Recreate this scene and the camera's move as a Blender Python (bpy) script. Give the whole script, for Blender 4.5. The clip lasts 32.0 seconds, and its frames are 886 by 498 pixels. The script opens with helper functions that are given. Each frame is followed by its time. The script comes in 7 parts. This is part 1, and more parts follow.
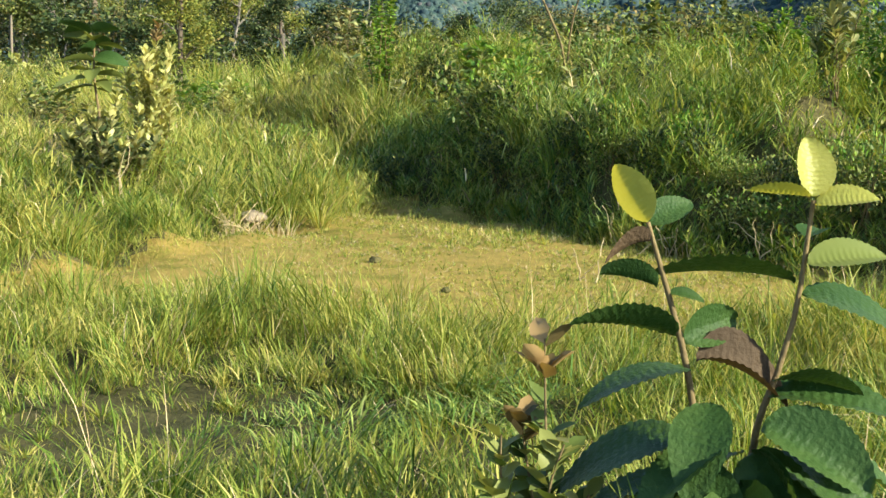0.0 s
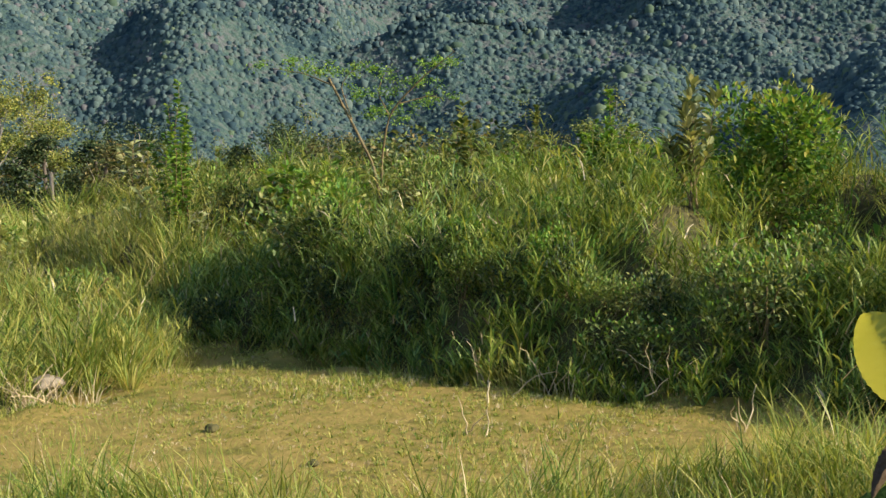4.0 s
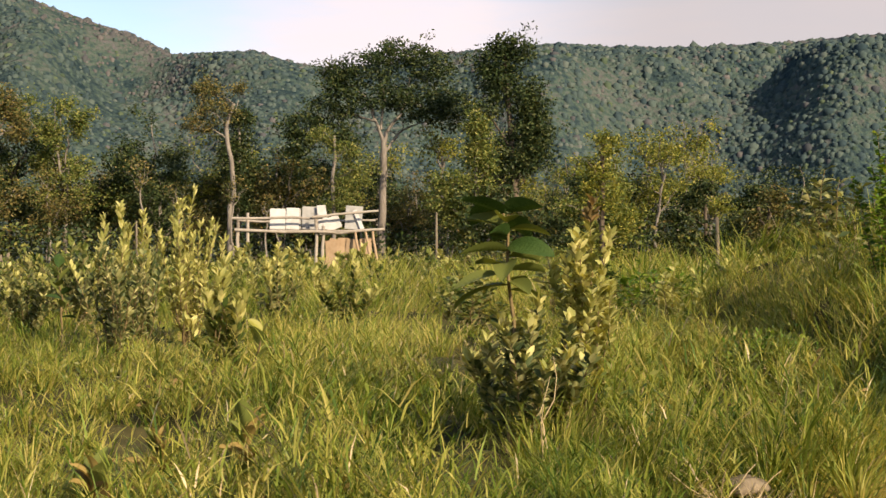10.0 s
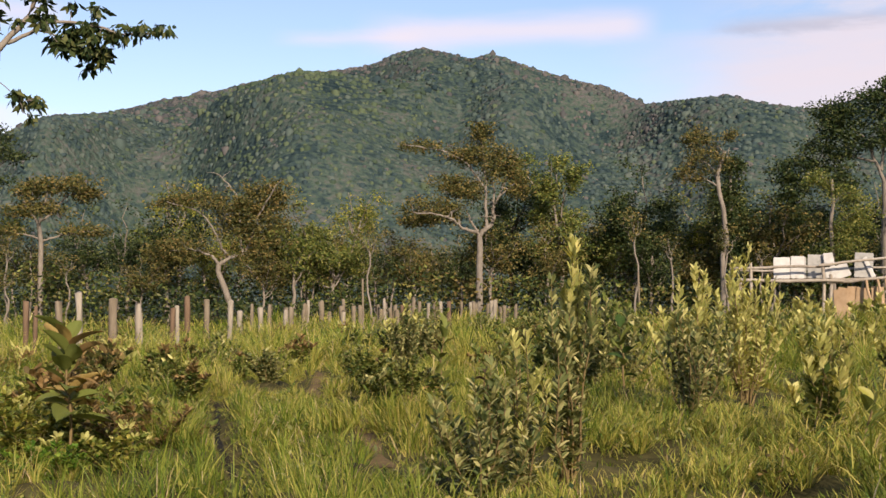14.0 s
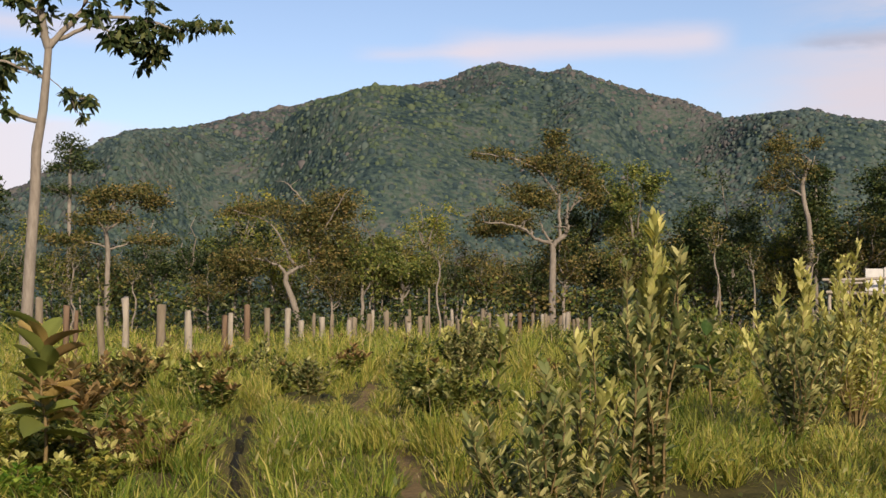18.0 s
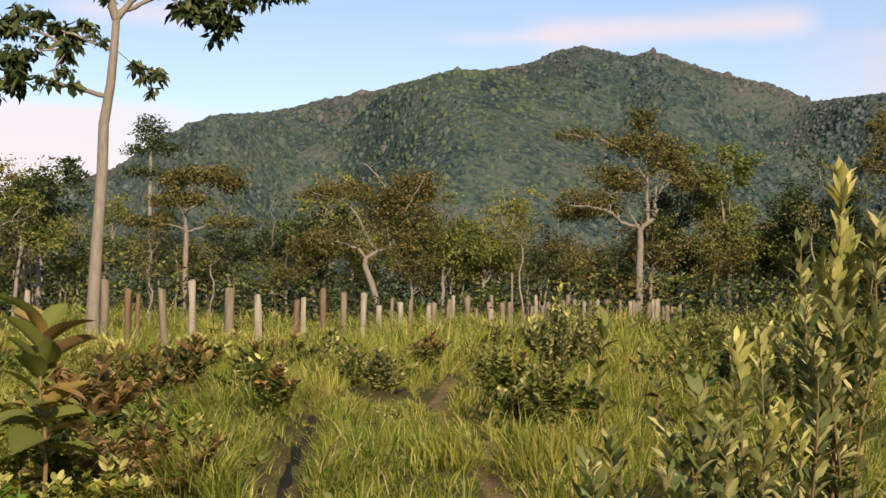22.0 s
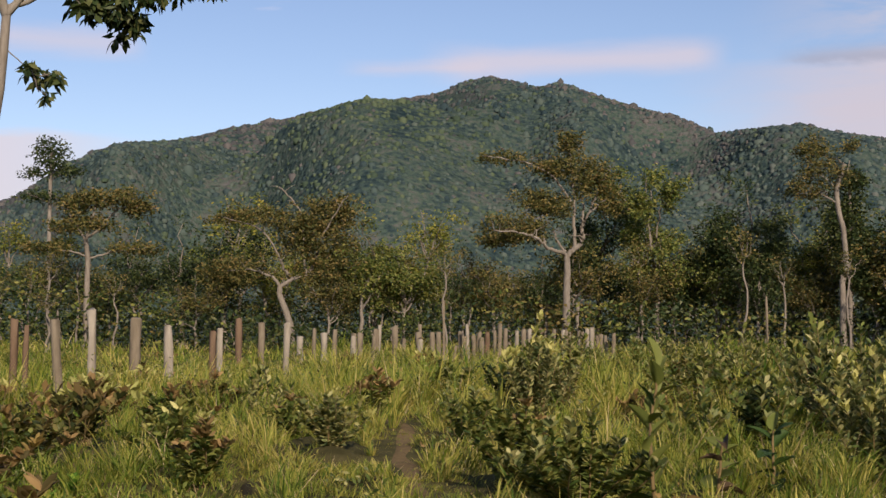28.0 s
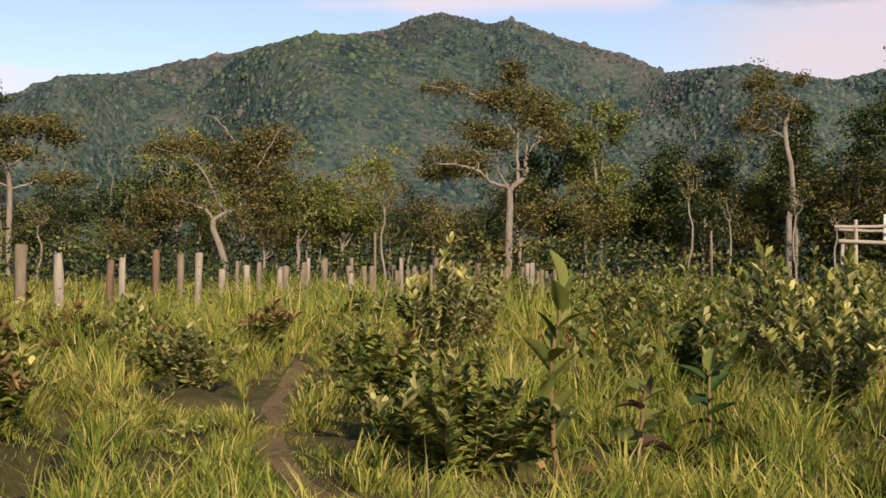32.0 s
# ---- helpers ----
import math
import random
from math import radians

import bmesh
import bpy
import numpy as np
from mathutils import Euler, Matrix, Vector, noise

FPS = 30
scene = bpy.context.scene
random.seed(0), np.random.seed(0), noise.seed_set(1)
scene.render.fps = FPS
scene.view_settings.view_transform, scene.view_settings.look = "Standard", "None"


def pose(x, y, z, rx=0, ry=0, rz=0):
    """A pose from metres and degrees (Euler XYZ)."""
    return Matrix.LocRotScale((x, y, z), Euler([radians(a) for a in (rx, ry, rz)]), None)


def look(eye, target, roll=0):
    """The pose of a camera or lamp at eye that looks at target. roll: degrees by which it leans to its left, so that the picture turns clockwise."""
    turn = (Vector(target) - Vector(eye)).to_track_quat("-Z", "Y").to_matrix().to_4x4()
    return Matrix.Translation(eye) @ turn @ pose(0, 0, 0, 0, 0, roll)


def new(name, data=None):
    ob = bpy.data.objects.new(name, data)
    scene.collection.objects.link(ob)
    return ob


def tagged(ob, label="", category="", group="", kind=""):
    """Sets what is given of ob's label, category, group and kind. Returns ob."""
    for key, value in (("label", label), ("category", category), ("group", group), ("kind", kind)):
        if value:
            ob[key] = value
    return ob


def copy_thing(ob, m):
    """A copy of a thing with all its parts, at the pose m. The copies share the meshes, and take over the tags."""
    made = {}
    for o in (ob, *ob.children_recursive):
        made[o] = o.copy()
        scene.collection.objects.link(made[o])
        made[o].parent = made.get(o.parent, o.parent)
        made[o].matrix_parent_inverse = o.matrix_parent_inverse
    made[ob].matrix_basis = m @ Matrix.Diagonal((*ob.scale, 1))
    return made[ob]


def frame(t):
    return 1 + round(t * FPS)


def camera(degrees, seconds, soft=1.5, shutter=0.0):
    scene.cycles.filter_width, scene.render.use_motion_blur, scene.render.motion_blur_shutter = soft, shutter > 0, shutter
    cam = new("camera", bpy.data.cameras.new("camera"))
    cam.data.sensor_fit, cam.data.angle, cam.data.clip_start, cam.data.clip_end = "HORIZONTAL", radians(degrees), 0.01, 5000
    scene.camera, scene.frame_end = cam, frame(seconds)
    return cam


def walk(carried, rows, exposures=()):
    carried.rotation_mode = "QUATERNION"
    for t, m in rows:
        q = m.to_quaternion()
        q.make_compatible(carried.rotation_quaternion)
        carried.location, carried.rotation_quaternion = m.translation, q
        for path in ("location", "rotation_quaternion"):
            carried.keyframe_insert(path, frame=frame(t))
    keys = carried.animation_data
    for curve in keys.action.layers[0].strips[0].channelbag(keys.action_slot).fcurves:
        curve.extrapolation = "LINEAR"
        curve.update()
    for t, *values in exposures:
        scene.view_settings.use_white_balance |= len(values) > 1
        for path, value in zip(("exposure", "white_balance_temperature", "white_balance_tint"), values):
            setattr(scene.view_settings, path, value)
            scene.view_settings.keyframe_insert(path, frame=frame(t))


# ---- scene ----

# ---- camera and its walk ----
cam = camera(39.67, 32.0, soft=1.5)
PATH = [  # seconds, x, y, z, pitch, yaw, roll
    (0.0, -0.002, -0.001, 1.543, -8.411, -44.562, 1.910),
    (0.5, 0.018, 0.151, 1.555, -7.449, -44.605, 1.205),
    (1.0, 0.074, 0.320, 1.572, -6.177, -45.122, 1.037),
    (1.5, 0.076, 0.548, 1.581, -5.218, -49.047, 0.714),
    (2.0, 0.066, 0.739, 1.639, -5.189, -55.470, -0.060),
    (2.5, 0.120, 0.853, 1.637, -2.904, -56.764, -0.738),
    (4.5, 1.009, 1.625, 1.453, -2.271, -53.902, -1.154),
    (5.0, 1.201, 1.795, 1.452, -1.897, -52.410, -1.517),
    (5.5, 1.372, 1.988, 1.458, -1.960, -49.755, -1.489),
    (6.0, 1.531, 2.158, 1.453, -2.211, -48.313, -1.641),
    (6.5, 1.737, 2.303, 1.456, 0.355, -48.580, -0.343),
    (7.0, 1.861, 2.509, 1.455, 0.584, -48.677, 0.147),
    (7.5, 1.938, 2.715, 1.479, 0.343, -47.960, 0.233),
    (8.0, 2.021, 2.872, 1.470, -0.322, -42.722, -0.341),
    (8.5, 2.069, 3.032, 1.467, -0.758, -35.690, 0.627),
    (9.0, 2.067, 3.247, 1.462, -0.730, -32.579, 1.100),
    (9.5, 2.072, 3.451, 1.459, -0.519, -31.426, 0.135),
    (10.0, 2.034, 3.609, 1.499, 0.039, -25.196, -0.074),
    (10.5, 1.898, 3.736, 1.521, -0.094, -21.318, 0.218),
    (11.0, 1.689, 3.811, 1.572, -0.298, -22.059, -0.604),
    (11.5, 1.463, 3.835, 1.612, -1.171, -16.442, -2.190),
    (12.0, 1.239, 3.806, 1.640, -1.057, -11.362, -1.837),
    (12.5, 1.015, 3.767, 1.665, -0.782, -7.609, -1.546),
    (13.0, 0.851, 3.745, 1.701, -0.285, -5.606, -2.056),
    (13.5, 0.833, 3.761, 1.729, 1.276, -3.183, -0.632),
    (15.5, 0.879, 4.574, 1.531, 3.156, -4.121, -0.651),
    (16.0, 0.917, 4.912, 1.531, 2.584, -3.251, -0.641),
    (16.5, 0.987, 5.257, 1.524, 2.407, -3.072, -0.807),
    (17.0, 1.074, 5.607, 1.524, 2.804, -1.528, -0.549),
    (17.5, 1.137, 5.924, 1.531, 2.923, -0.394, -0.328),
    (18.0, 1.180, 6.193, 1.532, 3.054, 0.158, -0.184),
    (18.5, 1.225, 6.487, 1.559, 3.036, 1.733, 0.097),
    (19.0, 1.241, 6.787, 1.568, 3.020, 3.809, 0.712),
    (19.5, 1.243, 7.080, 1.569, 3.048, 5.360, 0.865),
    (20.0, 1.260, 7.358, 1.578, 2.965, 6.288, 1.012),
    (20.5, 1.212, 7.640, 1.584, 2.764, 7.312, 1.301),
    (21.0, 1.134, 7.898, 1.585, 2.519, 6.639, 0.978),
    (21.5, 1.112, 8.182, 1.580, 2.373, 5.213, 0.377),
    (22.0, 1.067, 8.484, 1.562, 2.350, 3.955, 0.287),
    (22.5, 0.985, 8.792, 1.572, 2.435, 0.930, -0.152),
    (23.0, 0.965, 9.106, 1.594, 2.855, -0.958, -0.615),
    (23.5, 0.931, 9.456, 1.593, 3.926, -1.668, -0.839),
    (24.0, 0.895, 9.842, 1.619, 4.752, -1.405, -0.848),
    (24.5, 0.821, 10.304, 1.627, 5.023, -1.182, -0.612),
    (25.0, 0.677, 10.732, 1.614, 5.020, -0.523, -0.212),
    (25.5, 0.511, 11.036, 1.610, 4.477, -0.022, -0.103),
    (26.0, 0.387, 11.258, 1.613, 3.488, 0.021, -0.219),
    (26.5, 0.266, 11.477, 1.613, 3.035, 0.121, -0.141),
    (28.5, 0.151, 12.294, 1.556, 4.113, -0.699, -0.111),
    (29.0, 0.208, 12.577, 1.545, 4.541, -1.193, -0.356),
    (29.5, 0.300, 12.869, 1.558, 4.951, -1.246, -0.405),
    (30.0, 0.381, 13.146, 1.547, 4.304, -1.420, -0.318),
    (30.5, 0.501, 13.418, 1.520, 3.765, -2.104, -0.306),
    (31.0, 0.670, 13.703, 1.462, 3.293, -2.666, 0.222),
    (31.5, 0.765, 14.016, 1.438, 1.985, -2.500, 0.486),
    (32.0, 0.825, 14.344, 1.403, 0.861, -2.657, 0.257),
]
EXPOSURES = ((0.0, 1.5, 5650, 3), (1.0, 1.24, 5700, 4), (2.0, 1.62, 5150, 6), (2.6, 1.1, 5600, 8), (5.0, 1.06, 5550, 12), (6.0, 1.4, 5500, 11), (7.0, 0.98, 5950, 15), (8.0, 0.85, 6300, 17), (9.0, 0.72, 6600, 18), (10.0, 0.63, 6800, 18), (11.0, 0.65, 6650, 20), (13.0, 0.54, 6450, 22), (16.0, 0.17, 6350, 20), (18.0, 0.2, 6450, 20), (19.0, 0.05, 6350, 19), (20.0, 0.0, 6450, 20), (21.5, 0.3, 6650, 20), (22.0, 0.36, 6700, 20), (23.0, -0.12, 6400, 21), (24.5, -0.02, 6200, 20), (26.0, 0.12, 6500, 21), (29.0, -0.06, 6150, 22), (30.0, 0.22, 6500, 20), (32.0, 0.3, 6600, 22))


def eye_pose(x, y, z, pitch, yaw, roll):
    return pose(x, y, z, 90 + pitch, 0, yaw) @ pose(0, 0, 0, 0, 0, roll)


walk(cam, [(t, eye_pose(*row)) for t, *row in PATH], exposures=EXPOSURES)

# ---- world, sun ----
SUN_EL, SUN_AZ = 27.0, 164.0   # degrees above the horizon; clockwise from +y
world = bpy.data.worlds.new("sky")
scene.world = world
world.use_nodes = True
wt = world.node_tree
wt.nodes.clear()


def node(tree, kind, **values):
    n = tree.nodes.new(kind)
    for key, value in values.items():
        if key in n.inputs:
            n.inputs[key].default_value = value
    return n


out = node(wt, "ShaderNodeOutputWorld")
bg = node(wt, "ShaderNodeBackground", Strength=0.12)
sky = node(wt, "ShaderNodeTexSky")
sky.sky_type, sky.sun_disc = "NISHITA", False
sky.sun_elevation, sky.sun_rotation = radians(SUN_EL), radians(SUN_AZ)
sky.air_density, sky.dust_density, sky.ozone_density = 1.0, 0.6, 1.0
# thin flat cloud banks over the hills
coord = node(wt, "ShaderNodeTexCoord")
stretch = node(wt, "ShaderNodeMapping")
stretch.inputs["Scale"].default_value = (2.2, 2.2, 15.0)
stretch.inputs["Location"].default_value = (0.3, 0.1, 0.55)
clouds = node(wt, "ShaderNodeTexNoise", Scale=1.6, Detail=7.0, Roughness=0.52, Distortion=0.25)
ramp = node(wt, "ShaderNodeValToRGB")
ramp.color_ramp.elements[0].position, ramp.color_ramp.elements[1].position = 0.70, 0.86
cloud_mix = node(wt, "ShaderNodeMix")
cloud_mix.data_type = "RGBA"
cloud_mix.inputs["B"].default_value = (6.6, 6.2, 6.3, 1)
wt.links.new(coord.outputs["Generated"], stretch.inputs["Vector"])
wt.links.new(stretch.outputs["Vector"], clouds.inputs["Vector"])
wt.links.new(clouds.outputs["Fac"], ramp.inputs["Fac"])
wt.links.new(ramp.outputs["Color"], cloud_mix.inputs[0])
wt.links.new(sky.outputs["Color"], cloud_mix.inputs[6])
split = node(wt, "ShaderNodeSeparateXYZ")
wt.links.new(coord.outputs["Generated"], split.inputs[0])


def sky_math(op, first, second):
    n = node(wt, "ShaderNodeMath")
    n.operation = op
    for k, v in enumerate((first, second)):
        if isinstance(v, (int, float)):
            n.inputs[k].default_value = v
        else:
            wt.links.new(v, n.inputs[k])
    return n.outputs[0]


def sky_step(value, low, high):
    n = node(wt, "ShaderNodeMapRange")
    n.interpolation_type = "SMOOTHSTEP"
    n.inputs["From Min"].default_value, n.inputs["From Max"].default_value = low, high
    wt.links.new(value, n.inputs["Value"])
    return n.outputs[0]


def sky_layer(below, amount, colour):
    n = node(wt, "ShaderNodeMix")
    n.data_type = "RGBA"
    n.inputs[7].default_value = (*colour, 1)
    wt.links.new(amount, n.inputs[0])
    wt.links.new(below, n.inputs[6])
    return n.outputs[2]


# pale cloud banks low on both flanks of the mountain, a soft pinkish streak above its top, wisps to the east and one grey cloudlet
def sky_band(low, high, soft, value):
    return sky_math("MULTIPLY", sky_step(value, low - soft, low + soft), sky_step(value, high + soft, high - soft))


fine = node(wt, "ShaderNodeTexNoise", Scale=7.0, Detail=6.0, Roughness=0.6, Distortion=0.4)
flat = node(wt, "ShaderNodeMapping")
flat.inputs["Scale"].default_value = (1.0, 1.0, 4.0)
wt.links.new(coord.outputs["Generated"], flat.inputs["Vector"])
wt.links.new(flat.outputs["Vector"], fine.inputs["Vector"])
east, up_z = split.outputs["X"], split.outputs["Z"]
ragged = sky_math("MULTIPLY", sky_math("SUBTRACT", clouds.outputs["Fac"], 0.5), 0.10)
wisp = sky_math("MULTIPLY", sky_math("SUBTRACT", fine.outputs["Fac"], 0.5), 0.05)
height = sky_math("ADD", sky_math("ADD", up_z, ragged), wisp)
level = sky_math("ADD", sky_math("ADD", up_z, sky_math("MULTIPLY", ragged, 0.25)), sky_math("MULTIPLY", wisp, 0.30))
left_bank = sky_math("MULTIPLY", sky_step(sky_math("MULTIPLY", east, -1.0), 0.20, 0.34), sky_step(height, 0.165, 0.135))
right_bank = sky_math("MULTIPLY", sky_step(sky_math("ADD", east, sky_math("MULTIPLY", wisp, 2.0)), 0.17, 0.33), sky_step(height, 0.205, 0.18))
right_bank = sky_math("MULTIPLY", right_bank, sky_math("ADD", sky_math("MULTIPLY", sky_step(east, 0.62, 0.38), 0.5), 0.5))
high_bank = sky_math("MULTIPLY", sky_math("MULTIPLY", sky_step(east, 0.22, 0.40), sky_step(fine.outputs["Fac"], 0.40, 0.62)), sky_math("MULTIPLY", sky_step(up_z, 0.55, 0.28), 0.75))
ground_haze = sky_math("MULTIPLY", sky_step(up_z, 0.16, 0.02), 0.6)
thick = sky_math("MULTIPLY", sky_band(0.202, 0.223, 0.009, level), sky_math("MULTIPLY", sky_step(east, -0.02, 0.04), sky_step(east, 0.235, 0.20)))
tail = sky_math("MULTIPLY", sky_band(0.208, 0.215, 0.006, level), sky_math("MULTIPLY", sky_step(east, -0.085, -0.04), sky_step(east, 0.05, 0.0)))
puff = sky_math("MULTIPLY", sky_band(0.216, 0.232, 0.008, level), sky_math("MULTIPLY", sky_step(east, -0.22, -0.25), sky_step(east, -0.38, -0.33)))
puff = sky_math("MULTIPLY", puff, 0.8)
streak = sky_math("MULTIPLY", sky_math("ADD", sky_math("ADD", thick, sky_math("MULTIPLY", tail, 0.75)), puff), 0.72)
grey = sky_math("MULTIPLY", sky_band(0.205, 0.214, 0.006, sky_math("ADD", up_z, sky_math("MULTIPLY", wisp, 0.8))), sky_math("MULTIPLY", sky_band(0.275, 0.40, 0.02, east), sky_step(fine.outputs["Fac"], 0.36, 0.56)))
tint = sky_layer(cloud_mix.outputs[2], ground_haze, (4.5, 4.6, 4.8))
tint = sky_layer(tint, high_bank, (5.2, 5.0, 5.1))
tint = sky_layer(tint, sky_math("MULTIPLY", right_bank, 0.85), (5.4, 5.0, 5.05))
far_bank = sky_math("MULTIPLY", sky_math("MULTIPLY", sky_step(east, 0.42, 0.58), sky_step(height, 0.29, 0.22)), 0.9)
tint = sky_layer(tint, far_bank, (3.5, 3.35, 3.35))
tint = sky_layer(tint, sky_math("MULTIPLY", left_bank, 0.9), (6.0, 5.8, 5.8))
tint = sky_layer(tint, streak, (6.0, 5.45, 5.4))
tint = sky_layer(tint, sky_math("MULTIPLY", grey, 0.55), (2.9, 3.0, 3.4))
wt.links.new(tint, bg.inputs["Color"])
cloud_mix.inputs[7].default_value = (6.6, 6.2, 6.3, 1)
wt.links.new(bg.outputs["Background"], out.inputs["Surface"])

sun = new("sun", bpy.data.lights.new("sun", "SUN"))
sun.data.energy, sun.data.angle, sun.data.color = 5.4, radians(0.6), (1.0, 0.86, 0.62)
_e, _a = radians(SUN_EL), radians(SUN_AZ)
sun.matrix_world = look((0, 0, 60), Vector((0, 0, 60)) - Vector((math.sin(_a) * math.cos(_e), math.cos(_a) * math.cos(_e), math.sin(_e))))


# ---- materials ----
def material(name, stops, rough=0.7, scale=6.0, bump=0.0, bump_scale=40.0, translucent=0.0, island=0.35, spec=0.14, stretch=(1, 1, 1), metal=0.0, relief=0.02):
    """Colour ramp over two scales of noise, shifted piece by piece, with fine relief and, for leaves, light passing through."""
    m = bpy.data.materials.new(name)
    m.use_nodes = True
    t = m.node_tree
    t.nodes.clear()
    o = node(t, "ShaderNodeOutputMaterial")
    p = node(t, "ShaderNodeBsdfPrincipled", Roughness=rough, Metallic=metal)
    p.inputs["Specular IOR Level"].default_value = spec
    c = node(t, "ShaderNodeTexCoord")
    mp = node(t, "ShaderNodeMapping")
    mp.inputs["Scale"].default_value = stretch
    t.links.new(c.outputs["Object"], mp.inputs["Vector"])
    n1 = node(t, "ShaderNodeTexNoise", Scale=scale, Detail=5.0, Roughness=0.6)
    n2 = node(t, "ShaderNodeTexNoise", Scale=scale * 0.09, Detail=2.0)
    t.links.new(mp.outputs["Vector"], n1.inputs["Vector"])
    t.links.new(mp.outputs["Vector"], n2.inputs["Vector"])
    g = node(t, "ShaderNodeNewGeometry")
    a = node(t, "ShaderNodeMath")
    a.operation = "MULTIPLY_ADD"
    a.inputs[1].default_value = 0.55 * (1 - island)
    t.links.new(n1.outputs["Fac"], a.inputs[0])
    b = node(t, "ShaderNodeMath")
    b.operation = "MULTIPLY_ADD"
    b.inputs[1].default_value = 0.45 * (1 - island)
    t.links.new(n2.outputs["Fac"], b.inputs[0])
    r = node(t, "ShaderNodeMath")
    r.operation = "MULTIPLY"
    r.inputs[1].default_value = island
    t.links.new(g.outputs["Random Per Island"], r.inputs[0])
    t.links.new(r.outputs[0], b.inputs[2])
    t.links.new(b.outputs[0], a.inputs[2])
    ramp = node(t, "ShaderNodeValToRGB")
    els = ramp.color_ramp.elements
    while len(els) < len(stops):
        els.new(0.5)
    for e, (pos, col) in zip(els, stops):
        e.position, e.color = pos, (*col, 1)
    t.links.new(a.outputs[0], ramp.inputs["Fac"])
    t.links.new(ramp.outputs["Color"], p.inputs["Base Color"])
    last = p
    if bump:
        nb = node(t, "ShaderNodeTexNoise", Scale=bump_scale, Detail=4.0)
        bp = node(t, "ShaderNodeBump", Strength=bump, Distance=relief)
        t.links.new(mp.outputs["Vector"], nb.inputs["Vector"])
        t.links.new(nb.outputs["Fac"], bp.inputs["Height"])
        t.links.new(bp.outputs["Normal"], p.inputs["Normal"])
    if translucent:
        tr = node(t, "ShaderNodeBsdfTranslucent")
        warm = node(t, "ShaderNodeMix")
        warm.data_type, warm.blend_type = "RGBA", "MULTIPLY"
        warm.inputs[0].default_value = 1.0
        warm.inputs[7].default_value = (1.5, 1.35, 0.55, 1)
        t.links.new(ramp.outputs["Color"], warm.inputs[6])
        t.links.new(warm.outputs[2], tr.inputs["Color"])
        mx = node(t, "ShaderNodeMixShader", Fac=translucent)
        t.links.new(p.outputs[0], mx.inputs[1])
        t.links.new(tr.outputs[0], mx.inputs[2])
        last = mx
    t.links.new(last.outputs[0], o.inputs["Surface"])
    return m


GRASS_GREEN = material("grass_green", [(0.28, (0.044, 0.09, 0.012)), (0.48, (0.135, 0.185, 0.024)), (0.66, (0.265, 0.28, 0.05)), (0.82, (0.43, 0.37, 0.13))], 0.5, 2.0, translucent=0.35, island=0.42)
GRASS_GOLD = material("grass_gold", [(0.28, (0.11, 0.155, 0.02)), (0.48, (0.26, 0.27, 0.048)), (0.64, (0.40, 0.35, 0.09)), (0.82, (0.56, 0.43, 0.18))], 0.5, 2.0, translucent=0.35, island=0.42)
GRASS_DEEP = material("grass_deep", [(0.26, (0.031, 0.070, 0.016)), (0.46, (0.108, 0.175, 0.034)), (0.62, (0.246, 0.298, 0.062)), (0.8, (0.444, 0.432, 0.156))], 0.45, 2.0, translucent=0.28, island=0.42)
TURF = material("turf", [(0.32, (0.07, 0.068, 0.012)), (0.43, (0.16, 0.13, 0.026)), (0.53, (0.25, 0.175, 0.046)), (0.62, (0.155, 0.13, 0.025)), (0.74, (0.29, 0.19, 0.06))], 0.95, 3.0, 1.0, 22.0, island=0.0, spec=0.05)
# dark litter whose tone also paints shade between tufts and on the bank face
LITTER = material("shaded_grass_litter", [(0.3, (0.030, 0.030, 0.012)), (0.5, (0.068, 0.061, 0.024)), (0.7, (0.121, 0.101, 0.041))], 0.95, 4.0, 0.8, 25.0, island=0.0, spec=0.05)
# colour holds a blue haze cast and dark mottling for shade between crowns
HILL = material("hill_forest_hazed", [(0.36, (0.014, 0.028, 0.032)), (0.44, (0.031, 0.050, 0.050)), (0.5, (0.050, 0.076, 0.059)), (0.57, (0.074, 0.087, 0.074)), (0.68, (0.101, 0.094, 0.095))], 0.95, 0.2, 1.0, 0.22, island=0.0, spec=0.03, relief=4.0)
# canopy colours carry the distance haze as a blue cast
CANOPY = material("hill_canopy_hazed", [(0.25, (0.020, 0.036, 0.042)), (0.42, (0.040, 0.061, 0.062)), (0.54, (0.058, 0.083, 0.073)), (0.66, (0.080, 0.102, 0.085)), (0.84, (0.118, 0.117, 0.114))], 0.9, 0.05, island=0.36, spec=0.03)
CANOPY_OLIVE = material("hill_canopy_olive_hazed", [(0.25, (0.028, 0.046, 0.034)), (0.42, (0.050, 0.073, 0.046)), (0.6, (0.076, 0.101, 0.058)), (0.84, (0.110, 0.122, 0.078))], 0.9, 0.05, island=0.36, spec=0.03)
CANOPY_DRY = material("hill_canopy_dry_hazed", [(0.25, (0.036, 0.042, 0.048)), (0.44, (0.068, 0.07, 0.07)), (0.62, (0.098, 0.093, 0.088)), (0.84, (0.15, 0.135, 0.125))], 0.9, 0.05, island=0.36, spec=0.03)
BARK = material("bark_grey", [(0.3, (0.1, 0.085, 0.068)), (0.5, (0.195, 0.17, 0.138)), (0.75, (0.31, 0.28, 0.235))], 0.9, 9.0, 0.6, 30.0, island=0.1, spec=0.1, stretch=(1, 1, 0.25))
BARK_DARK = material("bark_dark", [(0.3, (0.05, 0.04, 0.03)), (0.6, (0.13, 0.10, 0.07)), (0.8, (0.2, 0.16, 0.11))], 0.9, 9.0, 0.6, 30.0, island=0.1, spec=0.1, stretch=(1, 1, 0.25))
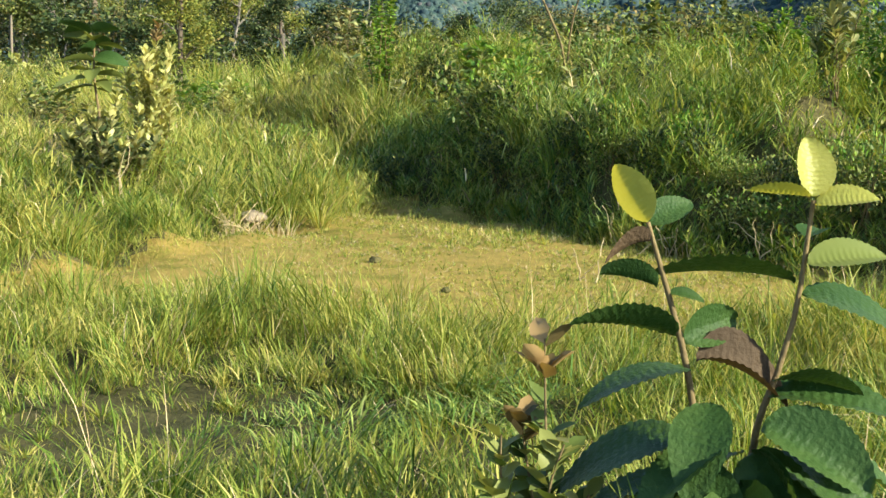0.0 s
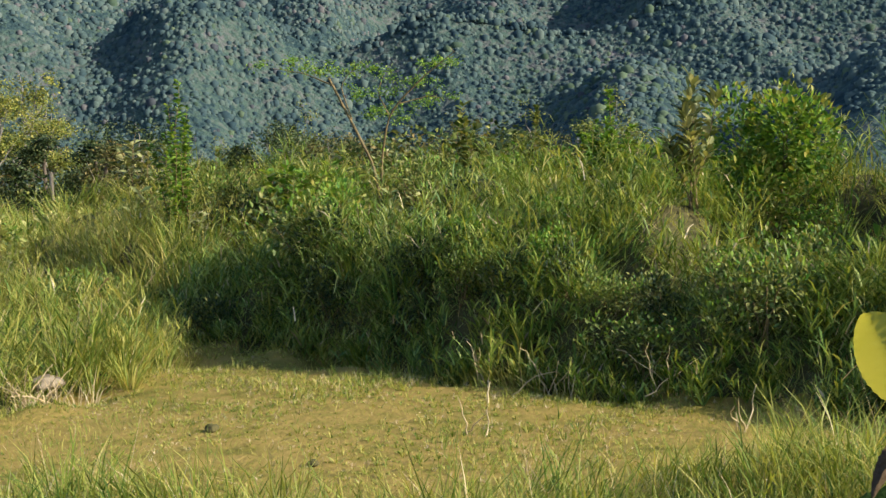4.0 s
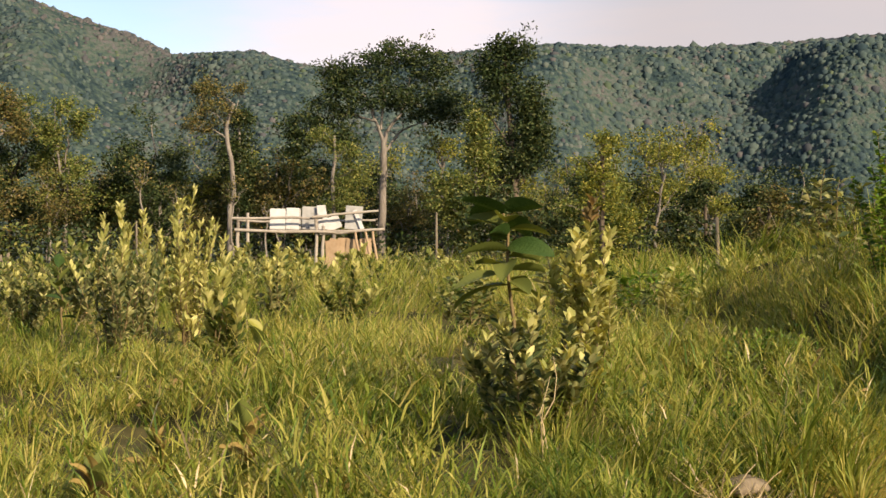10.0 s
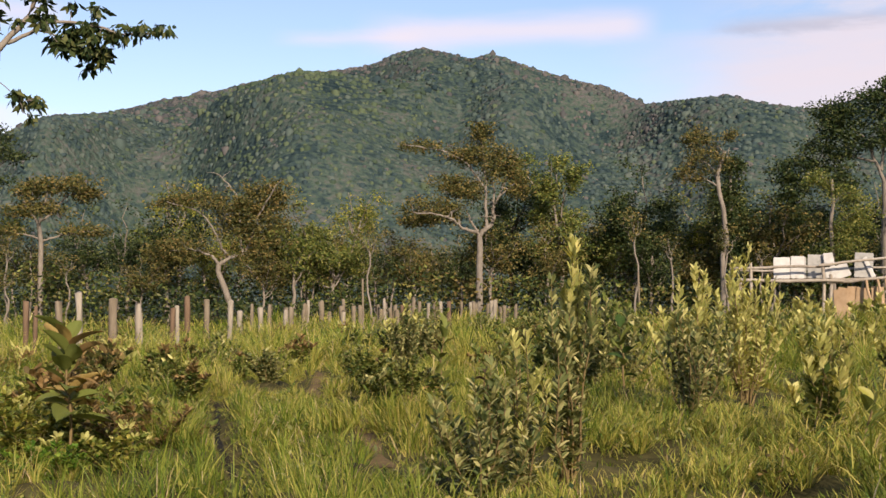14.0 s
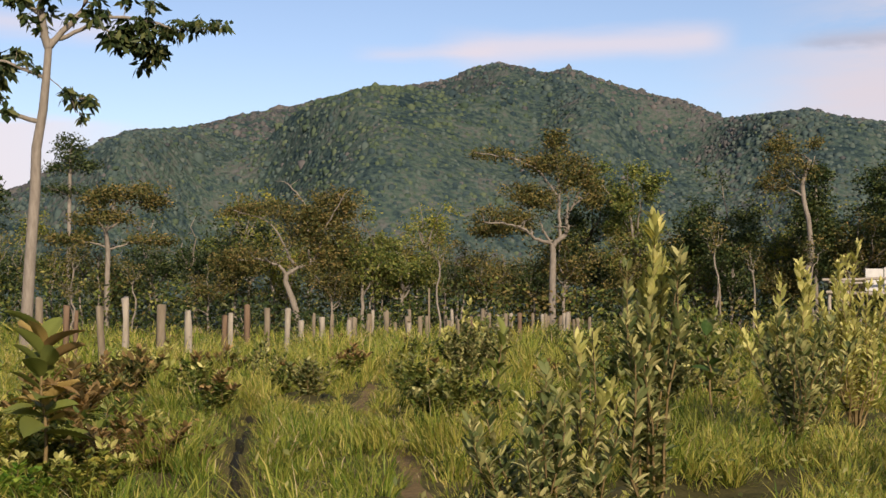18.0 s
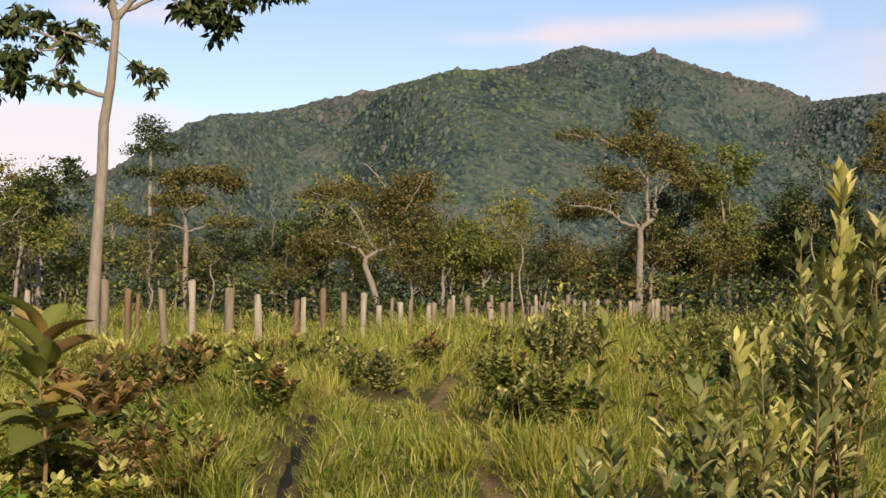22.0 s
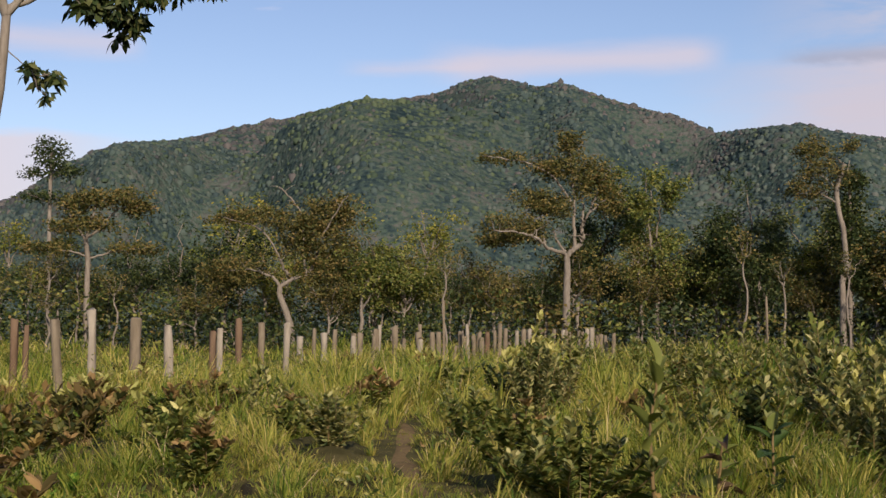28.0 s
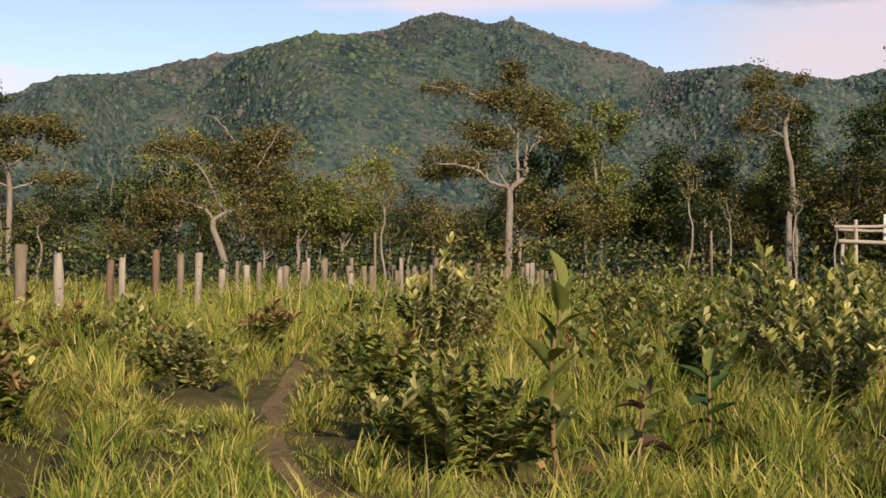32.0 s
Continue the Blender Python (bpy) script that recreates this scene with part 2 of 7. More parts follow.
STEM = material("stem_tan", [(0.3, (0.09, 0.065, 0.03)), (0.6, (0.18, 0.13, 0.055)), (0.8, (0.27, 0.2, 0.095))], 0.7, 20.0, 0.3, 60.0, island=0.2)
LEAF_DARK = material("leaf_dark", [(0.25, (0.014, 0.027, 0.01)), (0.5, (0.034, 0.054, 0.018)), (0.7, (0.075, 0.092, 0.03)), (0.88, (0.15, 0.14, 0.055))], 0.45, 1.2, translucent=0.18, island=0.55)
LEAF_OLIVE = material("leaf_olive", [(0.25, (0.046, 0.075, 0.017)), (0.5, (0.121, 0.149, 0.034)), (0.7, (0.218, 0.218, 0.057)), (0.88, (0.356, 0.287, 0.103))], 0.5, 1.2, translucent=0.25, island=0.55)
LEAF_RUST = material("leaf_rust", [(0.22, (0.026, 0.036, 0.012)), (0.42, (0.072, 0.08, 0.022)), (0.62, (0.15, 0.13, 0.042)), (0.88, (0.29, 0.19, 0.075))], 0.6, 1.0, translucent=0.25, island=0.55)
LEAF_FRESH = material("leaf_fresh", [(0.25, (0.05, 0.12, 0.015)), (0.5, (0.12, 0.21, 0.025)), (0.7, (0.22, 0.3, 0.04)), (0.88, (0.34, 0.36, 0.08))], 0.5, 2.0, translucent=0.35, island=0.5)
LEAF_SAGE = material("leaf_sage", [(0.25, (0.056, 0.08, 0.028)), (0.48, (0.16, 0.178, 0.062)), (0.66, (0.29, 0.28, 0.11)), (0.85, (0.45, 0.41, 0.19))], 0.5, 4.0, translucent=0.22, island=0.6)
# yellow-green leaf with sunlit brightness put into its colour
LEAF_LIT = material("leaf_yellow_green_lit", [(0.25, (0.06, 0.085, 0.015)), (0.5, (0.16, 0.18, 0.03)), (0.7, (0.28, 0.26, 0.05)), (0.88, (0.4, 0.31, 0.09))], 0.5, 1.2, translucent=0.3, island=0.55)
LEAF_YELLOW = material("leaf_yellow", [(0.25, (0.224, 0.235, 0.062)), (0.5, (0.392, 0.381, 0.123)), (0.75, (0.560, 0.515, 0.202)), (0.9, (0.470, 0.314, 0.112))], 0.5, 4.0, translucent=0.32, island=0.5)
LEAF_BROWN = material("leaf_brown", [(0.25, (0.078, 0.065, 0.026)), (0.5, (0.195, 0.130, 0.052)), (0.75, (0.338, 0.221, 0.091)), (0.9, (0.468, 0.338, 0.156))], 0.6, 4.0, translucent=0.25, island=0.5)
WITHERED = material("leaf_withered", [(0.25, (0.025, 0.018, 0.01)), (0.5, (0.06, 0.04, 0.022)), (0.75, (0.11, 0.07, 0.035))], 0.7, 8.0, 0.4, 50.0, translucent=0.1, island=0.3)
LEAF_TAN = material("leaf_tan", [(0.25, (0.16, 0.12, 0.035)), (0.5, (0.3, 0.215, 0.07)), (0.75, (0.42, 0.31, 0.12))], 0.6, 5.0, 0.2, 50.0, translucent=0.3, island=0.3)
BIG_GREEN = material("big_leaf_green", [(0.25, (0.014, 0.034, 0.008)), (0.5, (0.032, 0.064, 0.014)), (0.75, (0.085, 0.125, 0.03))], 0.5, 6.0, 0.35, 60.0, translucent=0.18, island=0.3, spec=0.15)
BIG_LIME = material("big_leaf_lime", [(0.25, (0.2, 0.215, 0.03)), (0.5, (0.32, 0.31, 0.055)), (0.75, (0.42, 0.375, 0.09))], 0.45, 6.0, 0.2, 60.0, translucent=0.4, island=0.2, spec=0.4)
POST_WOOD = material("post_wood", [(0.3, (0.098, 0.076, 0.052)), (0.5, (0.177, 0.147, 0.104)), (0.75, (0.257, 0.220, 0.166))], 0.9, 5.0, 0.5, 30.0, island=0.1, spec=0.1, stretch=(1, 1, 0.3))
POST_PALE = material("post_pale", [(0.3, (0.151, 0.127, 0.093)), (0.5, (0.268, 0.237, 0.186)), (0.75, (0.399, 0.365, 0.303))], 0.9, 5.0, 0.5, 30.0, island=0.1, spec=0.1, stretch=(1, 1, 0.3))
POST_RED = material("post_red", [(0.3, (0.077, 0.050, 0.032)), (0.5, (0.140, 0.095, 0.061)), (0.75, (0.198, 0.140, 0.095))], 0.9, 5.0, 0.5, 30.0, island=0.1, spec=0.1, stretch=(1, 1, 0.3))
RAIL = material("weathered_rail", [(0.3, (0.17, 0.145, 0.11)), (0.5, (0.31, 0.27, 0.215)), (0.75, (0.42, 0.38, 0.31))], 0.85, 6.0, 0.5, 30.0, island=0.1, spec=0.15)
WHITE = material("white_sheet", [(0.3, (0.3, 0.295, 0.27)), (0.5, (0.45, 0.44, 0.405)), (0.75, (0.58, 0.57, 0.53))], 0.5, 3.0, 0.2, 20.0, island=0.1)
GREY_SHEET = material("grey_sheet", [(0.3, (0.17, 0.17, 0.155)), (0.5, (0.29, 0.285, 0.26)), (0.75, (0.38, 0.375, 0.34))], 0.6, 3.0, 0.2, 20.0, island=0.1)
TAN_BOARD = material("tan_board", [(0.3, (0.2, 0.135, 0.075)), (0.5, (0.32, 0.225, 0.135)), (0.75, (0.42, 0.31, 0.2))], 0.85, 3.0, 0.3, 30.0, island=0.1)
TRODDEN = material("trodden_earth", [(0.3, (0.064, 0.046, 0.026)), (0.5, (0.140, 0.100, 0.049)), (0.8, (0.242, 0.166, 0.076))], 0.95, 12.0, 0.8, 30.0, island=0.0, spec=0.05)
ROCK = material("rock_pale", [(0.3, (0.100, 0.079, 0.052)), (0.5, (0.180, 0.144, 0.096)), (0.75, (0.280, 0.228, 0.156))], 0.9, 7.0, 0.7, 25.0, island=0.0)
DRY = material("dry_stalk", [(0.3, (0.25, 0.18, 0.09)), (0.5, (0.42, 0.32, 0.17)), (0.75, (0.56, 0.45, 0.27))], 0.8, 9.0, island=0.4)
WATER = material("ditch_water", [(0.3, (0.012, 0.012, 0.008)), (0.7, (0.035, 0.03, 0.018))], 0.7, 3.0, 0.3, 16.0, island=0.0, spec=0.05)


# ---- mesh helpers ----
def mesh_np(name, verts, faces, mats, index=None, smooth=False):
    """A mesh from arrays; faces all triangles or all quads."""
    verts, faces = np.asarray(verts, np.float32), np.asarray(faces, np.int32)
    me = bpy.data.meshes.new(name)
    n, k = faces.shape
    me.vertices.add(len(verts))
    me.vertices.foreach_set("co", verts.ravel())
    me.loops.add(n * k)
    me.loops.foreach_set("vertex_index", faces.ravel())
    me.polygons.add(n)
    me.polygons.foreach_set("loop_start", np.arange(0, n * k, k, dtype=np.int32))
    for m in mats:
        me.materials.append(m)
    if index is not None:
        me.polygons.foreach_set("material_index", np.asarray(index, np.int32))
    if smooth:
        me.polygons.foreach_set("use_smooth", np.ones(n, bool))
    me.update(calc_edges=True)
    return me


def part(name, me, parent, label=""):
    ob = new(name, me)
    ob.parent = parent
    return tagged(ob, label)


def thing(name, label, category, group="", kind="", at=(0, 0, 0), turn=0.0, size=1.0):
    ob = new(name)
    ob.empty_display_size = 0.2
    ob.matrix_basis = Matrix.LocRotScale(Vector(at), Euler((0, 0, turn)), Vector((size,) * 3))
    return tagged(ob, label, category, group, kind)


def tube(points, radii, sides=7):
    """Rings swept along a line; arrays of vertices and quads."""
    points = np.asarray(points, float)
    radii = np.asarray(radii, float)
    d = np.gradient(points, axis=0)
    d /= np.linalg.norm(d, axis=1, keepdims=True) + 1e-9
    ref = np.where(np.abs(d[:, 2:3]) > 0.9, [[1.0, 0, 0]], [[0, 0, 1.0]])
    u = np.cross(d, ref)
    u /= np.linalg.norm(u, axis=1, keepdims=True) + 1e-9
    v = np.cross(d, u)
    a = np.linspace(0, 2 * np.pi, sides, endpoint=False)
    ring = u[:, None] * np.cos(a)[None, :, None] + v[:, None] * np.sin(a)[None, :, None]
    verts = (points[:, None] + ring * radii[:, None, None]).reshape(-1, 3)
    i = np.arange(len(points) - 1)[:, None] * sides
    j = np.arange(sides)[None]
    faces = np.stack([i + j, i + (j + 1) % sides, i + sides + (j + 1) % sides, i + sides + j], -1).reshape(-1, 4)
    return verts, faces


class Soup:
    """Gathers vertices and faces of one mesh."""

    def __init__(self):
        self.v, self.f, self.n = [], [], 0

    def add(self, verts, faces):
        self.v.append(np.asarray(verts, float))
        self.f.append(np.asarray(faces) + self.n)
        self.n += len(verts)
        return self

    def mesh(self, name, *mats, smooth=False):
        return mesh_np(name, np.concatenate(self.v), np.concatenate(self.f), mats, smooth=smooth)


def bent(a, b, n, wobble, r):
    """A crooked line from a to b."""
    t = np.linspace(0, 1, n)[:, None]
    p = np.asarray(a) * (1 - t) + np.asarray(b) * t
    off = r.normal(0, 1, (n, 3)).cumsum(0)
    off -= off[0] * (1 - t) + off[-1] * t
    return p + off * wobble * np.linalg.norm(np.subtract(b, a)) / n ** 0.5


def leaves_at(centres, r, length, width, up=0.2, fold=0.15):
    """Pointed, slightly folded leaves with random turns: six corners and four triangles each, as two quads."""
    n = len(centres)
    d = r.normal(0, 1, (n, 3))
    d[:, 2] = d[:, 2] * 0.6 + up
    d /= np.linalg.norm(d, axis=1, keepdims=True)
    w = np.cross(d, r.normal(0, 1, (n, 3)))
    w /= np.linalg.norm(w, axis=1, keepdims=True) + 1e-9
    k = np.cross(d, w)
    L = (length * r.uniform(0.6, 1.3, n))[:, None]
    W = (width * r.uniform(0.7, 1.2, n))[:, None]
    c = np.asarray(centres)
    base, tip = c, c + d * L
    mid = c + d * L * 0.5
    left = mid + w * W * 0.5 + k * W * fold
    right = mid - w * W * 0.5 + k * W * fold
    verts = np.stack([base, left, tip, right], 1).reshape(-1, 3)
    faces = np.arange(n * 4).reshape(-1, 4)
    return verts, faces


def smooth01(x):
    x = np.clip(x, 0, 1)
    return x * x * (3 - 2 * x)


def wave(x, y, s, seed=0):
    """Cheap smooth noise in -1..1 over the plane, from a few turned sines."""
    r = np.random.default_rng(100 + seed)
    z = np.zeros(np.broadcast(x, y).shape)
    for k in range(6):
        a, f, p = r.uniform(0, 6.28), s * r.uniform(0.6, 1.9), r.uniform(0, 6.28)
        z = z + np.sin((x * np.cos(a) + y * np.sin(a)) * f + p)
    return z / 3.2


# ---- the lie of the land ----
BANK_D, BANK_E = (0.766, 0.643), (0.643, -0.766)


def bank_axes(x, y):
    """Distance towards the overgrown bank, and along it."""
    return x * BANK_D[0] + y * BANK_D[1], x * BANK_E[0] + y * BANK_E[1]


TRAIL = ((0.95, 16.4), (0.85, 17.6), (0.7, 20.0), (0.42, 21.8), (0.0, 23.4), (-0.15, 25.4), (-0.3, 27.0), (-0.25, 30.4), (-0.9, 33.5), (-1.05, 36.0), (-1.4, 42.0))
DITCH = ((-1.75, 24.6), (-1.55, 22.8), (-1.35, 21.2), (-1.0, 18.8), (-0.5, 16.2), (-0.3, 14.6))


def off_line(x, y, line):
    """Distance from points to a bent line."""
    best = np.full(np.shape(x), 1e9)
    for (x0, y0), (x1, y1) in zip(line[:-1], line[1:]):
        t = np.clip(((x - x0) * (x1 - x0) + (y - y0) * (y1 - y0)) / ((x1 - x0) ** 2 + (y1 - y0) ** 2), 0, 1)
        best = np.minimum(best, np.hypot(x - x0 - t * (x1 - x0), y - y0 - t * (y1 - y0)))
    return best


def bank_foot(y):
    """Where the clearing ends at the overgrown bank."""
    return 8.6 + 0.17 * np.clip(y - 4.6, 0, 4.2)


def ground_z(x, y):
    s = x - bank_foot(y) + 0.3 * wave(x, y, 1.3, 24)
    edge = smooth01((11.6 + 0.45 * (x - 8.5) + 6.0 * smooth01((x - 9.5) / 4.0) - y) / 2.4) * smooth01((y + 14) / 8.0) * smooth01((60 - x) / 25)
    bank = (0.62 * smooth01((s - 0.05) / 0.5) + 0.62 * smooth01((s - 1.0) / 5.0) + 0.40 * wave(x, y, 1.7, 31) * smooth01((s - 0.5) / 1.2)) * edge
    far = np.hypot(x, y)
    turfed = smooth01((x - 3.4 + 0.7 * (y - 4.0) - 2.2) / 1.5) * smooth01((bank_foot(y) - x) / 0.6) * smooth01((8.8 + 0.35 * (x - 5.3) - y) / 0.8)
    bank = bank + (0.17 * wave(x, y, 4.2, 41) * edge * smooth01((s - 0.5) / 0.8) + 0.12 * wave(x, y, 4.4, 42) * smooth01((far - 7.5) / 2) * (1 - turfed)) * smooth01((60 - far) / 20) * smooth01((off_line(x, y, TRAIL) - 0.25) / 0.5)
    bank = bank - 0.12 * smooth01((0.3 - off_line(x, y, DITCH)) / 0.25)
    return bank + 0.06 * wave(x, y, 0.7, 1) * smooth01((far - 1) / 4) + 0.15 * wave(x, y, 0.12, 2) * smooth01((far - 14) / 20)


def furrow(x, y):
    """Dark gaps that wind between the mounds of the meadow's grass."""
    f = np.where(y < 33, wave(x, y, 1.75, 68), wave(x, y, 0.95, 68))
    return smooth01((-0.12 - f) / 0.25) * smooth01((y - 9.0) / 1.5) * smooth01((bank_foot(y) + 1.0 - x) / 1.0) * smooth01((60 - y) / 10)


def cover(x, y):
    """How tall the grass stands, its sort (0 green, 1 gold, 2 deep), and where it is cropped short."""
    d, e = bank_axes(x, y)
    az = np.degrees(np.arctan2(x, y))
    far = np.hypot(x, y)
    h = 0.36 + 0.12 * wave(x, y, 1.1, 21)
    long_side = smooth01((az - 16) / 10) * smooth01((far - 9.5) / 3)
    h = h + long_side * (0.22 + 0.16 * wave(x, y, 0.9, 22)) + 0.45 * smooth01((far - 27) / 8)
    foot = bank_foot(y)
    bank = smooth01((x - foot + 0.3 * wave(x, y, 1.3, 24)) / 0.4) * smooth01((11.4 + 0.45 * (x - 8.5) - y) / 0.8)
    h = h * (1 - bank) + bank * (0.33 + 0.09 * wave(x, y, 1.5, 23))
    h = h * (1 - 0.55 * bank * smooth01((foot + 0.55 - x + 0.2 * wave(x, y, 2.4, 35)) / 0.35))
    h = h * (1 - 0.42 * smooth01((x - foot + 0.6) / 0.4) * smooth01((foot + 0.4 - x) / 0.3) * smooth01((11.0 - y) / 1.0))
    dry = np.exp(-((x + 0.75) / 0.8) ** 2 - ((y - 27.0) / 2.4) ** 2)
    h = h * (1 - 0.65 * dry)
    h = h * (1 - 0.2 * smooth01((6.6 - d) / 1.5)) * (1 - 0.7 * np.exp(-((x - 2.55) / 0.9) ** 2 - ((y - 4.25) / 0.8) ** 2))
    bare = smooth01((d - 6.6 + 0.4 * wave(x, y, 1.2, 25)) / 0.7) * (1 - smooth01((x - foot + 0.15 + 0.3 * wave(x, y, 1.3, 24)) / 0.3)) * smooth01((8.95 + 0.35 * (x - 5.3) - y + 0.25 * wave(x, y, 1.5, 26)) / 0.5)
    h = h * (1 - bare) + bare * 0.07
    trod = np.minimum(off_line(x, y, TRAIL) / (0.24 + 0.1 * wave(x, y, 2.6, 73)), off_line(x, y, DITCH) / 0.24)
    h = h * np.clip(0.2 + 0.8 * smooth01(trod - 0.3), 0, 1)
    h = h * (1 - 0.6 * furrow(x, y))
    gold = wave(x, y, 0.5, 27) * 0.5 + 0.5
    near = smooth01((6.3 - d) / 1.5)
    # face: more deep green grass here, putting the bank front's shade into colour
    face = smooth01((foot + 1.0 - x) / 0.4)
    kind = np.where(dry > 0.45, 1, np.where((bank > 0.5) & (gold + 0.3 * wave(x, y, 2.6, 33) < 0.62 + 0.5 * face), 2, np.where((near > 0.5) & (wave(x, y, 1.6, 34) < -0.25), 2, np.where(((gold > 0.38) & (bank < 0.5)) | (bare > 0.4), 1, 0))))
    return h, kind, bare


# skyline of the mountains: degrees clockwise from +y, and degrees above the horizon
SKYLINE = ((-180, 1), (-60, 1.5), (-30, 2.5), (-21.4, 5.14), (-18.8, 6.02), (-16.8, 7.38), (-14.5, 8.43), (-11.6, 8.73), (-9.5, 9.31), (-7.4, 9.74), (-5, 10.3), (-3.4, 10.75), (-1.6, 10.76), (0.2, 11.09), (1.5, 11.58), (2.6, 11.77), (4.1, 11.42), (4.5, 11.21), (5.8, 11.45), (7.4, 10.83), (9.2, 10.28), (11.1, 9.84), (12.9, 9.03), (15, 9.16), (16.5, 9.24), (18.3, 8.74), (20.3, 8.47), (25, 9.25), (30.7, 9.56), (32.8, 9.35), (37.3, 9.22), (40.6, 9.27), (44.5, 9.44), (48.2, 9.54), (51.7, 9.34), (52, 9.29), (56.9, 9.51), (60.8, 10.25), (64.5, 10.8), (68.3, 10.94), (82, 13), (110, 10), (180, 1))
_sa, _se = np.array(SKYLINE).T


def hill_z(az, r):
    """Height of the wooded mountains at azimuth az (radians) and distance r."""
    deg = np.degrees(az)
    slope = np.tan(np.radians(np.interp(deg, _sa, _se)))
    crest = slope * 1450
    x, y = r * np.sin(az), r * np.cos(az)
    up = smooth01((r - 500) / 950)
    z = crest * up * (1 - 0.35 * smooth01((r - 1450) / 700))
    rel = np.clip(up * (1 - up) * 4, 0, 1)
    z = z + rel * (105 * (0.42 - np.abs(wave(x, y, 0.0065, 5))) + 58 * (0.42 - np.abs(wave(x, y, 0.016, 6))) + 10 * wave(x, y, 0.04, 7) - 10)
    for a0, r0, h, wa, wr in HILLS:
        z = z + h * np.exp(-((deg - a0) / wa) ** 2 - ((r - r0) / wr) ** 2)
    cap = slope * r - 2.0
    z = np.where(z > cap - 12, cap - 12 * np.exp(-np.clip(z - cap + 12, 0, 400) / 12), z)
    return z - 1.0


# rounded spurs in front of the crest: azimuth, distance, height, angular and radial spread
HILLS = ((63.5, 700, 74, 4.6, 110), (75.0, 640, 66, 4.6, 120), (57.0, 1020, 84, 2.8, 140), (66.5, 1100, 80, 3.6, 150), (-3.0, 930, 52, 4.6, 190), (5.0, 1080, 30, 3.0, 200), (-10.5, 960, -16, 3.4, 200), (3.4, 860, -18, 2.2, 170), (10.5, 980, -16, 2.6, 200), (31.0, 900, 54, 4.0, 140), (43.5, 880, 60, 2.6, 130), (49.5, 1150, 52, 2.2, 130), (37.5, 1130, 52, 2.2, 140), (18.0, 950, 45, 3.0, 180), (-14.0, 1000, 30, 5.0, 220))


def terrain():
    az = np.radians(np.concatenate([np.linspace(-180, -48, 34)[:-1], np.linspace(-48, 100, 380), np.linspace(100, 180, 21)[1:]]))
    rr = np.concatenate([np.linspace(0.0, 4, 6), np.geomspace(4.5, 190, 210), np.linspace(198, 1500, 130), np.geomspace(1540, 4200, 12)])
    A, R = np.meshgrid(az, rr)
    X, Y = R * np.sin(A), R * np.cos(A)
    Z = np.where(R < 190, ground_z(X, Y), 0)
    w = smooth01((R - 150) / 45)
    Z = ground_z(X, Y) * (1 - w) + np.where(R > 150, hill_z(A, np.maximum(R, 150)), 0) * w
    nr, na = Z.shape
    verts = np.stack([X, Y, Z], -1).reshape(-1, 3)
    i, j = np.meshgrid(np.arange(nr - 1), np.arange(na - 1), indexing="ij")
    faces = np.stack([i * na + j, i * na + j + 1, (i + 1) * na + j + 1, (i + 1) * na + j], -1).reshape(-1, 4)
    bare = np.where(R < 40, cover(X, Y)[2], 0)[:-1, :-1]
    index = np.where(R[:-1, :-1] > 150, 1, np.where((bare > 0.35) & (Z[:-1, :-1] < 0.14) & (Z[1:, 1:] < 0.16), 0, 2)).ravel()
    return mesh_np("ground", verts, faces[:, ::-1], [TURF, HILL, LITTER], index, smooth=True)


ground = tagged(new("ground", terrain()), "uneven meadow turf that rises into wooded mountains", "ground", kind="structure")


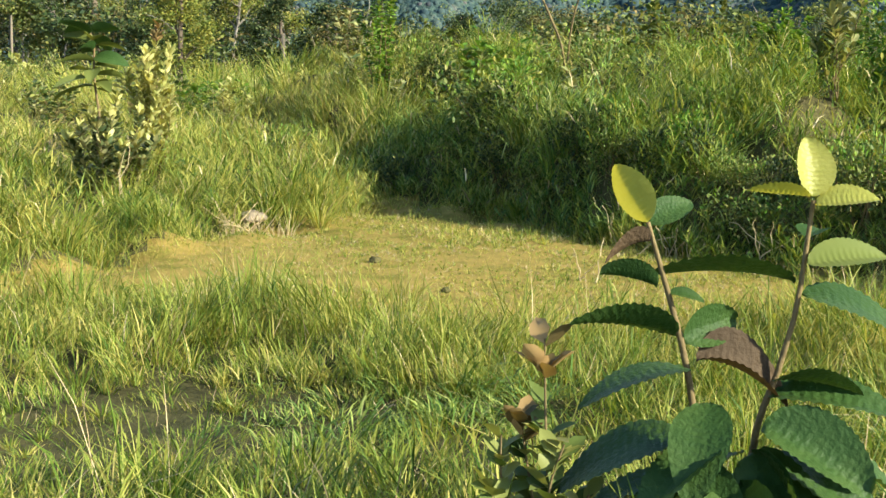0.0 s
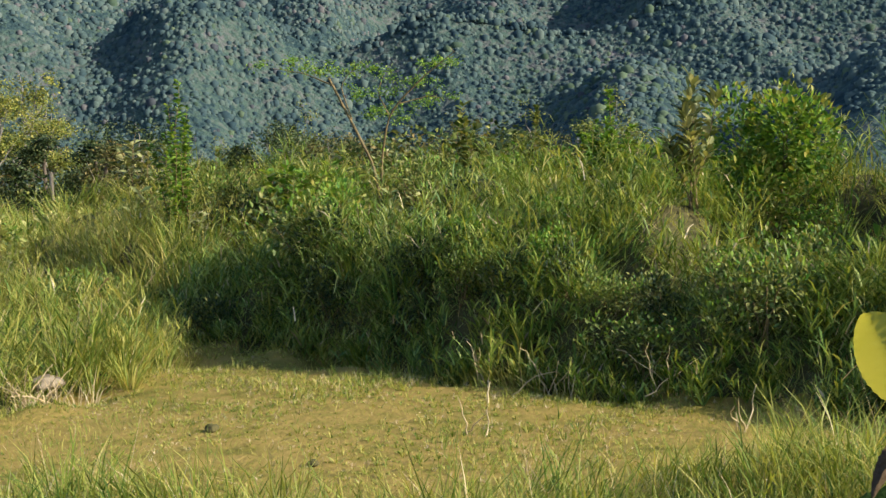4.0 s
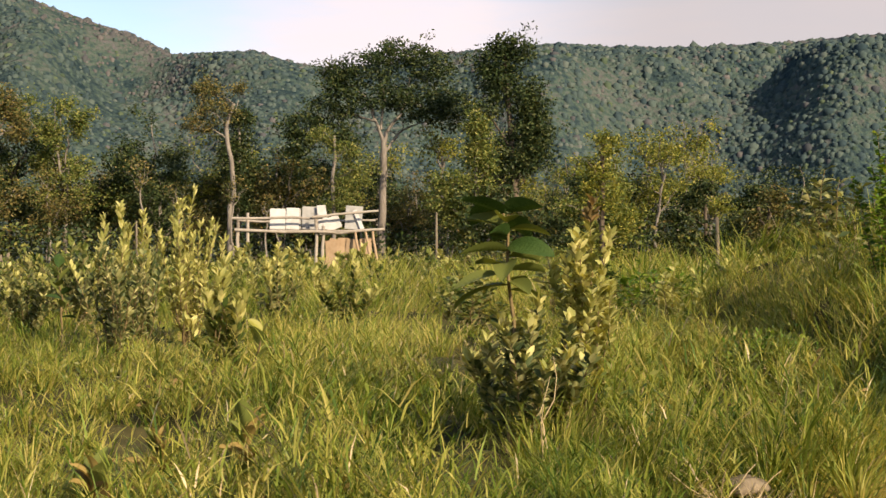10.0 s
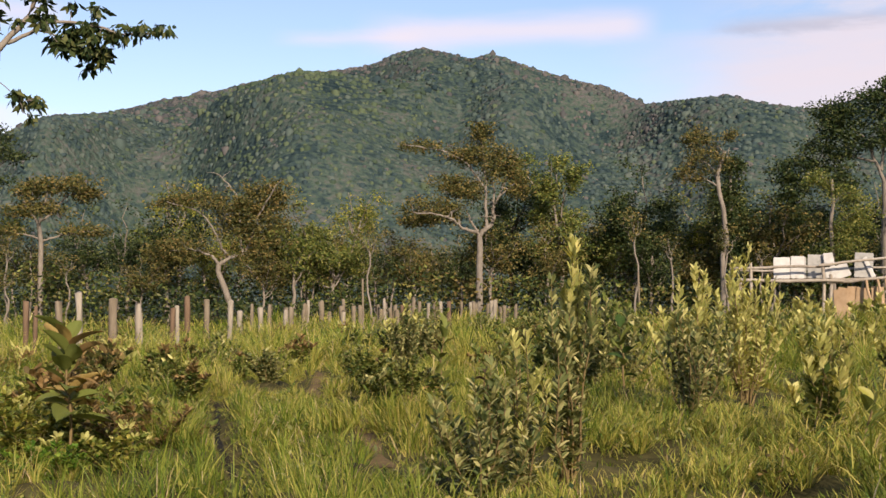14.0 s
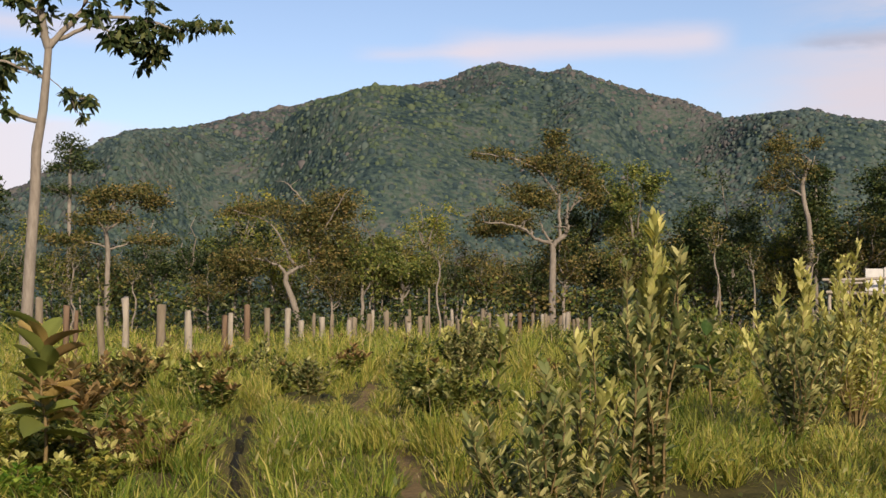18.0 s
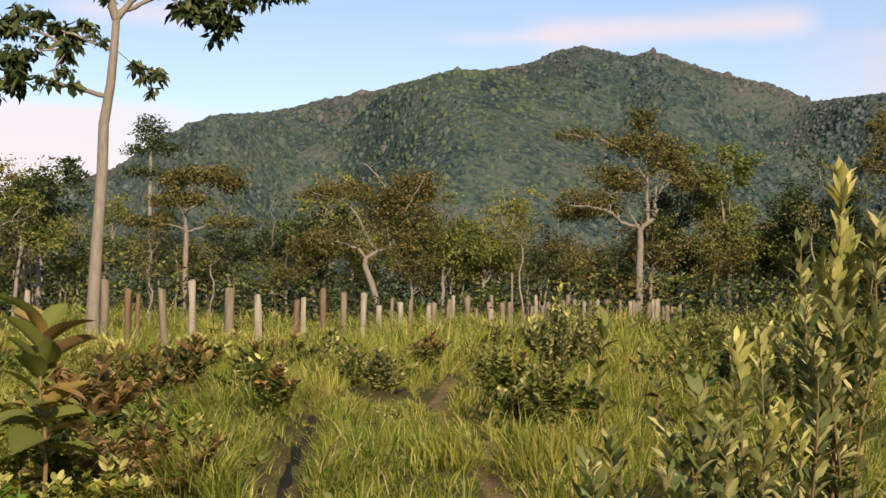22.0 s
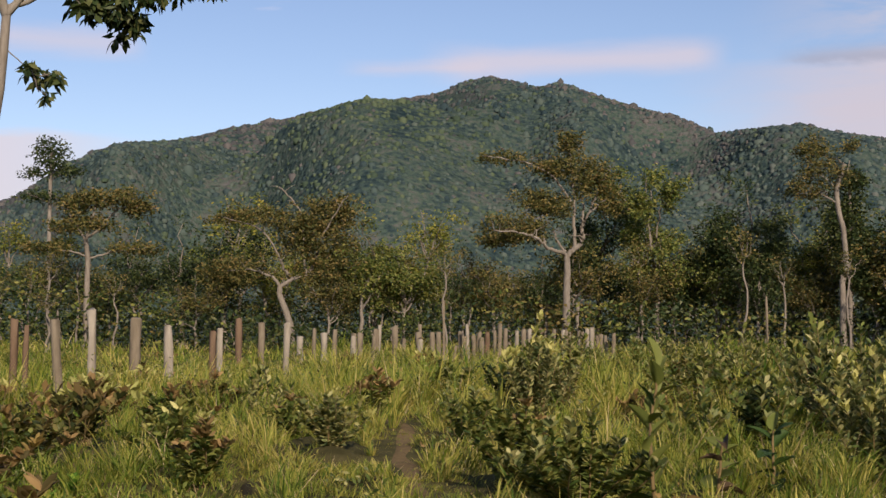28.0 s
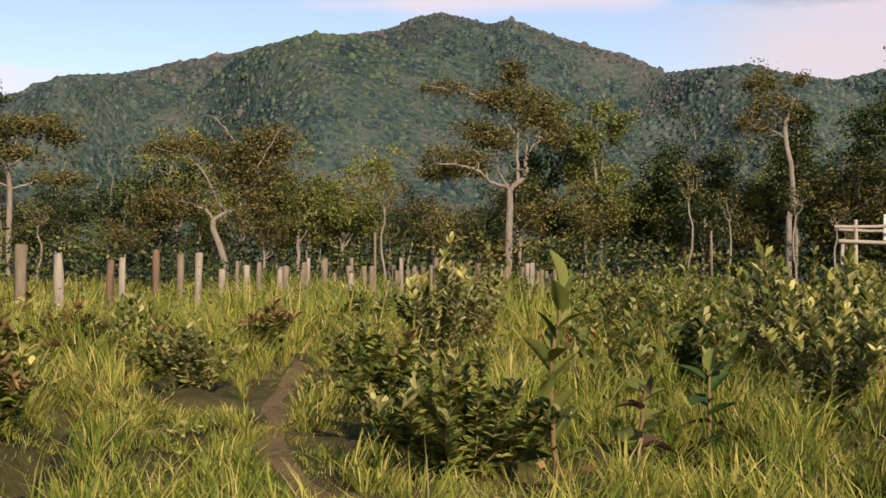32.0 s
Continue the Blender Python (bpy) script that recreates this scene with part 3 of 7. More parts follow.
# ---- woods on the mountains ----
def mountain_woods():
    """Ragged rounded crowns, standing so close that they hide the slopes."""
    ring = np.arange(4) * np.pi / 2
    low = np.stack([0.9 * np.cos(ring), 0.9 * np.sin(ring), np.full(4, -0.95)], -1)
    mid = np.stack([np.cos(ring + 0.7), np.sin(ring + 0.7), np.full(4, 0.22)], -1)
    v0 = np.concatenate([low, mid, [[0.1, 0.0, 0.62]]])
    f0 = [(k, (k + 1) % 4, 4 + k) for k in range(4)] + [((k + 1) % 4, 4 + (k + 1) % 4, 4 + k) for k in range(4)] + [(4 + k, 4 + (k + 1) % 4, 8) for k in range(4)]
    f0 = np.array(f0)
    n = 84000
    r = np.random.default_rng(11)
    az = np.radians(np.where(r.uniform(0, 1, n) < 0.22, r.uniform(36, 78, n), r.uniform(-28, 78, n)))
    rr = np.where(r.uniform(0, 1, n) < 0.35, r.uniform(560, 1150, n), np.sqrt(r.uniform(540 ** 2, 1460 ** 2, n)))
    rr = np.where(r.uniform(0, 1, n) < 0.09, r.uniform(1385, 1455, n), rr)
    x, y, z = rr * np.sin(az), rr * np.cos(az), hill_z(az, rr)
    s = r.lognormal(0.62, 0.32, n) * (0.45 + 0.55 * rr / 1200) * np.where(np.degrees(az) > 28, 1.2, 1.0)
    tall = r.uniform(0.75, 1.35, n) * np.where(r.uniform(0, 1, n) < 0.05, 1.35, 1.0)
    spin = r.uniform(0, 6.283, n)
    c, q = np.cos(spin), np.sin(spin)
    base = v0[None] * np.stack([s, s, s * tall], -1)[:, None] * r.uniform(0.78, 1.2, (n, len(v0), 1))
    out = np.stack([base[..., 0] * c[:, None] - base[..., 1] * q[:, None], base[..., 0] * q[:, None] + base[..., 1] * c[:, None], base[..., 2]], -1)
    out += np.stack([x, y, z - 0.3 + s * 0.45 * r.uniform(0.0, 1.2, n)], -1)[:, None]
    faces = f0[None] + (np.arange(n) * len(v0))[:, None, None]
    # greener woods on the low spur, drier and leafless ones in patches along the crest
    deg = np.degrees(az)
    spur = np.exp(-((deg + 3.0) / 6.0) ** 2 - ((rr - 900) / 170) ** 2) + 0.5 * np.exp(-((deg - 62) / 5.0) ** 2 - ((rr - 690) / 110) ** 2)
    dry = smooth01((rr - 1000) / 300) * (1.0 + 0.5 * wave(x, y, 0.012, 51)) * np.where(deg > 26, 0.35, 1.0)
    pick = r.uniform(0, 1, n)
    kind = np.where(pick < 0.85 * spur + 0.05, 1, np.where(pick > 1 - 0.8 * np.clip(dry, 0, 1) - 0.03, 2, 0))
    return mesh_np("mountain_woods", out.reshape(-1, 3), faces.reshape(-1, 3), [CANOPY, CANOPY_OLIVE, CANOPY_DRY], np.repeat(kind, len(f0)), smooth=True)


tagged(new("mountain_woods", mountain_woods()), "dense green forest covering the mountain slopes, hazed blue in its colour", "forest", kind="stuff")


# ---- trees ----
def make_tree(name, label, at, H, girth, fork=0.45, lean=(0, 0), spread=3.0, limbs=6, clumps=60, per=26, clump=0.6, flat=0.6, leaf=0.22, broad=0.5, mats=(BARK, LEAF_OLIVE), seed=1, leader=True, droop=0.2, low=None, top=1.0, group=""):
    """A tapered trunk that forks into crooked limbs, and a ragged crown of leaves in clumps at the limbs' ends."""
    r = np.random.default_rng(seed)
    tree = thing(name, label, "tree", group, at=(at[0], at[1], float(ground_z(np.float64(at[0]), np.float64(at[1]))) - 0.05))
    fp = np.array([lean[0], lean[1], fork * H])
    line = bent((0, 0, 0), fp, 9, 0.05, r)
    flare = np.concatenate([[1.35, 1.1], np.linspace(1.0, 0.72, 7)])
    trunk = Soup().add(*tube(line, girth * flare, 9))
    if leader:
        lead = bent(fp, fp + np.array([lean[0] * 0.3 + r.normal(0, 0.2), lean[1] * 0.3, H * (0.93 - fork)]), 8, 0.12, r)
        trunk.add(*tube(lead, girth * np.linspace(0.7, 0.12, 8), 7))
    part("trunk", trunk.mesh("trunk", mats[0], smooth=True), tree)
    tips = []
    low = fork if low is None else low
    for k in range(limbs):
        a = 6.283 * (k + r.uniform(-0.3, 0.3)) / limbs + seed
        f = r.uniform(0, 1)
        start = (line[-1] if not leader else lead[int(f * 4)]) if f * (1 - fork) + fork > low else line[-2]
        if low < fork and r.uniform() < 0.5:
            start = line[int(np.clip(low / fork * 8 + r.uniform(0, 3), 1, 8))]
        reach = spread * r.uniform(0.55, 1.0)
        zend = np.clip(start[2] / H + r.uniform(0.1, 0.4) * (1 - droop), low + 0.05, top) * H
        end = np.array([start[0] + np.cos(a) * reach, start[1] + np.sin(a) * reach, min(zend, H * 0.97)])
        mid = (start + end) / 2 + np.array([0, 0, -0.06 * H * r.uniform(-0.6, 1)])
        p = np.concatenate([bent(start, mid, 5, 0.16, r)[:-1], bent(mid, end, 6, 0.16, r)])
        soup = Soup().add(*tube(p, girth * np.linspace(0.5, 0.07, len(p)), 5))
        for q in range(4):
            s = p[int(r.integers(3, len(p)))]
            e = s + np.array([np.cos(a + r.normal(0, 0.9)), np.sin(a + r.normal(0, 0.9)), r.uniform(0.1, 0.9)]) * reach * r.uniform(0.25, 0.5)
            w = bent(s, e, 5, 0.2, r)
            soup.add(*tube(w, girth * np.linspace(0.16, 0.03, 5), 3))
            tips += [w[-1], w[3]]
        tips += [p[-1], p[-2], p[-4]]
        part("limb", soup.mesh("limb", mats[0], smooth=True), tree)
    if leader:
        tips += [lead[-1], lead[-2], lead[-1]]
    tips = np.array(tips)
    per = int(per * 2.6)
    leaf, clump = leaf * 0.78, clump * 0.95
    c = tips[r.integers(0, len(tips), clumps)] + r.normal(0, 1, (clumps, 3)) * np.array([1, 1, flat]) * clump * 0.8
    leaf_c = np.repeat(c, per, 0) + r.normal(0, 1, (clumps * per, 3)) * np.array([1, 1, flat]) * clump * 0.55
    leaf_c[:, 2] = np.clip(leaf_c[:, 2], low * H * 0.7, H * 1.03)
    part("crown", mesh_np("crown", *leaves_at(leaf_c, r, leaf, leaf * broad, up=-droop), [mats[1]]), tree)
    return tree


make_tree("tree", "leafy dark green tree with a dense upright crown", (20.5, 93.8), 12.2, 0.2, 0.35, (0, 0), 2.5, 11, 130, 30, 0.6, 0.9, 0.34, 0.5, (BARK, LEAF_DARK), 17, low=0.3)
make_tree("tree", "yellow-green tree with a slim visible trunk", (15.1, 95.0), 12.8, 0.17, 0.45, (0, 0), 2.2, 11, 120, 28, 0.55, 0.9, 0.32, 0.5, (BARK, LEAF_OLIVE), 19, low=0.35)
make_tree("tree", "dense dark tree standing behind the pale forked tree", (11.8, 100.5), 12.6, 0.2, 0.3, (0, 0), 2.8, 11, 140, 30, 0.7, 0.9, 0.36, 0.5, (BARK_DARK, LEAF_DARK), 23, low=0.25)
make_tree("tree", "small rounded olive tree at the wood's edge", (-2.1, 96.2), 7.8, 0.15, 0.35, (0, 0), 2.5, 9, 80, 28, 0.55, 0.8, 0.32, 0.5, (BARK, LEAF_OLIVE), 25)
make_tree("tree", "spreading tree with open dark foliage and pale limbs", (-30.2, 70.8), 10.2, 0.22, 0.45, (0.4, 0), 4.4, 9, 55, 22, 0.55, 0.45, 0.30, 0.5, (BARK, LEAF_RUST), 29)
make_tree("tree", "upright dark green tree with clumped leaves", (-29.0, 82.0), 9.8, 0.16, 0.55, (0, 0), 1.9, 8, 60, 28, 0.55, 0.9, 0.36, 0.5, (BARK, LEAF_DARK), 31)
make_tree("tree", "small olive tree with a thin pale trunk", (-28.2, 76.8), 7.4, 0.13, 0.5, (0.3, 0), 1.8, 7, 45, 26, 0.5, 0.8, 0.32, 0.5, (BARK, LEAF_OLIVE), 33)
make_tree("tree", "dense dark tree behind the shelter", (31.3, 90.5), 10.0, 0.18, 0.35, (0, 0), 2.6, 11, 130, 30, 0.7, 0.9, 0.36, 0.5, (BARK, LEAF_DARK), 47, low=0.25)


def shaped_tree(label, at, girth, trunk, limbs, tufts, mats, leaf, seed, dense=1.0, seen_from=(0.6, 8.0), thin=0.3, broad=0.5):
    """A tree with its own limb lines: sideways reach and height; leaves gather in ragged tufts (sideways, height, half width, half height)."""
    r = np.random.default_rng(seed)
    tree = thing("tree", label, "tree", at=(at[0], at[1], float(ground_z(np.float64(at[0]), np.float64(at[1]))) - 0.05))
    ahead = np.array([at[0] - seen_from[0], at[1] - seen_from[1], 0.0])
    ahead /= np.linalg.norm(ahead)
    side = np.array([ahead[1], -ahead[0], 0.0])

    def line(pts, depth, rough):
        key = np.array([side * a + np.array([0, 0, z]) + ahead * depth * i / max(len(pts) - 1, 1) for i, (a, z) in enumerate(pts)])
        t = np.linspace(0, len(key) - 1, len(key) * 4)
        p = np.stack([np.interp(t, np.arange(len(key)), key[:, c]) for c in range(3)], -1)
        p[1:-1] = (p[:-2] + 2 * p[1:-1] + p[2:]) / 4
        p[1:-1] += r.normal(0, rough, p[1:-1].shape)
        return p

    p = line(trunk, 0.0, girth * 0.06)
    flare = np.linspace(1.0, 0.72, len(p))
    flare[0] = 1.3
    part("trunk", Soup().add(*tube(p, girth * flare, 9)).mesh("trunk", mats[0], smooth=True), tree)
    for pts, w in limbs:
        reach = abs(pts[-1][0] - pts[0][0])
        p = line(pts, r.normal(0, 0.35) * (0.6 + reach), 0.03 * girth / 0.25)
        soup = Soup().add(*tube(p, np.linspace(w, w * thin, len(p)), 6))
        for k in range(3 + len(pts)):
            a = p[int(r.integers(len(p) // 3, len(p)))]
            e = a + np.array([r.normal(0, 0.5), r.normal(0, 0.5), r.uniform(0.0, 0.7)]) * (0.35 + 0.22 * reach) * min(1.0, girth / 0.15)
            soup.add(*tube(bent(a, e, 5, 0.2, r), np.linspace(w * 0.28, w * 0.08, 5), 3))
        part("limb", soup.mesh("limb", mats[0], smooth=True), tree)
    centres = []
    for a, z, rs, rz in tufts:
        clumps = max(int(80 * dense * (rs * rz) ** 0.75 / (leaf / 0.17) ** 1.3), 4)
        u = r.normal(0, 1, (clumps, 3))
        u *= (r.uniform(0.1, 1, clumps) ** 0.5 * (1 + 0.4 * np.abs(r.normal(0, 1, clumps)) * (r.uniform(0, 1, clumps) < 0.5)) / np.linalg.norm(u, axis=1))[:, None]
        c = side * (a + u[:, :1] * rs) + ahead * (u[:, 1:2] * rs * 0.9) + np.array([0, 0, 1.0]) * (z + u[:, 2:] * rz)
        per = 24
        size = leaf * 1.15
        centres.append(np.repeat(c, per, 0) + r.normal(0, 1, (clumps * per, 3)) * np.array([size, size, size * 0.55]))
    part("crown", mesh_np("crown", *leaves_at(np.concatenate(centres), r, leaf, leaf * broad, up=-0.1), [mats[1]]), tree)
    return tree


shaped_tree("tall pale-barked tree forking low with a layered open crown", (8.35, 90.0), 0.27, [(0, 0), (0.05, 2.9), (0.1, 5.4), (0.1, 6.5)], (
    ([(0.1, 6.4), (0.5, 6.8), (1.0, 7.2), (1.15, 7.6), (1.0, 8.0), (1.1, 8.5), (1.5, 9.1), (2.6, 10.0)], 0.19), ([(0.6, 6.9), (0.55, 8.6), (0.57, 10.0), (0.5, 11.1), (0.4, 12.7), (0.15, 13.7)], 0.13),
    ([(1.0, 8.1), (1.2, 9.5), (1.0, 10.2), (1.0, 11.2)], 0.09), ([(0.1, 6.5), (-0.5, 6.65), (-1.3, 7.0), (-1.8, 7.5), (-3.0, 7.8), (-4.4, 7.9)], 0.14), ([(0.05, 6.7), (-0.55, 7.4), (-0.65, 7.9), (-0.85, 8.4)], 0.1),
    ([(-1.3, 7.0), (-1.4, 7.8), (-1.6, 8.5)], 0.08), ([(0.55, 9.6), (-0.7, 11.5), (-2.5, 12.4), (-5.2, 12.8)], 0.09), ([(1.5, 9.1), (2.3, 11.0), (2.9, 12.0)], 0.08)),
    ((0.2, 13.6, 0.8, 0.8), (1.0, 12.0, 2.0, 0.8), (-0.8, 12.0, 1.2, 0.6), (-4.2, 12.75, 1.5, 0.3), (1.8, 11.0, 1.5, 0.8), (-3.4, 8.2, 2.1, 0.9), (-4.2, 7.5, 1.2, 0.5), (-0.8, 9.5, 1.4, 0.9), (-2.1, 10.0, 1.1, 0.7), (2.8, 9.6, 1.0, 0.7), (-2.0, 7.9, 1.0, 0.5)), (BARK, LEAF_RUST), 0.24, 21)
shaped_tree("leaning tree with crooked pale limbs and rusty flat crown", (-9.4, 93.5), 0.25, [(0, 0), (-0.1, 2.0), (-0.5, 3.1), (-0.85, 4.0), (-0.8, 4.6)], (
    ([(-0.8, 4.5), (-0.3, 4.85), (0.3, 5.1), (1.05, 5.3)], 0.17), ([(0.9, 5.25), (0.8, 6.0), (0.6, 6.8), (0.8, 9.0), (-0.1, 10.4), (-0.7, 11.0)], 0.12), ([(-0.85, 4.5), (-1.25, 5.1), (-2.5, 5.6), (-4.2, 5.5)], 0.14),
    ([(0.0, 5.0), (-0.5, 5.5), (-0.75, 6.1), (-1.1, 6.9), (-2.0, 8.3), (-4.5, 9.0)], 0.12), ([(1.05, 5.3), (1.6, 6.5), (2.0, 8.0), (3.3, 10.2)], 0.12), ([(1.0, 5.3), (2.2, 5.5), (3.8, 5.6)], 0.08)),
    ((-2.0, 9.2, 2.4, 0.6), (-4.2, 9.0, 0.8, 0.3), (0.6, 8.6, 1.8, 0.7), (2.2, 9.2, 1.6, 1.3), (3.4, 9.6, 1.0, 0.9), (2.6, 7.4, 2.0, 1.2), (-3.5, 5.6, 2.3, 0.8), (-4.5, 5.3, 1.0, 0.6), (2.6, 5.6, 2.2, 0.9), (0.2, 7.2, 1.2, 0.8)), (BARK, LEAF_RUST), 0.24, 5, 1.1)
shaped_tree("umbrella-shaped tree with a flat rusty crown in layers", (-21.5, 88.2), 0.2, [(0, 0), (0.0, 3.9), (0.05, 6.0), (-0.15, 7.3)], (
    ([(0.05, 6.0), (1.0, 6.3), (2.2, 6.6), (3.5, 6.7)], 0.08), ([(0, 6.1), (-1.0, 6.5), (-2.8, 6.6)], 0.08), ([(-0.15, 7.2), (0.8, 8.0), (1.8, 9.2), (3.4, 9.3)], 0.11), ([(-0.15, 7.2), (-0.9, 8.3), (-1.3, 9.2)], 0.1), ([(-0.15, 7.2), (0.3, 8.6), (0.5, 9.8)], 0.1)),
    ((1.3, 9.8, 2.4, 0.6), (3.2, 9.2, 0.8, 0.45), (-0.5, 9.4, 1.0, 0.6), (0.0, 8.2, 1.6, 0.4), (-1.5, 8.0, 1.0, 0.3), (2.8, 6.7, 1.6, 0.3), (-2.4, 6.7, 1.2, 0.3)), (BARK, LEAF_RUST), 0.26, 9, 1.15)
shaped_tree("slender tree with a small dark crown on a bare trunk", (-32.2, 114.2), 0.2, [(0, 0), (0.1, 7.0), (0.1, 12.0), (0.15, 16.6)], (
    ([(0.1, 14.0), (0.8, 14.7), (2.2, 15.0)], 0.06), ([(0.1, 14.2), (-0.8, 14.5), (-1.6, 14.7)], 0.06), ([(0.1, 12.2), (-0.9, 12.6), (-1.8, 12.8)], 0.06), ([(0.15, 15.2), (0.8, 16.2), (1.0, 16.9)], 0.05)),
    ((0.1, 16.4, 1.3, 1.2), (-1.2, 14.7, 0.8, 0.4), (1.4, 14.9, 1.3, 0.3), (-0.3, 12.8, 1.8, 0.4), (0.0, 8.4, 1.3, 0.3)), (BARK, LEAF_DARK), 0.32, 12)
shaped_tree("slim crooked pale trunk with a thin open crown", (24.7, 86.2), 0.19, [(0, 0), (0.0, 3.3), (0.0, 4.7), (0.3, 5.3), (0.2, 6.4), (0.15, 7.6), (-0.15, 8.9), (-0.25, 10.1), (0.0, 10.9), (0.3, 11.7)], (
    ([(0.3, 11.6), (-0.1, 12.0), (-0.5, 12.1), (-1.4, 12.6)], 0.07), ([(0.0, 10.8), (0.4, 11.1), (0.6, 11.9)], 0.07), ([(-0.2, 9.3), (-1.2, 9.9), (-2.4, 9.9)], 0.06), ([(-0.2, 10.2), (-0.8, 10.8), (-1.5, 11.3)], 0.05)),
    ((-1.6, 12.7, 1.1, 0.8), (-1.0, 11.3, 1.5, 0.7), (-2.0, 10.2, 1.3, 0.6), (0.6, 12.8, 0.5, 0.4)), (BARK, LEAF_RUST), 0.21, 15, 0.85)
shaped_tree("slim dark tree clothed in leaves down its trunk", (25.9, 88.4), 0.14, [(0, 0), (0.0, 4.0), (0.1, 8.0), (0.1, 10.8)], (
    ([(0.0, 6.0), (0.6, 6.8), (1.0, 7.4)], 0.05), ([(0.0, 7.0), (-0.7, 8.0), (-0.9, 8.8)], 0.05)),
    ((0.2, 10.3, 0.8, 1.5), (-0.4, 8.3, 1.0, 1.3), (0.4, 6.6, 1.1, 1.4), (0.3, 4.9, 0.9, 0.9)), (BARK, LEAF_DARK), 0.25, 43, 1.4)
shaped_tree("big spreading dark tree with a pale trunk beside the shelter", (35.3, 84.7), 0.3, [(0, 0), (0.1, 5.1), (0.2, 7.5), (0.2, 9.2)], (
    ([(0.2, 9.0), (0.5, 10.0), (1.3, 11.0), (1.9, 12.4), (2.1, 14.0)], 0.17), ([(0.2, 8.4), (0.8, 9.2), (1.4, 9.9), (2.5, 10.6), (4.2, 11.0)], 0.12), ([(0.2, 9.0), (-0.5, 11.0), (-1.1, 12.4), (-2.2, 13.2)], 0.14), ([(-0.4, 10.6), (-2.2, 11.2), (-4.6, 10.8), (-5.9, 9.8)], 0.1), ([(0.0, 10.0), (0.3, 12.5), (-0.4, 14.6)], 0.1)),
    ((-1.0, 14.4, 2.2, 1.3), (-3.2, 13.9, 1.2, 0.8), (1.6, 15.6, 1.6, 0.9), (3.5, 14.4, 1.8, 1.4), (-3.0, 12.0, 2.0, 1.3), (-5.5, 10.3, 1.7, 1.3), (-5.8, 8.0, 1.0, 1.6), (3.0, 11.8, 2.2, 1.2), (0.8, 12.2, 1.8, 1.0), (5.0, 11.5, 1.5, 1.5), (-3.0, 9.5, 1.5, 1.2)), (BARK, LEAF_DARK), 0.27, 37, 1.05, (1.7, 3.8))
shaped_tree("crooked pale-stemmed tree with thin olive foliage behind the shelter", (30.2, 80.5), 0.14, [(0, 0), (0.0, 4.0), (-0.1, 6.2), (0.1, 7.6), (0.0, 9.0)], (
    ([(0.05, 7.4), (0.6, 8.0), (1.1, 8.1)], 0.05), ([(-0.1, 6.0), (0.8, 6.4), (1.3, 6.7)], 0.04), ([(0.0, 8.4), (-0.5, 9.2), (-0.9, 9.6)], 0.05)),
    ((0.9, 8.0, 1.0, 0.6), (1.4, 6.4, 1.2, 0.9), (-0.8, 9.0, 0.8, 0.6), (0.6, 5.0, 1.2, 0.9)), (BARK, LEAF_OLIVE), 0.18, 44, 1.0, (1.7, 3.8))
shaped_tree("thin feathery young tree with two leaning pale stems", (13.9, 11.7), 0.022, [(0, 0), (0.0, 0.9), (-0.1, 1.3), (-0.45, 2.0), (-0.65, 2.4)], (
    ([(-0.6, 2.3), (-1.0, 2.5), (-1.5, 2.6)], 0.012), ([(-0.35, 1.85), (-0.5, 2.3), (-0.2, 2.6)], 0.01), ([(0.02, 0.3), (0.04, 1.3), (0.15, 1.9), (0.6, 2.35), (1.0, 2.65)], 0.02), ([(0.15, 1.9), (0.0, 2.2), (0.1, 2.5)], 0.012), ([(0.3, 2.05), (0.7, 2.15), (0.9, 2.1)], 0.01)),
    ((-1.2, 2.58, 0.45, 0.07), (-0.6, 2.5, 0.35, 0.08), (-0.1, 2.5, 0.35, 0.09), (0.9, 2.58, 0.35, 0.08), (0.5, 2.35, 0.35, 0.08), (0.15, 1.95, 0.45, 0.12), (0.75, 2.1, 0.3, 0.07), (-0.1, 2.2, 0.4, 0.08)), (STEM, LEAF_FRESH), 0.042, 73, 0.42, (1.2, 1.8))


def ragged_tree(label, at, H, W, mats, leaf, seed, dense=1.0, low=0.15):
    """An uneven tree whose tufts climb a leaning stem with gaps between."""
    r = np.random.default_rng(seed)
    lean = r.normal(0, 0.05) * H
    n = int(6 + H * 0.9)
    tufts, limbs = [], []
    for k in range(n):
        f = low + (1 - low) * (k + r.uniform(0.2, 0.8)) / n
        wide = W * (0.35 + 0.65 * np.sin(np.pi * min(f * 0.85 + 0.12, 1.0)))
        a = lean * f + wide * r.uniform(-0.75, 0.75)
        z = H * f
        tufts.append((a, z, wide * r.uniform(0.28, 0.5), H * r.uniform(0.05, 0.09)))
        if k % 2 == 0:
            limbs.append(([(lean * f * 0.8, max(z - 0.16 * H, 0.1 * H)), ((a + lean * f) / 2, z - 0.05 * H), (a, z)], 0.03 + 0.004 * H))
    tufts.append((lean, H * 0.97, W * 0.22, H * 0.05))
    return shaped_tree(label, at, 0.07 + 0.009 * H, [(0, 0), (lean * 0.3, H * 0.35), (lean * 0.7, H * 0.7), (lean, H * 0.95)], limbs, tufts, mats, leaf, seed, dense, (1.9, 3.2))


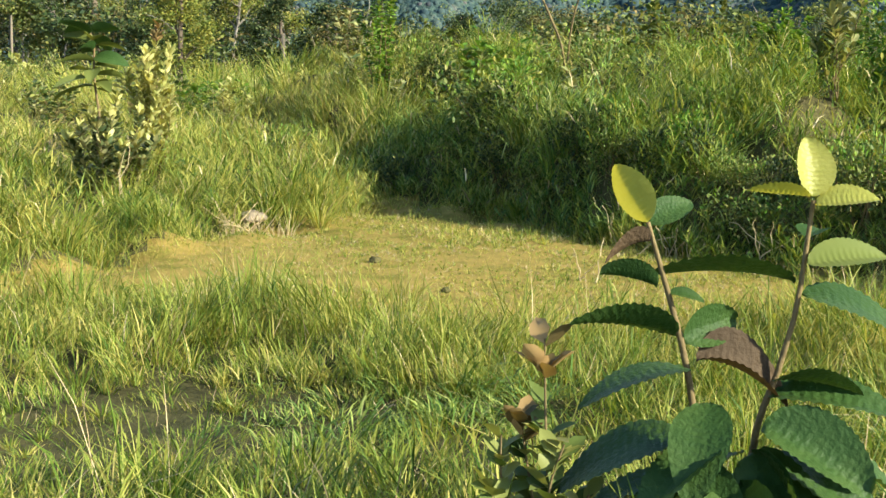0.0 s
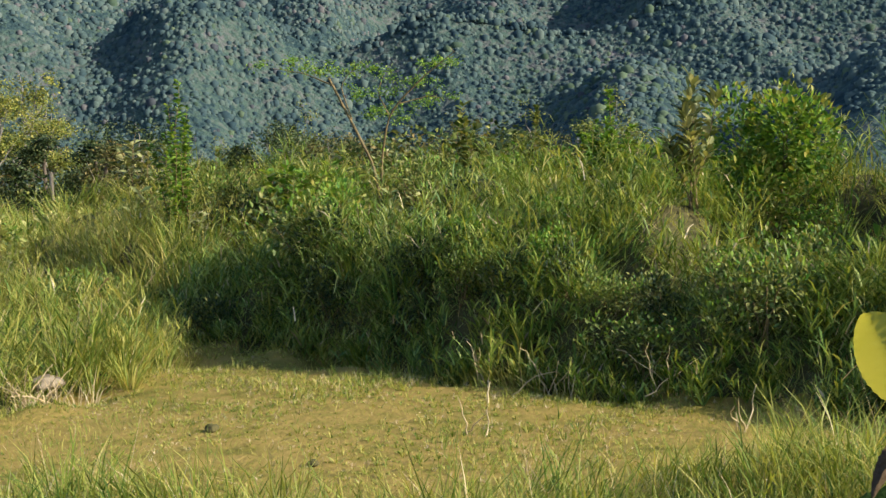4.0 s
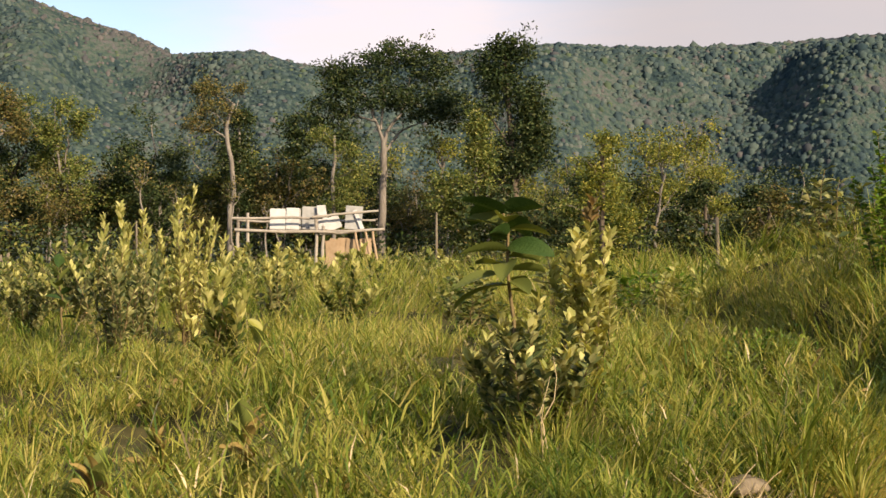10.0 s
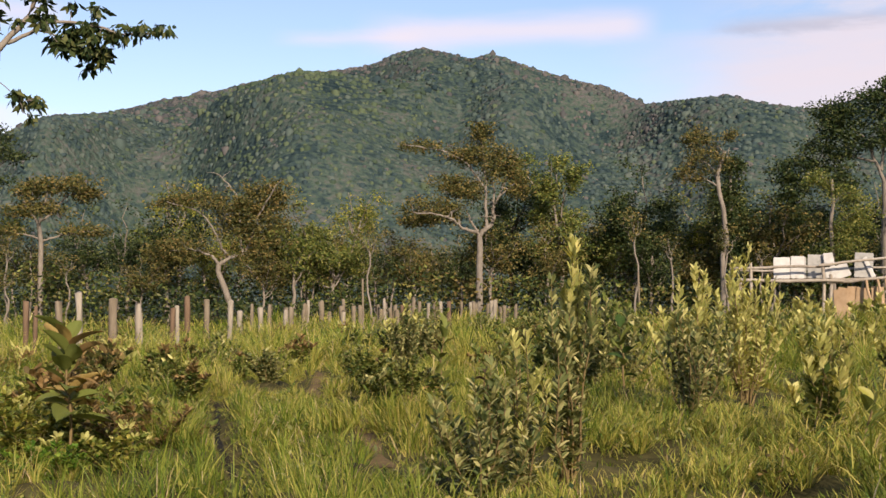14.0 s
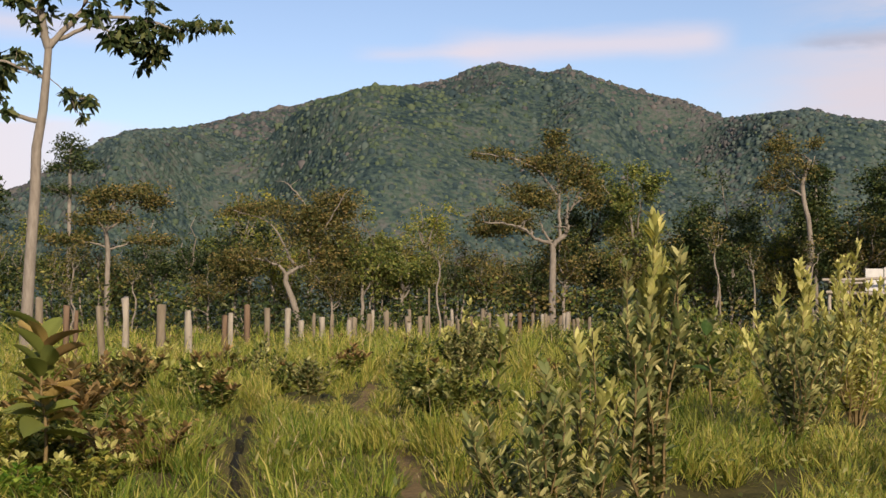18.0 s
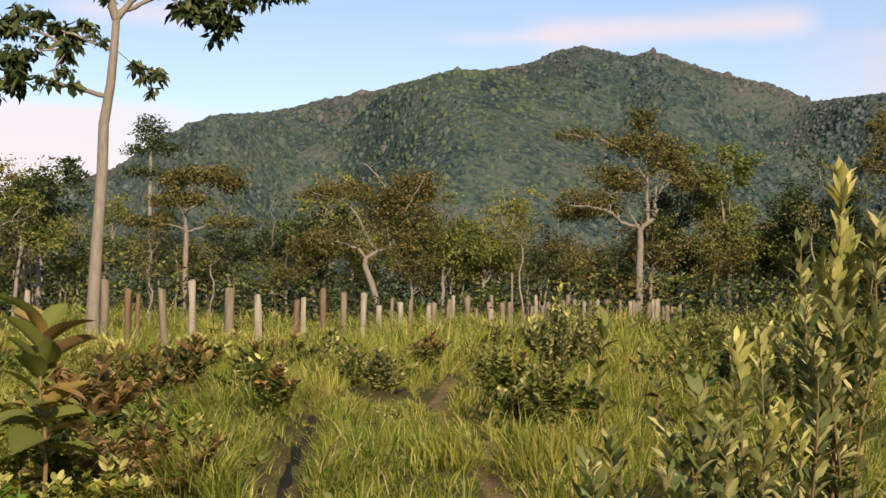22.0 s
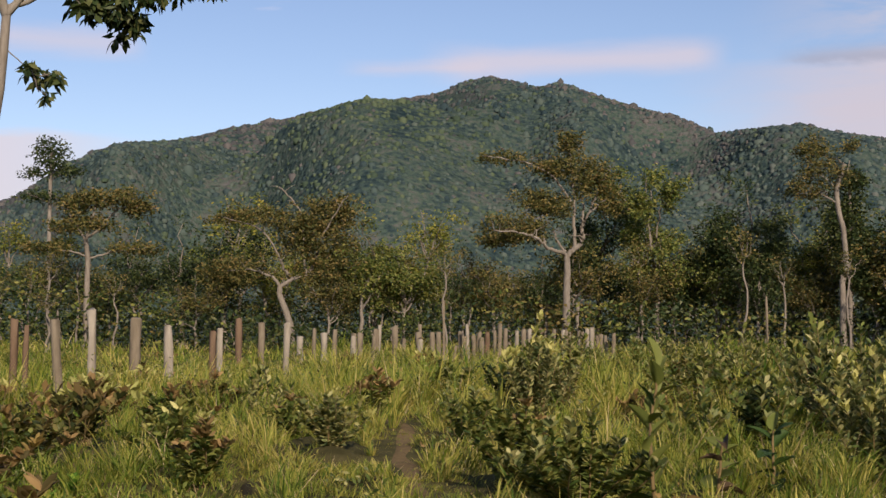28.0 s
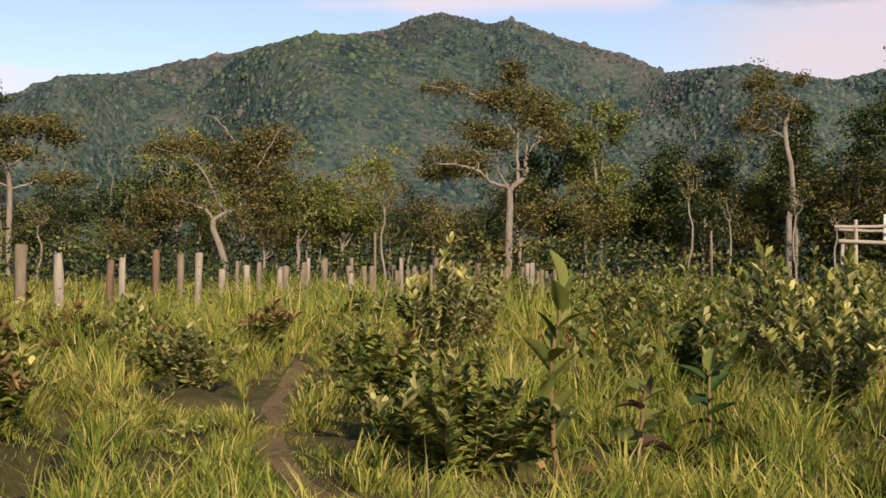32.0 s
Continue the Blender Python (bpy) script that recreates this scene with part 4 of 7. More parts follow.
ragged_tree("small sunlit yellow-green tree with a ragged crown", (30.4, 48.0), 6.3, 1.6, (BARK_DARK, LEAF_LIT), 0.17, 71, 0.7)
ragged_tree("bushy olive tree at the meadow's edge", (34.2, 53.9), 5.3, 2.2, (BARK, LEAF_OLIVE), 0.2, 59)
ragged_tree("bushy dark tree at the meadow's edge", (44.3, 59.0), 5.2, 2.4, (BARK_DARK, LEAF_DARK), 0.22, 61, 1.2)
ragged_tree("small dark tree with a ragged crown", (40.2, 49.6), 4.4, 2.2, (BARK_DARK, LEAF_DARK), 0.2, 67, 1.2)
ragged_tree("rust-tinged small tree with a thin crown", (36.5, 45.0), 3.9, 1.6, (BARK_DARK, LEAF_RUST), 0.18, 68, 0.9)
ragged_tree("olive tree with an upright leafy crown", (35.6, 70.3), 9.4, 2.5, (BARK, LEAF_OLIVE), 0.23, 53, 0.8)
ragged_tree("tall dark leafy tree rising over the woods", (41.3, 75.2), 15.4, 3.3, (BARK_DARK, LEAF_DARK), 0.27, 41, 0.75, 0.42)
ragged_tree("dark low tree among the scrub", (47.0, 47.0), 4.2, 2.4, (BARK_DARK, LEAF_DARK), 0.2, 69, 1.2)
ragged_tree("dense dark tree filling the wood's edge", (38.0, 62.0), 5.6, 2.6, (BARK_DARK, LEAF_DARK), 0.24, 63, 1.2)


def near_tree():
    """The pale-trunked tree whose big leaves hang in bunches from bare crooked limbs."""
    r = np.random.default_rng(5)
    x, y = -11.87, 44.3
    tree = thing("tree", "pale smooth-barked tree with big drooping leaves in bunches", "tree", at=(x, y, float(ground_z(np.float64(x), np.float64(y))) - 0.05))
    side = np.array([0.966, 0.259, 0.0])

    def at2(s, z, depth=0.0):
        return side * s + np.array([-0.259, 0.966, 0]) * depth + np.array([0, 0, z])

    line = np.array([at2(0, 0), at2(0.02, 1.5), at2(0.1, 3.5), at2(0.22, 5.6), at2(0.24, 7.0), at2(0.42, 8.2), at2(0.5, 9.2), at2(0.56, 10.2)])
    part("trunk", Soup().add(*tube(line, [0.25, 0.19, 0.178, 0.168, 0.155, 0.14, 0.125, 0.115], 12)).mesh("trunk", BARK, smooth=True), tree)
    limb_lines = (
        ([(0.27, 7.85), (-0.5, 8.05), (-1.15, 8.2), (-1.2, 8.6), (-0.8, 9.2), (-0.95, 9.7)], 0.08),
        ([(-0.85, 9.3), (-1.8, 9.8), (-2.9, 9.9), (-3.7, 9.5)], 0.05),
        ([(-0.9, 9.2), (-1.7, 9.1), (-2.2, 8.8), (-2.8, 8.1)], 0.04),
        ([(0.5, 9.2), (-0.4, 9.6), (-1.2, 9.9), (-2.3, 10.1)], 0.06),
        ([(0.56, 10.4), (1.2, 10.6), (2.1, 11.2), (3.3, 11.3), (4.5, 10.9), (5.4, 11.0)], 0.08),
        ([(1.7, 11.0), (2.6, 10.8), (3.4, 10.5), (3.9, 10.3)], 0.04),
        ([(0.56, 10.2), (0.3, 11.3), (0.6, 12.6), (0.4, 13.6)], 0.14),
        ([(0.56, 10.2), (1.4, 11.2), (2.0, 12.4), (3.4, 13.2)], 0.11),
        ([(0.4, 11.2), (-1.0, 12.0), (-2.2, 13.0)], 0.09),
        ([(0.5, 9.4), (1.2, 8.7), (1.7, 8.55)], 0.02),
    )
    for k, (pts, w) in enumerate(limb_lines):
        d = r.uniform(-0.8, 0.8) if k > 1 else 0.0
        key = np.array([at2(s, z, d * i / 3) for i, (s, z) in enumerate(pts)])
        t = np.linspace(0, len(key) - 1, len(key) * 3)
        p = np.stack([np.interp(t, np.arange(len(key)), key[:, c]) for c in range(3)], -1)
        p[1:-1] += r.normal(0, 0.025, p[1:-1].shape)
        soup = Soup().add(*tube(p, np.linspace(w, w * 0.3, len(p)), 7))
        bunches = []
        for q in range(26 if k in (4, 5) else 19):
            if k in (0, 9) and q > 5:
                continue
            s = p[int(r.integers(len(p) // 3, len(p)))]
            e = s + np.array([r.normal(0, 0.35), r.normal(0, 0.35), r.normal(0.0, 0.22)])
            soup.add(*tube(bent(s, e, 4, 0.2, r), np.linspace(0.018, 0.008, 4), 5))
            bunches.append(e)
        limb = part("limb", soup.mesh("limb", BARK, smooth=True), tree)
        for e in bunches:
            one = part("spray", BUNCHES[int(r.integers(0, len(BUNCHES)))], limb)
            one.matrix_basis = Matrix.LocRotScale(Vector(e), Euler((0, 0, r.uniform(0, 6.28))), Vector((r.uniform(0.65, 1.05),) * 3))


BUNCHES = []
for _k in range(6):
    _r = np.random.default_rng(700 + _k)
    BUNCHES.append(mesh_np("spray", *leaves_at(_r.normal(0, 0.10, (20, 3)), _r, 0.42, 0.19, up=-1.2, fold=0.2), [LEAF_DARK]))


near_tree()


# woods: a few kinds, repeated at their own places
def wood_belt():
    r = np.random.default_rng(77)
    kinds = []
    specs = ((10.0, 0.15, LEAF_OLIVE, 1.7), (8.0, 0.13, LEAF_DARK, 1.8), (11.0, 0.17, LEAF_DARK, 2.0), (7.0, 0.12, LEAF_RUST, 2.0), (8.5, 0.14, LEAF_RUST, 2.2), (12.0, 0.16, LEAF_LIT, 1.6))
    words = ("slender olive woodland tree", "dark leafy woodland tree", "tall dark woodland tree", "low rust-tinged woodland tree", "bushy olive woodland tree", "tall thin-trunked woodland tree")
    spots = []
    for az in np.arange(-34, 66, 1.05):
        for k in range(3 if 8 < az < 27 else 2):
            if az < -11 and k == 0 and r.uniform() < 0.5:
                continue
            a = radians(az + r.uniform(-0.7, 0.7))
            dist = (r.uniform(92, 112), r.uniform(112, 140), r.uniform(94, 104))[k]
            if az > 26:
                dist *= 0.82
            if az > 40:
                dist *= 0.85
            spots.append((dist * math.sin(a), dist * math.cos(a)))
    for k, (x, y) in enumerate(spots):
        east = math.degrees(math.atan2(x, y))
        i = int(r.integers(0, 6)) if east < 28 else int(r.choice([0, 5, 5, 5, 1, 4])) if east < 38 else int(r.choice([0, 1, 1, 4, 3]))
        if len(kinds) < 6:
            i = len(kinds)
            h, g, m, s = specs[i]
            kinds.append(make_tree("tree", words[i] + " in the belt of woods", (x, y), h, g, 0.4, (0.1, 0), s, 7, 84, 12, 0.66, 0.75, 0.32, 0.55, (BARK, m), 200 + i, low=(0.34, 0.48)[i % 2], group="woods beyond the meadow"))
            continue
        z = float(ground_z(np.float64(x), np.float64(y)))
        big = r.uniform(0.6, 1.12) * (1.0 if east < 24 else 0.92 if east < 38 else 0.68)
        copy_thing(kinds[i], Matrix.LocRotScale((x, y, z - 0.05), Euler((0, 0, r.uniform(0, 6.28))), None) @ Matrix.Diagonal((big * r.uniform(0.9, 1.15), big * r.uniform(0.9, 1.15), big, 1)))


def pole_trees():
    """Thin pale trunks at the edge of the woods, with little crowns."""
    r = np.random.default_rng(79)
    first = None
    for k in range(84):
        a, dist = radians(r.uniform(-26, 30)), r.uniform(86, 104)
        x, y = dist * math.sin(a), dist * math.cos(a)
        if abs(x - 8.2) < 4.0 or abs(x + 9.4) < 3.0:
            continue
        if first is None:
            first = make_tree("tree", "thin pale-stemmed young tree at the wood's edge", (x, y), 6.4, 0.075, 0.68, (0.2, 0), 0.9, 4, 12, 10, 0.4, 0.8, 0.26, 0.5, (BARK, LEAF_RUST), 260, group="young trees at the wood's edge")
            continue
        big = r.uniform(0.6, 1.25)
        copy_thing(first, Matrix.LocRotScale((x, y, float(ground_z(np.float64(x), np.float64(y))) - 0.05), Euler((0, 0, r.uniform(0, 6.28))), None) @ Matrix.Diagonal((1, 1, big, 1)))


wood_belt()
pole_trees()


def undergrowth():
    """Dark thicket between the trunks of the belt of woods."""
    r = np.random.default_rng(78)
    n = 90000
    az = np.radians(r.uniform(-36, 66, n))
    dist = r.uniform(88, 120, n) * np.where(np.degrees(az) > 26, 0.82, 1.0) * np.where(np.degrees(az) > 40, 0.85, 1.0)
    x, y = dist * np.sin(az), dist * np.cos(az)
    top = 3.4 + 1.4 * wave(x, y, 0.25, 8)
    z = ground_z(x, y) + np.clip(top, 0.8, 5) * r.uniform(0, 1, n) ** 0.8
    return mesh_np("undergrowth", *leaves_at(np.stack([x, y, z], -1), r, 0.36, 0.19, up=0.2), [LEAF_DARK, LEAF_OLIVE, LEAF_RUST], np.digitize(wave(x, y, 0.3, 9) + r.normal(0, 0.3, n), (0.2, 0.6)))


tagged(new("undergrowth", undergrowth()), "dark tangled thicket under the woodland trees", "thicket", kind="stuff")


# ---- fence posts ----
def fence_posts():
    r = np.random.default_rng(31)

    def post(x, y, top, w, mat, label, tilt=0.0):
        z0 = float(ground_z(np.float64(x), np.float64(y)))
        h = top - z0
        ob = thing("fence_post", label, "post", "fence posts across the meadow", at=(x, y, z0), turn=r.uniform(0, 6.28))
        p = np.array([(0, 0, -0.3), (0, 0, 0), (0, 0, h * 0.35), (0, 0, h * 0.7), (0, 0, h - 0.02), (0, 0, h)]) + np.array([0, 0, 0.0])
        p[:, 0] += tilt * np.clip(p[:, 2], 0, None) + r.normal(0, 0.008, len(p))
        v, f = tube(p, np.array([1.05, 1.02, 0.98, 1.0, 0.97, 0.8]) * r.uniform(0.88, 1.1, 6) * w * 0.88, 8)
        v += r.normal(0, 0.011, v.shape) * np.array([1, 1, 0.5])
        cap = np.array([[0, 1, 2, 3], [0, 3, 4, 5], [0, 5, 6, 7]]) + len(v) - 8
        part("shaft", Soup().add(v, np.concatenate([f, cap])).mesh("shaft", mat), ob)

    for x, y, top, w, mat, label, tilt in (
        (-8.02, 35.9, 1.78, 0.085, POST_RED, "red-brown weathered wooden fence post", 0.0),
        (-7.75, 35.7, 1.66, 0.06, POST_RED, "thin red-brown wooden stake beside a post", -0.04),
        (-10.9, 42.6, 2.05, 0.14, POST_WOOD, "stout grey wooden fence post beside a tree", 0.0),
        (-12.9, 42.0, 1.75, 0.09, POST_PALE, "pale wooden fence post in long grass", 0.0),
        (-6.97, 35.4, 1.78, 0.11, POST_WOOD, "pale grey wooden fence post leaning slightly", 0.06),
        (-7.47, 39.44, 2.02, 0.115, POST_PALE, "whitish peeling fence post taller than its neighbours", 0.03),
        (-6.62, 39.82, 1.83, 0.15, POST_WOOD, "stout grey-brown wooden fence post", 0.0),
        (-5.94, 40.19, 1.67, 0.115, POST_PALE, "pale straight wooden fence post", -0.02),
        (-5.2, 41.5, 1.55, 0.10, POST_RED, "short red-brown fence post", 0.0),
        (-5.43, 43.87, 1.6, 0.09, POST_PALE, "pale weathered fence post", 0.02),
        (-7.0, 56.6, 1.95, 0.15, POST_RED, "dark stout fence post", 0.0),
        (-6.2, 56.8, 1.82, 0.15, POST_WOOD, "grey-brown wooden fence post", 0.0),
        (-4.05, 46.3, 1.75, 0.095, POST_PALE, "thin pale fence post leaning over", -0.09),
        (0.43, 59.0, 2.67, 0.05, POST_WOOD, "thin grey stake taller than the fence posts", 0.0),
    ):
        post(x, y, top, w, mat, label, tilt)
    for k in range(46):
        f = k / 45.0
        x = -4.6 + 13.6 * f + r.normal(0, 0.25)
        y = 56.5 + 18.0 * f + r.normal(0, 1.2)
        i = int(r.integers(0, 4))
        post(x, y, 1.42 + r.normal(0, 0.15) + 0.08 * f, r.uniform(0.09, 0.14), (POST_WOOD, POST_PALE, POST_WOOD, POST_RED)[i if k % 3 == 0 else min(i, 2)], ("grey-brown wooden fence post", "pale wooden fence post", "weathered wooden fence post", "reddish wooden fence post")[i if k % 3 == 0 else min(i, 2)], r.normal(0, 0.03))
    for x, y, top, w in ((24.74, 32.9, 2.45, 0.05), (13.6, 62.0, 2.9, 0.05), (31.0, 66.0, 3.6, 0.08)):
        post(x, y, top, w, POST_WOOD, "thin grey stake standing in the scrub", r.normal(0, 0.02))


fence_posts()


# ---- the open shelter with its stacked sheets ----
def box(w, d, h, at=(0, 0, 0), turn=(0, 0, 0), bevel=0.012, bend=0.0):
    """A board or sheet with rounded edges, centred on its base."""
    bm = bmesh.new()
    bmesh.ops.create_cube(bm, size=1.0)
    bmesh.ops.scale(bm, vec=(w, d, h), verts=bm.verts)
    bmesh.ops.bevel(bm, geom=bm.edges[:], offset=bevel, segments=2, affect="EDGES")
    bmesh.ops.translate(bm, vec=(0, 0, h / 2), verts=bm.verts)
    bmesh.ops.transform(bm, matrix=pose(*at, *turn), verts=bm.verts)
    return bm


def bm_part(name, bm, mat, parent, label=""):
    me = bpy.data.meshes.new(name)
    bm.to_mesh(me)
    bm.free()
    me.materials.append(mat)
    return part(name, me, parent, label)


def shelter():
    """Rails on posts, set along the line from the west end to the east end."""
    r = np.random.default_rng(90)
    a, b = np.array((17.1, 58.25)), np.array((23.4, 56.1))
    z0 = float(ground_z(np.float64(20.2), np.float64(57.2)))
    turn = math.atan2(b[1] - a[1], b[0] - a[0])
    length = float(np.linalg.norm(b - a))
    corral = thing("rail_pen", "open pen of weathered round rails on posts", "pen", at=(a[0], a[1], z0), turn=turn)

    def rail(name, p, q, w, mat=RAIL):
        line = bent(p, q, 7, 0.02, r)
        part(name, Soup().add(*tube(line, np.linspace(w, w * 0.85, 7), 8)).mesh(name, mat, smooth=True), corral)

    rail("rail", (0.0, 0, 2.95 - z0), (length * 0.62, 0.05, 2.98 - z0), 0.065)
    rail("rail", (length * 0.55, -0.06, 3.0 - z0), (length + 0.05, 0, 3.30 - z0), 0.065)
    rail("rail", (0.15, -0.08, 2.42 - z0), (length * 0.7, -0.1, 2.3 - z0), 0.075)
    rail("rail", (length * 0.6, -0.05, 2.25 - z0), (length + 0.3, 0, 2.45 - z0), 0.075)
    rail("rail", (0.2, 1.8, 2.9 - z0), (length, 1.7, 2.9 - z0), 0.06)
    for s, top in ((0.75, 3.2), (length * 0.58, 3.1), (length * 0.62, 2.6), (0.3, 2.5)):
        rail("post", (s, 0.02, -0.2), (s + r.normal(0, 0.04), 0.03, top - z0), 0.085)
    for s in (length * 0.86, length * 0.93, length * 0.98):
        rail("strut", (s + 0.3, -0.35, 0.0), (s - 0.1, -0.05, 2.35 - z0), 0.07, TAN_BOARD)
    deck = thing("sheet_stack", "stack of whitish roofing sheets resting on the pen", "sheets", at=(a[0], a[1], z0), turn=turn)
    zb = 2.45 - z0
    bm_part("base_board", box(4.2, 1.5, 0.08, (3.7, 0.85, zb - 0.1)), RAIL, deck)
    # the narrow grey strip at 3.08 stands in for the shaded gap between sheets
    for s, w, h, y, mat, lab, tilt in ((2.07, 0.72, 0.98, 0.55, WHITE, "whitish sheet", 1), (2.74, 0.6, 1.02, 0.52, WHITE, "whitish sheet", 2), (3.08, 0.12, 0.98, 0.6, GREY_SHEET, "grey strip standing in for a shaded gap", 0), (3.56, 0.78, 1.08, 0.6, GREY_SHEET, "grey sheet", 2), (4.05, 0.22, 1.14, 0.40, WHITE, "bright white sheet", -4), (4.32, 0.26, 1.16, 0.42, WHITE, "bright white sheet", -9), (4.7, 0.75, 0.62, 0.45, WHITE, "slanted whitish sheet", -20), (5.55, 0.8, 1.12, 0.62, GREY_SHEET, "dark grey sheet", 4), (5.98, 0.2, 0.98, 0.5, WHITE, "white sheet edge", -22)):
        bm_part("sheet", box(w, 0.06, h, (s, y, zb), (-10, tilt, 0), 0.02), mat, deck, lab)
    pile = thing("board_pile", "pile of tan boards leaning under the rails", "boards", at=(a[0], a[1], z0), turn=turn)
    for k in range(7):
        bm_part("board", box(0.55, 0.07, 2.0 - z0 + r.uniform(-0.5, 0.1), (4.3 + k * 0.32, 0.5 + 0.05 * k, 0.0), (r.uniform(6, 14), r.normal(0, 4), r.normal(0, 6)), 0.015), TAN_BOARD, pile)


shelter()


# ---- shrubs and big-leaved plants ----
def paddle_leaves(base, direction, length, width, r, curl=0.25):
    """Obovate leaves with a midrib fold and a curl: eight corners and eight triangles each."""
    n = len(base)
    d = direction / (np.linalg.norm(direction, axis=1, keepdims=True) + 1e-9)
    side = np.cross(d, np.array([0, 0, 1.0]) + r.normal(0, 0.35, (n, 3)))
    side /= np.linalg.norm(side, axis=1, keepdims=True) + 1e-9
    nrm = np.cross(side, d)
    L, W = (length * r.uniform(0.65, 1.2, n))[:, None], (width * r.uniform(0.7, 1.15, n))[:, None]
    c = (curl * r.uniform(-0.3, 1.4, n))[:, None]
    rows = []
    for t, w in ((0, 0), (0.4, 0.62), (0.75, 0.5), (1.0, 0)):
        p = base + d * L * t - nrm * L * c * t * t
        rows.append(p)
        if w:
            lift = nrm * W * 0.18
            rows += [p + side * W * w + lift, p - side * W * w + lift]
    verts = np.stack(rows, 1).reshape(-1, 3)   # b, m1, l1, r1, m2, l2, r2, t
    tri = np.array([[0, 1, 2], [1, 4, 5], [1, 5, 2], [4, 7, 5], [0, 3, 1], [1, 6, 4], [1, 3, 6], [4, 6, 7]])
    faces = (np.arange(n) * 8)[:, None, None] + tri[None]
    return verts, faces.reshape(-1, 3)


def flat_leaves(base, direction, length, width, r):
    """Leaves of two triangles folded along the midrib."""
    n = len(base)
    d = direction / (np.linalg.norm(direction, axis=1, keepdims=True) + 1e-9)
    side = np.cross(d, np.array([0, 0, 1.0]) + r.normal(0, 0.35, (n, 3)))
    side /= np.linalg.norm(side, axis=1, keepdims=True) + 1e-9
    L, W = (length * r.uniform(0.65, 1.2, n))[:, None], (width * r.uniform(0.7, 1.15, n))[:, None]
    mid = base + d * L * 0.55 + np.cross(side, d) * L * 0.1
    verts = np.stack([base, mid + side * W * 0.62, base + d * L, mid - side * W * 0.62], 1).reshape(-1, 3)
    faces = (np.arange(n) * 4)[:, None, None] + np.array([[0, 2, 1], [0, 3, 2]])[None]
    return verts, faces.reshape(-1, 3)


def make_shrub(name, label, at, H, spread, stems, leaf, broad, mats, seed, per=26, bare=0.15, tips=0.0, tip_mat=LEAF_YELLOW, up=0.9, droop=0.0, group="", turn=0.0, lead=1, tipped=99, plain=False):
    """Several stems from one root, leaves set along them; the shoot tips may be of another colour."""
    r = np.random.default_rng(seed)
    z0 = float(ground_z(np.float64(at[0]), np.float64(at[1])))
    bush = thing(name, label, "shrub", group, at=(at[0], at[1], z0 - 0.03), turn=turn)
    base, dirs, tip_base, tip_dirs = [], [], [], []
    for k in range(stems):
        a = 6.283 * k / stems + r.uniform(-0.5, 0.5)
        reach = spread * r.uniform(0.15, 1.0)
        h = H * (1 - 0.45 * reach / spread * r.uniform(0.3, 1)) * (1.0 if k == 0 else r.uniform(0.7, 1.0))
        if k < lead:
            reach = spread * (0.1 if k == 0 else 0.42)
            h = H * (1 - 0.12 * k)
        end = np.array([np.cos(a) * reach, np.sin(a) * reach, h])
        p = bent((r.normal(0, 0.04), r.normal(0, 0.04), 0), end, 7, 0.05, r)
        part("stem", Soup().add(*tube(p, np.linspace(0.006 + 0.004 * H, 0.003, 7), 4)).mesh("stem", STEM, smooth=True), bush)
        per_stem, cut = (int(per * 2.5), tips * 1.8) if k < lead and lead > 1 else (int(per * (1.0 if plain else 1.45)), tips if k < tipped else 0.0)
        f = r.uniform(bare, 1.0, per_stem) ** 0.85
        q = np.stack([np.interp(f * 6, np.arange(7), p[:, c]) for c in range(3)], -1)
        ang = r.uniform(0, 6.283, per_stem)
        d = np.stack([np.cos(ang), np.sin(ang), up * (0.35 + 0.9 * f) - droop + r.normal(0, 0.2, per_stem)], -1)
        m = f > 1 - cut
        base.append(q[~m]), dirs.append(d[~m]), tip_base.append(q[m]), tip_dirs.append(d[m])
    shape = flat_leaves if plain else paddle_leaves
    leaf = leaf if plain else leaf * 1.12
    v, f = shape(np.concatenate(base), np.concatenate(dirs), leaf, leaf * broad, r)
    part("foliage", mesh_np("foliage", v, f, [mats]), bush)
    if tips:
        v, f = shape(np.concatenate(tip_base), np.concatenate(tip_dirs) + np.array([0, 0, 0.35]), leaf * (1.1 if lead < 2 else 1.2), leaf * broad * (1.0 if lead < 2 else 1.1), r)
        part("tip_leaves", mesh_np("tip_leaves", v, f, [tip_mat]), bush, "pale yellow young leaves")
    return bush


make_shrub("shrub", "upright shrub with pale yellow shoot tips in long grass", (2.6, 14.75), 2.22, 0.44, 13, 0.105, 0.27, LEAF_SAGE, 301, 70, 0.1, 0.16, up=1.3, lead=3, tipped=4)
make_shrub("shrub", "grey-green leathery-leaved shrub in long grass", (1.75, 13.8), 1.22, 0.55, 18, 0.095, 0.28, LEAF_SAGE, 302, 54, 0.1, 0.0, up=1.1)
make_shrub("shrub", "grey-green shrub with a yellowish shoot", (2.1, 14.3), 1.45, 0.4, 10, 0.095, 0.28, LEAF_SAGE, 303, 48, 0.1, 0.15, up=1.1)
make_shrub("shrub", "bushy sage-coloured shrub with pale tips", (4.85, 19.2), 2.05, 0.65, 15, 0.105, 0.3, LEAF_SAGE, 304, 59, 0.1, 0.2, up=1.2, lead=2, tipped=8)
make_shrub("shrub", "tall yellowish shrub with upright leaves", (6.6, 22.6), 2.55, 0.95, 18, 0.115, 0.3, LEAF_YELLOW, 305, 62, 0.15, 0.2, up=1.2)
make_shrub("shrub", "sage shrub with yellow shoot tips", (5.6, 21.5), 2.05, 0.7, 14, 0.105, 0.3, LEAF_SAGE, 306, 54, 0.15, 0.2, up=1.2, lead=2, tipped=8)
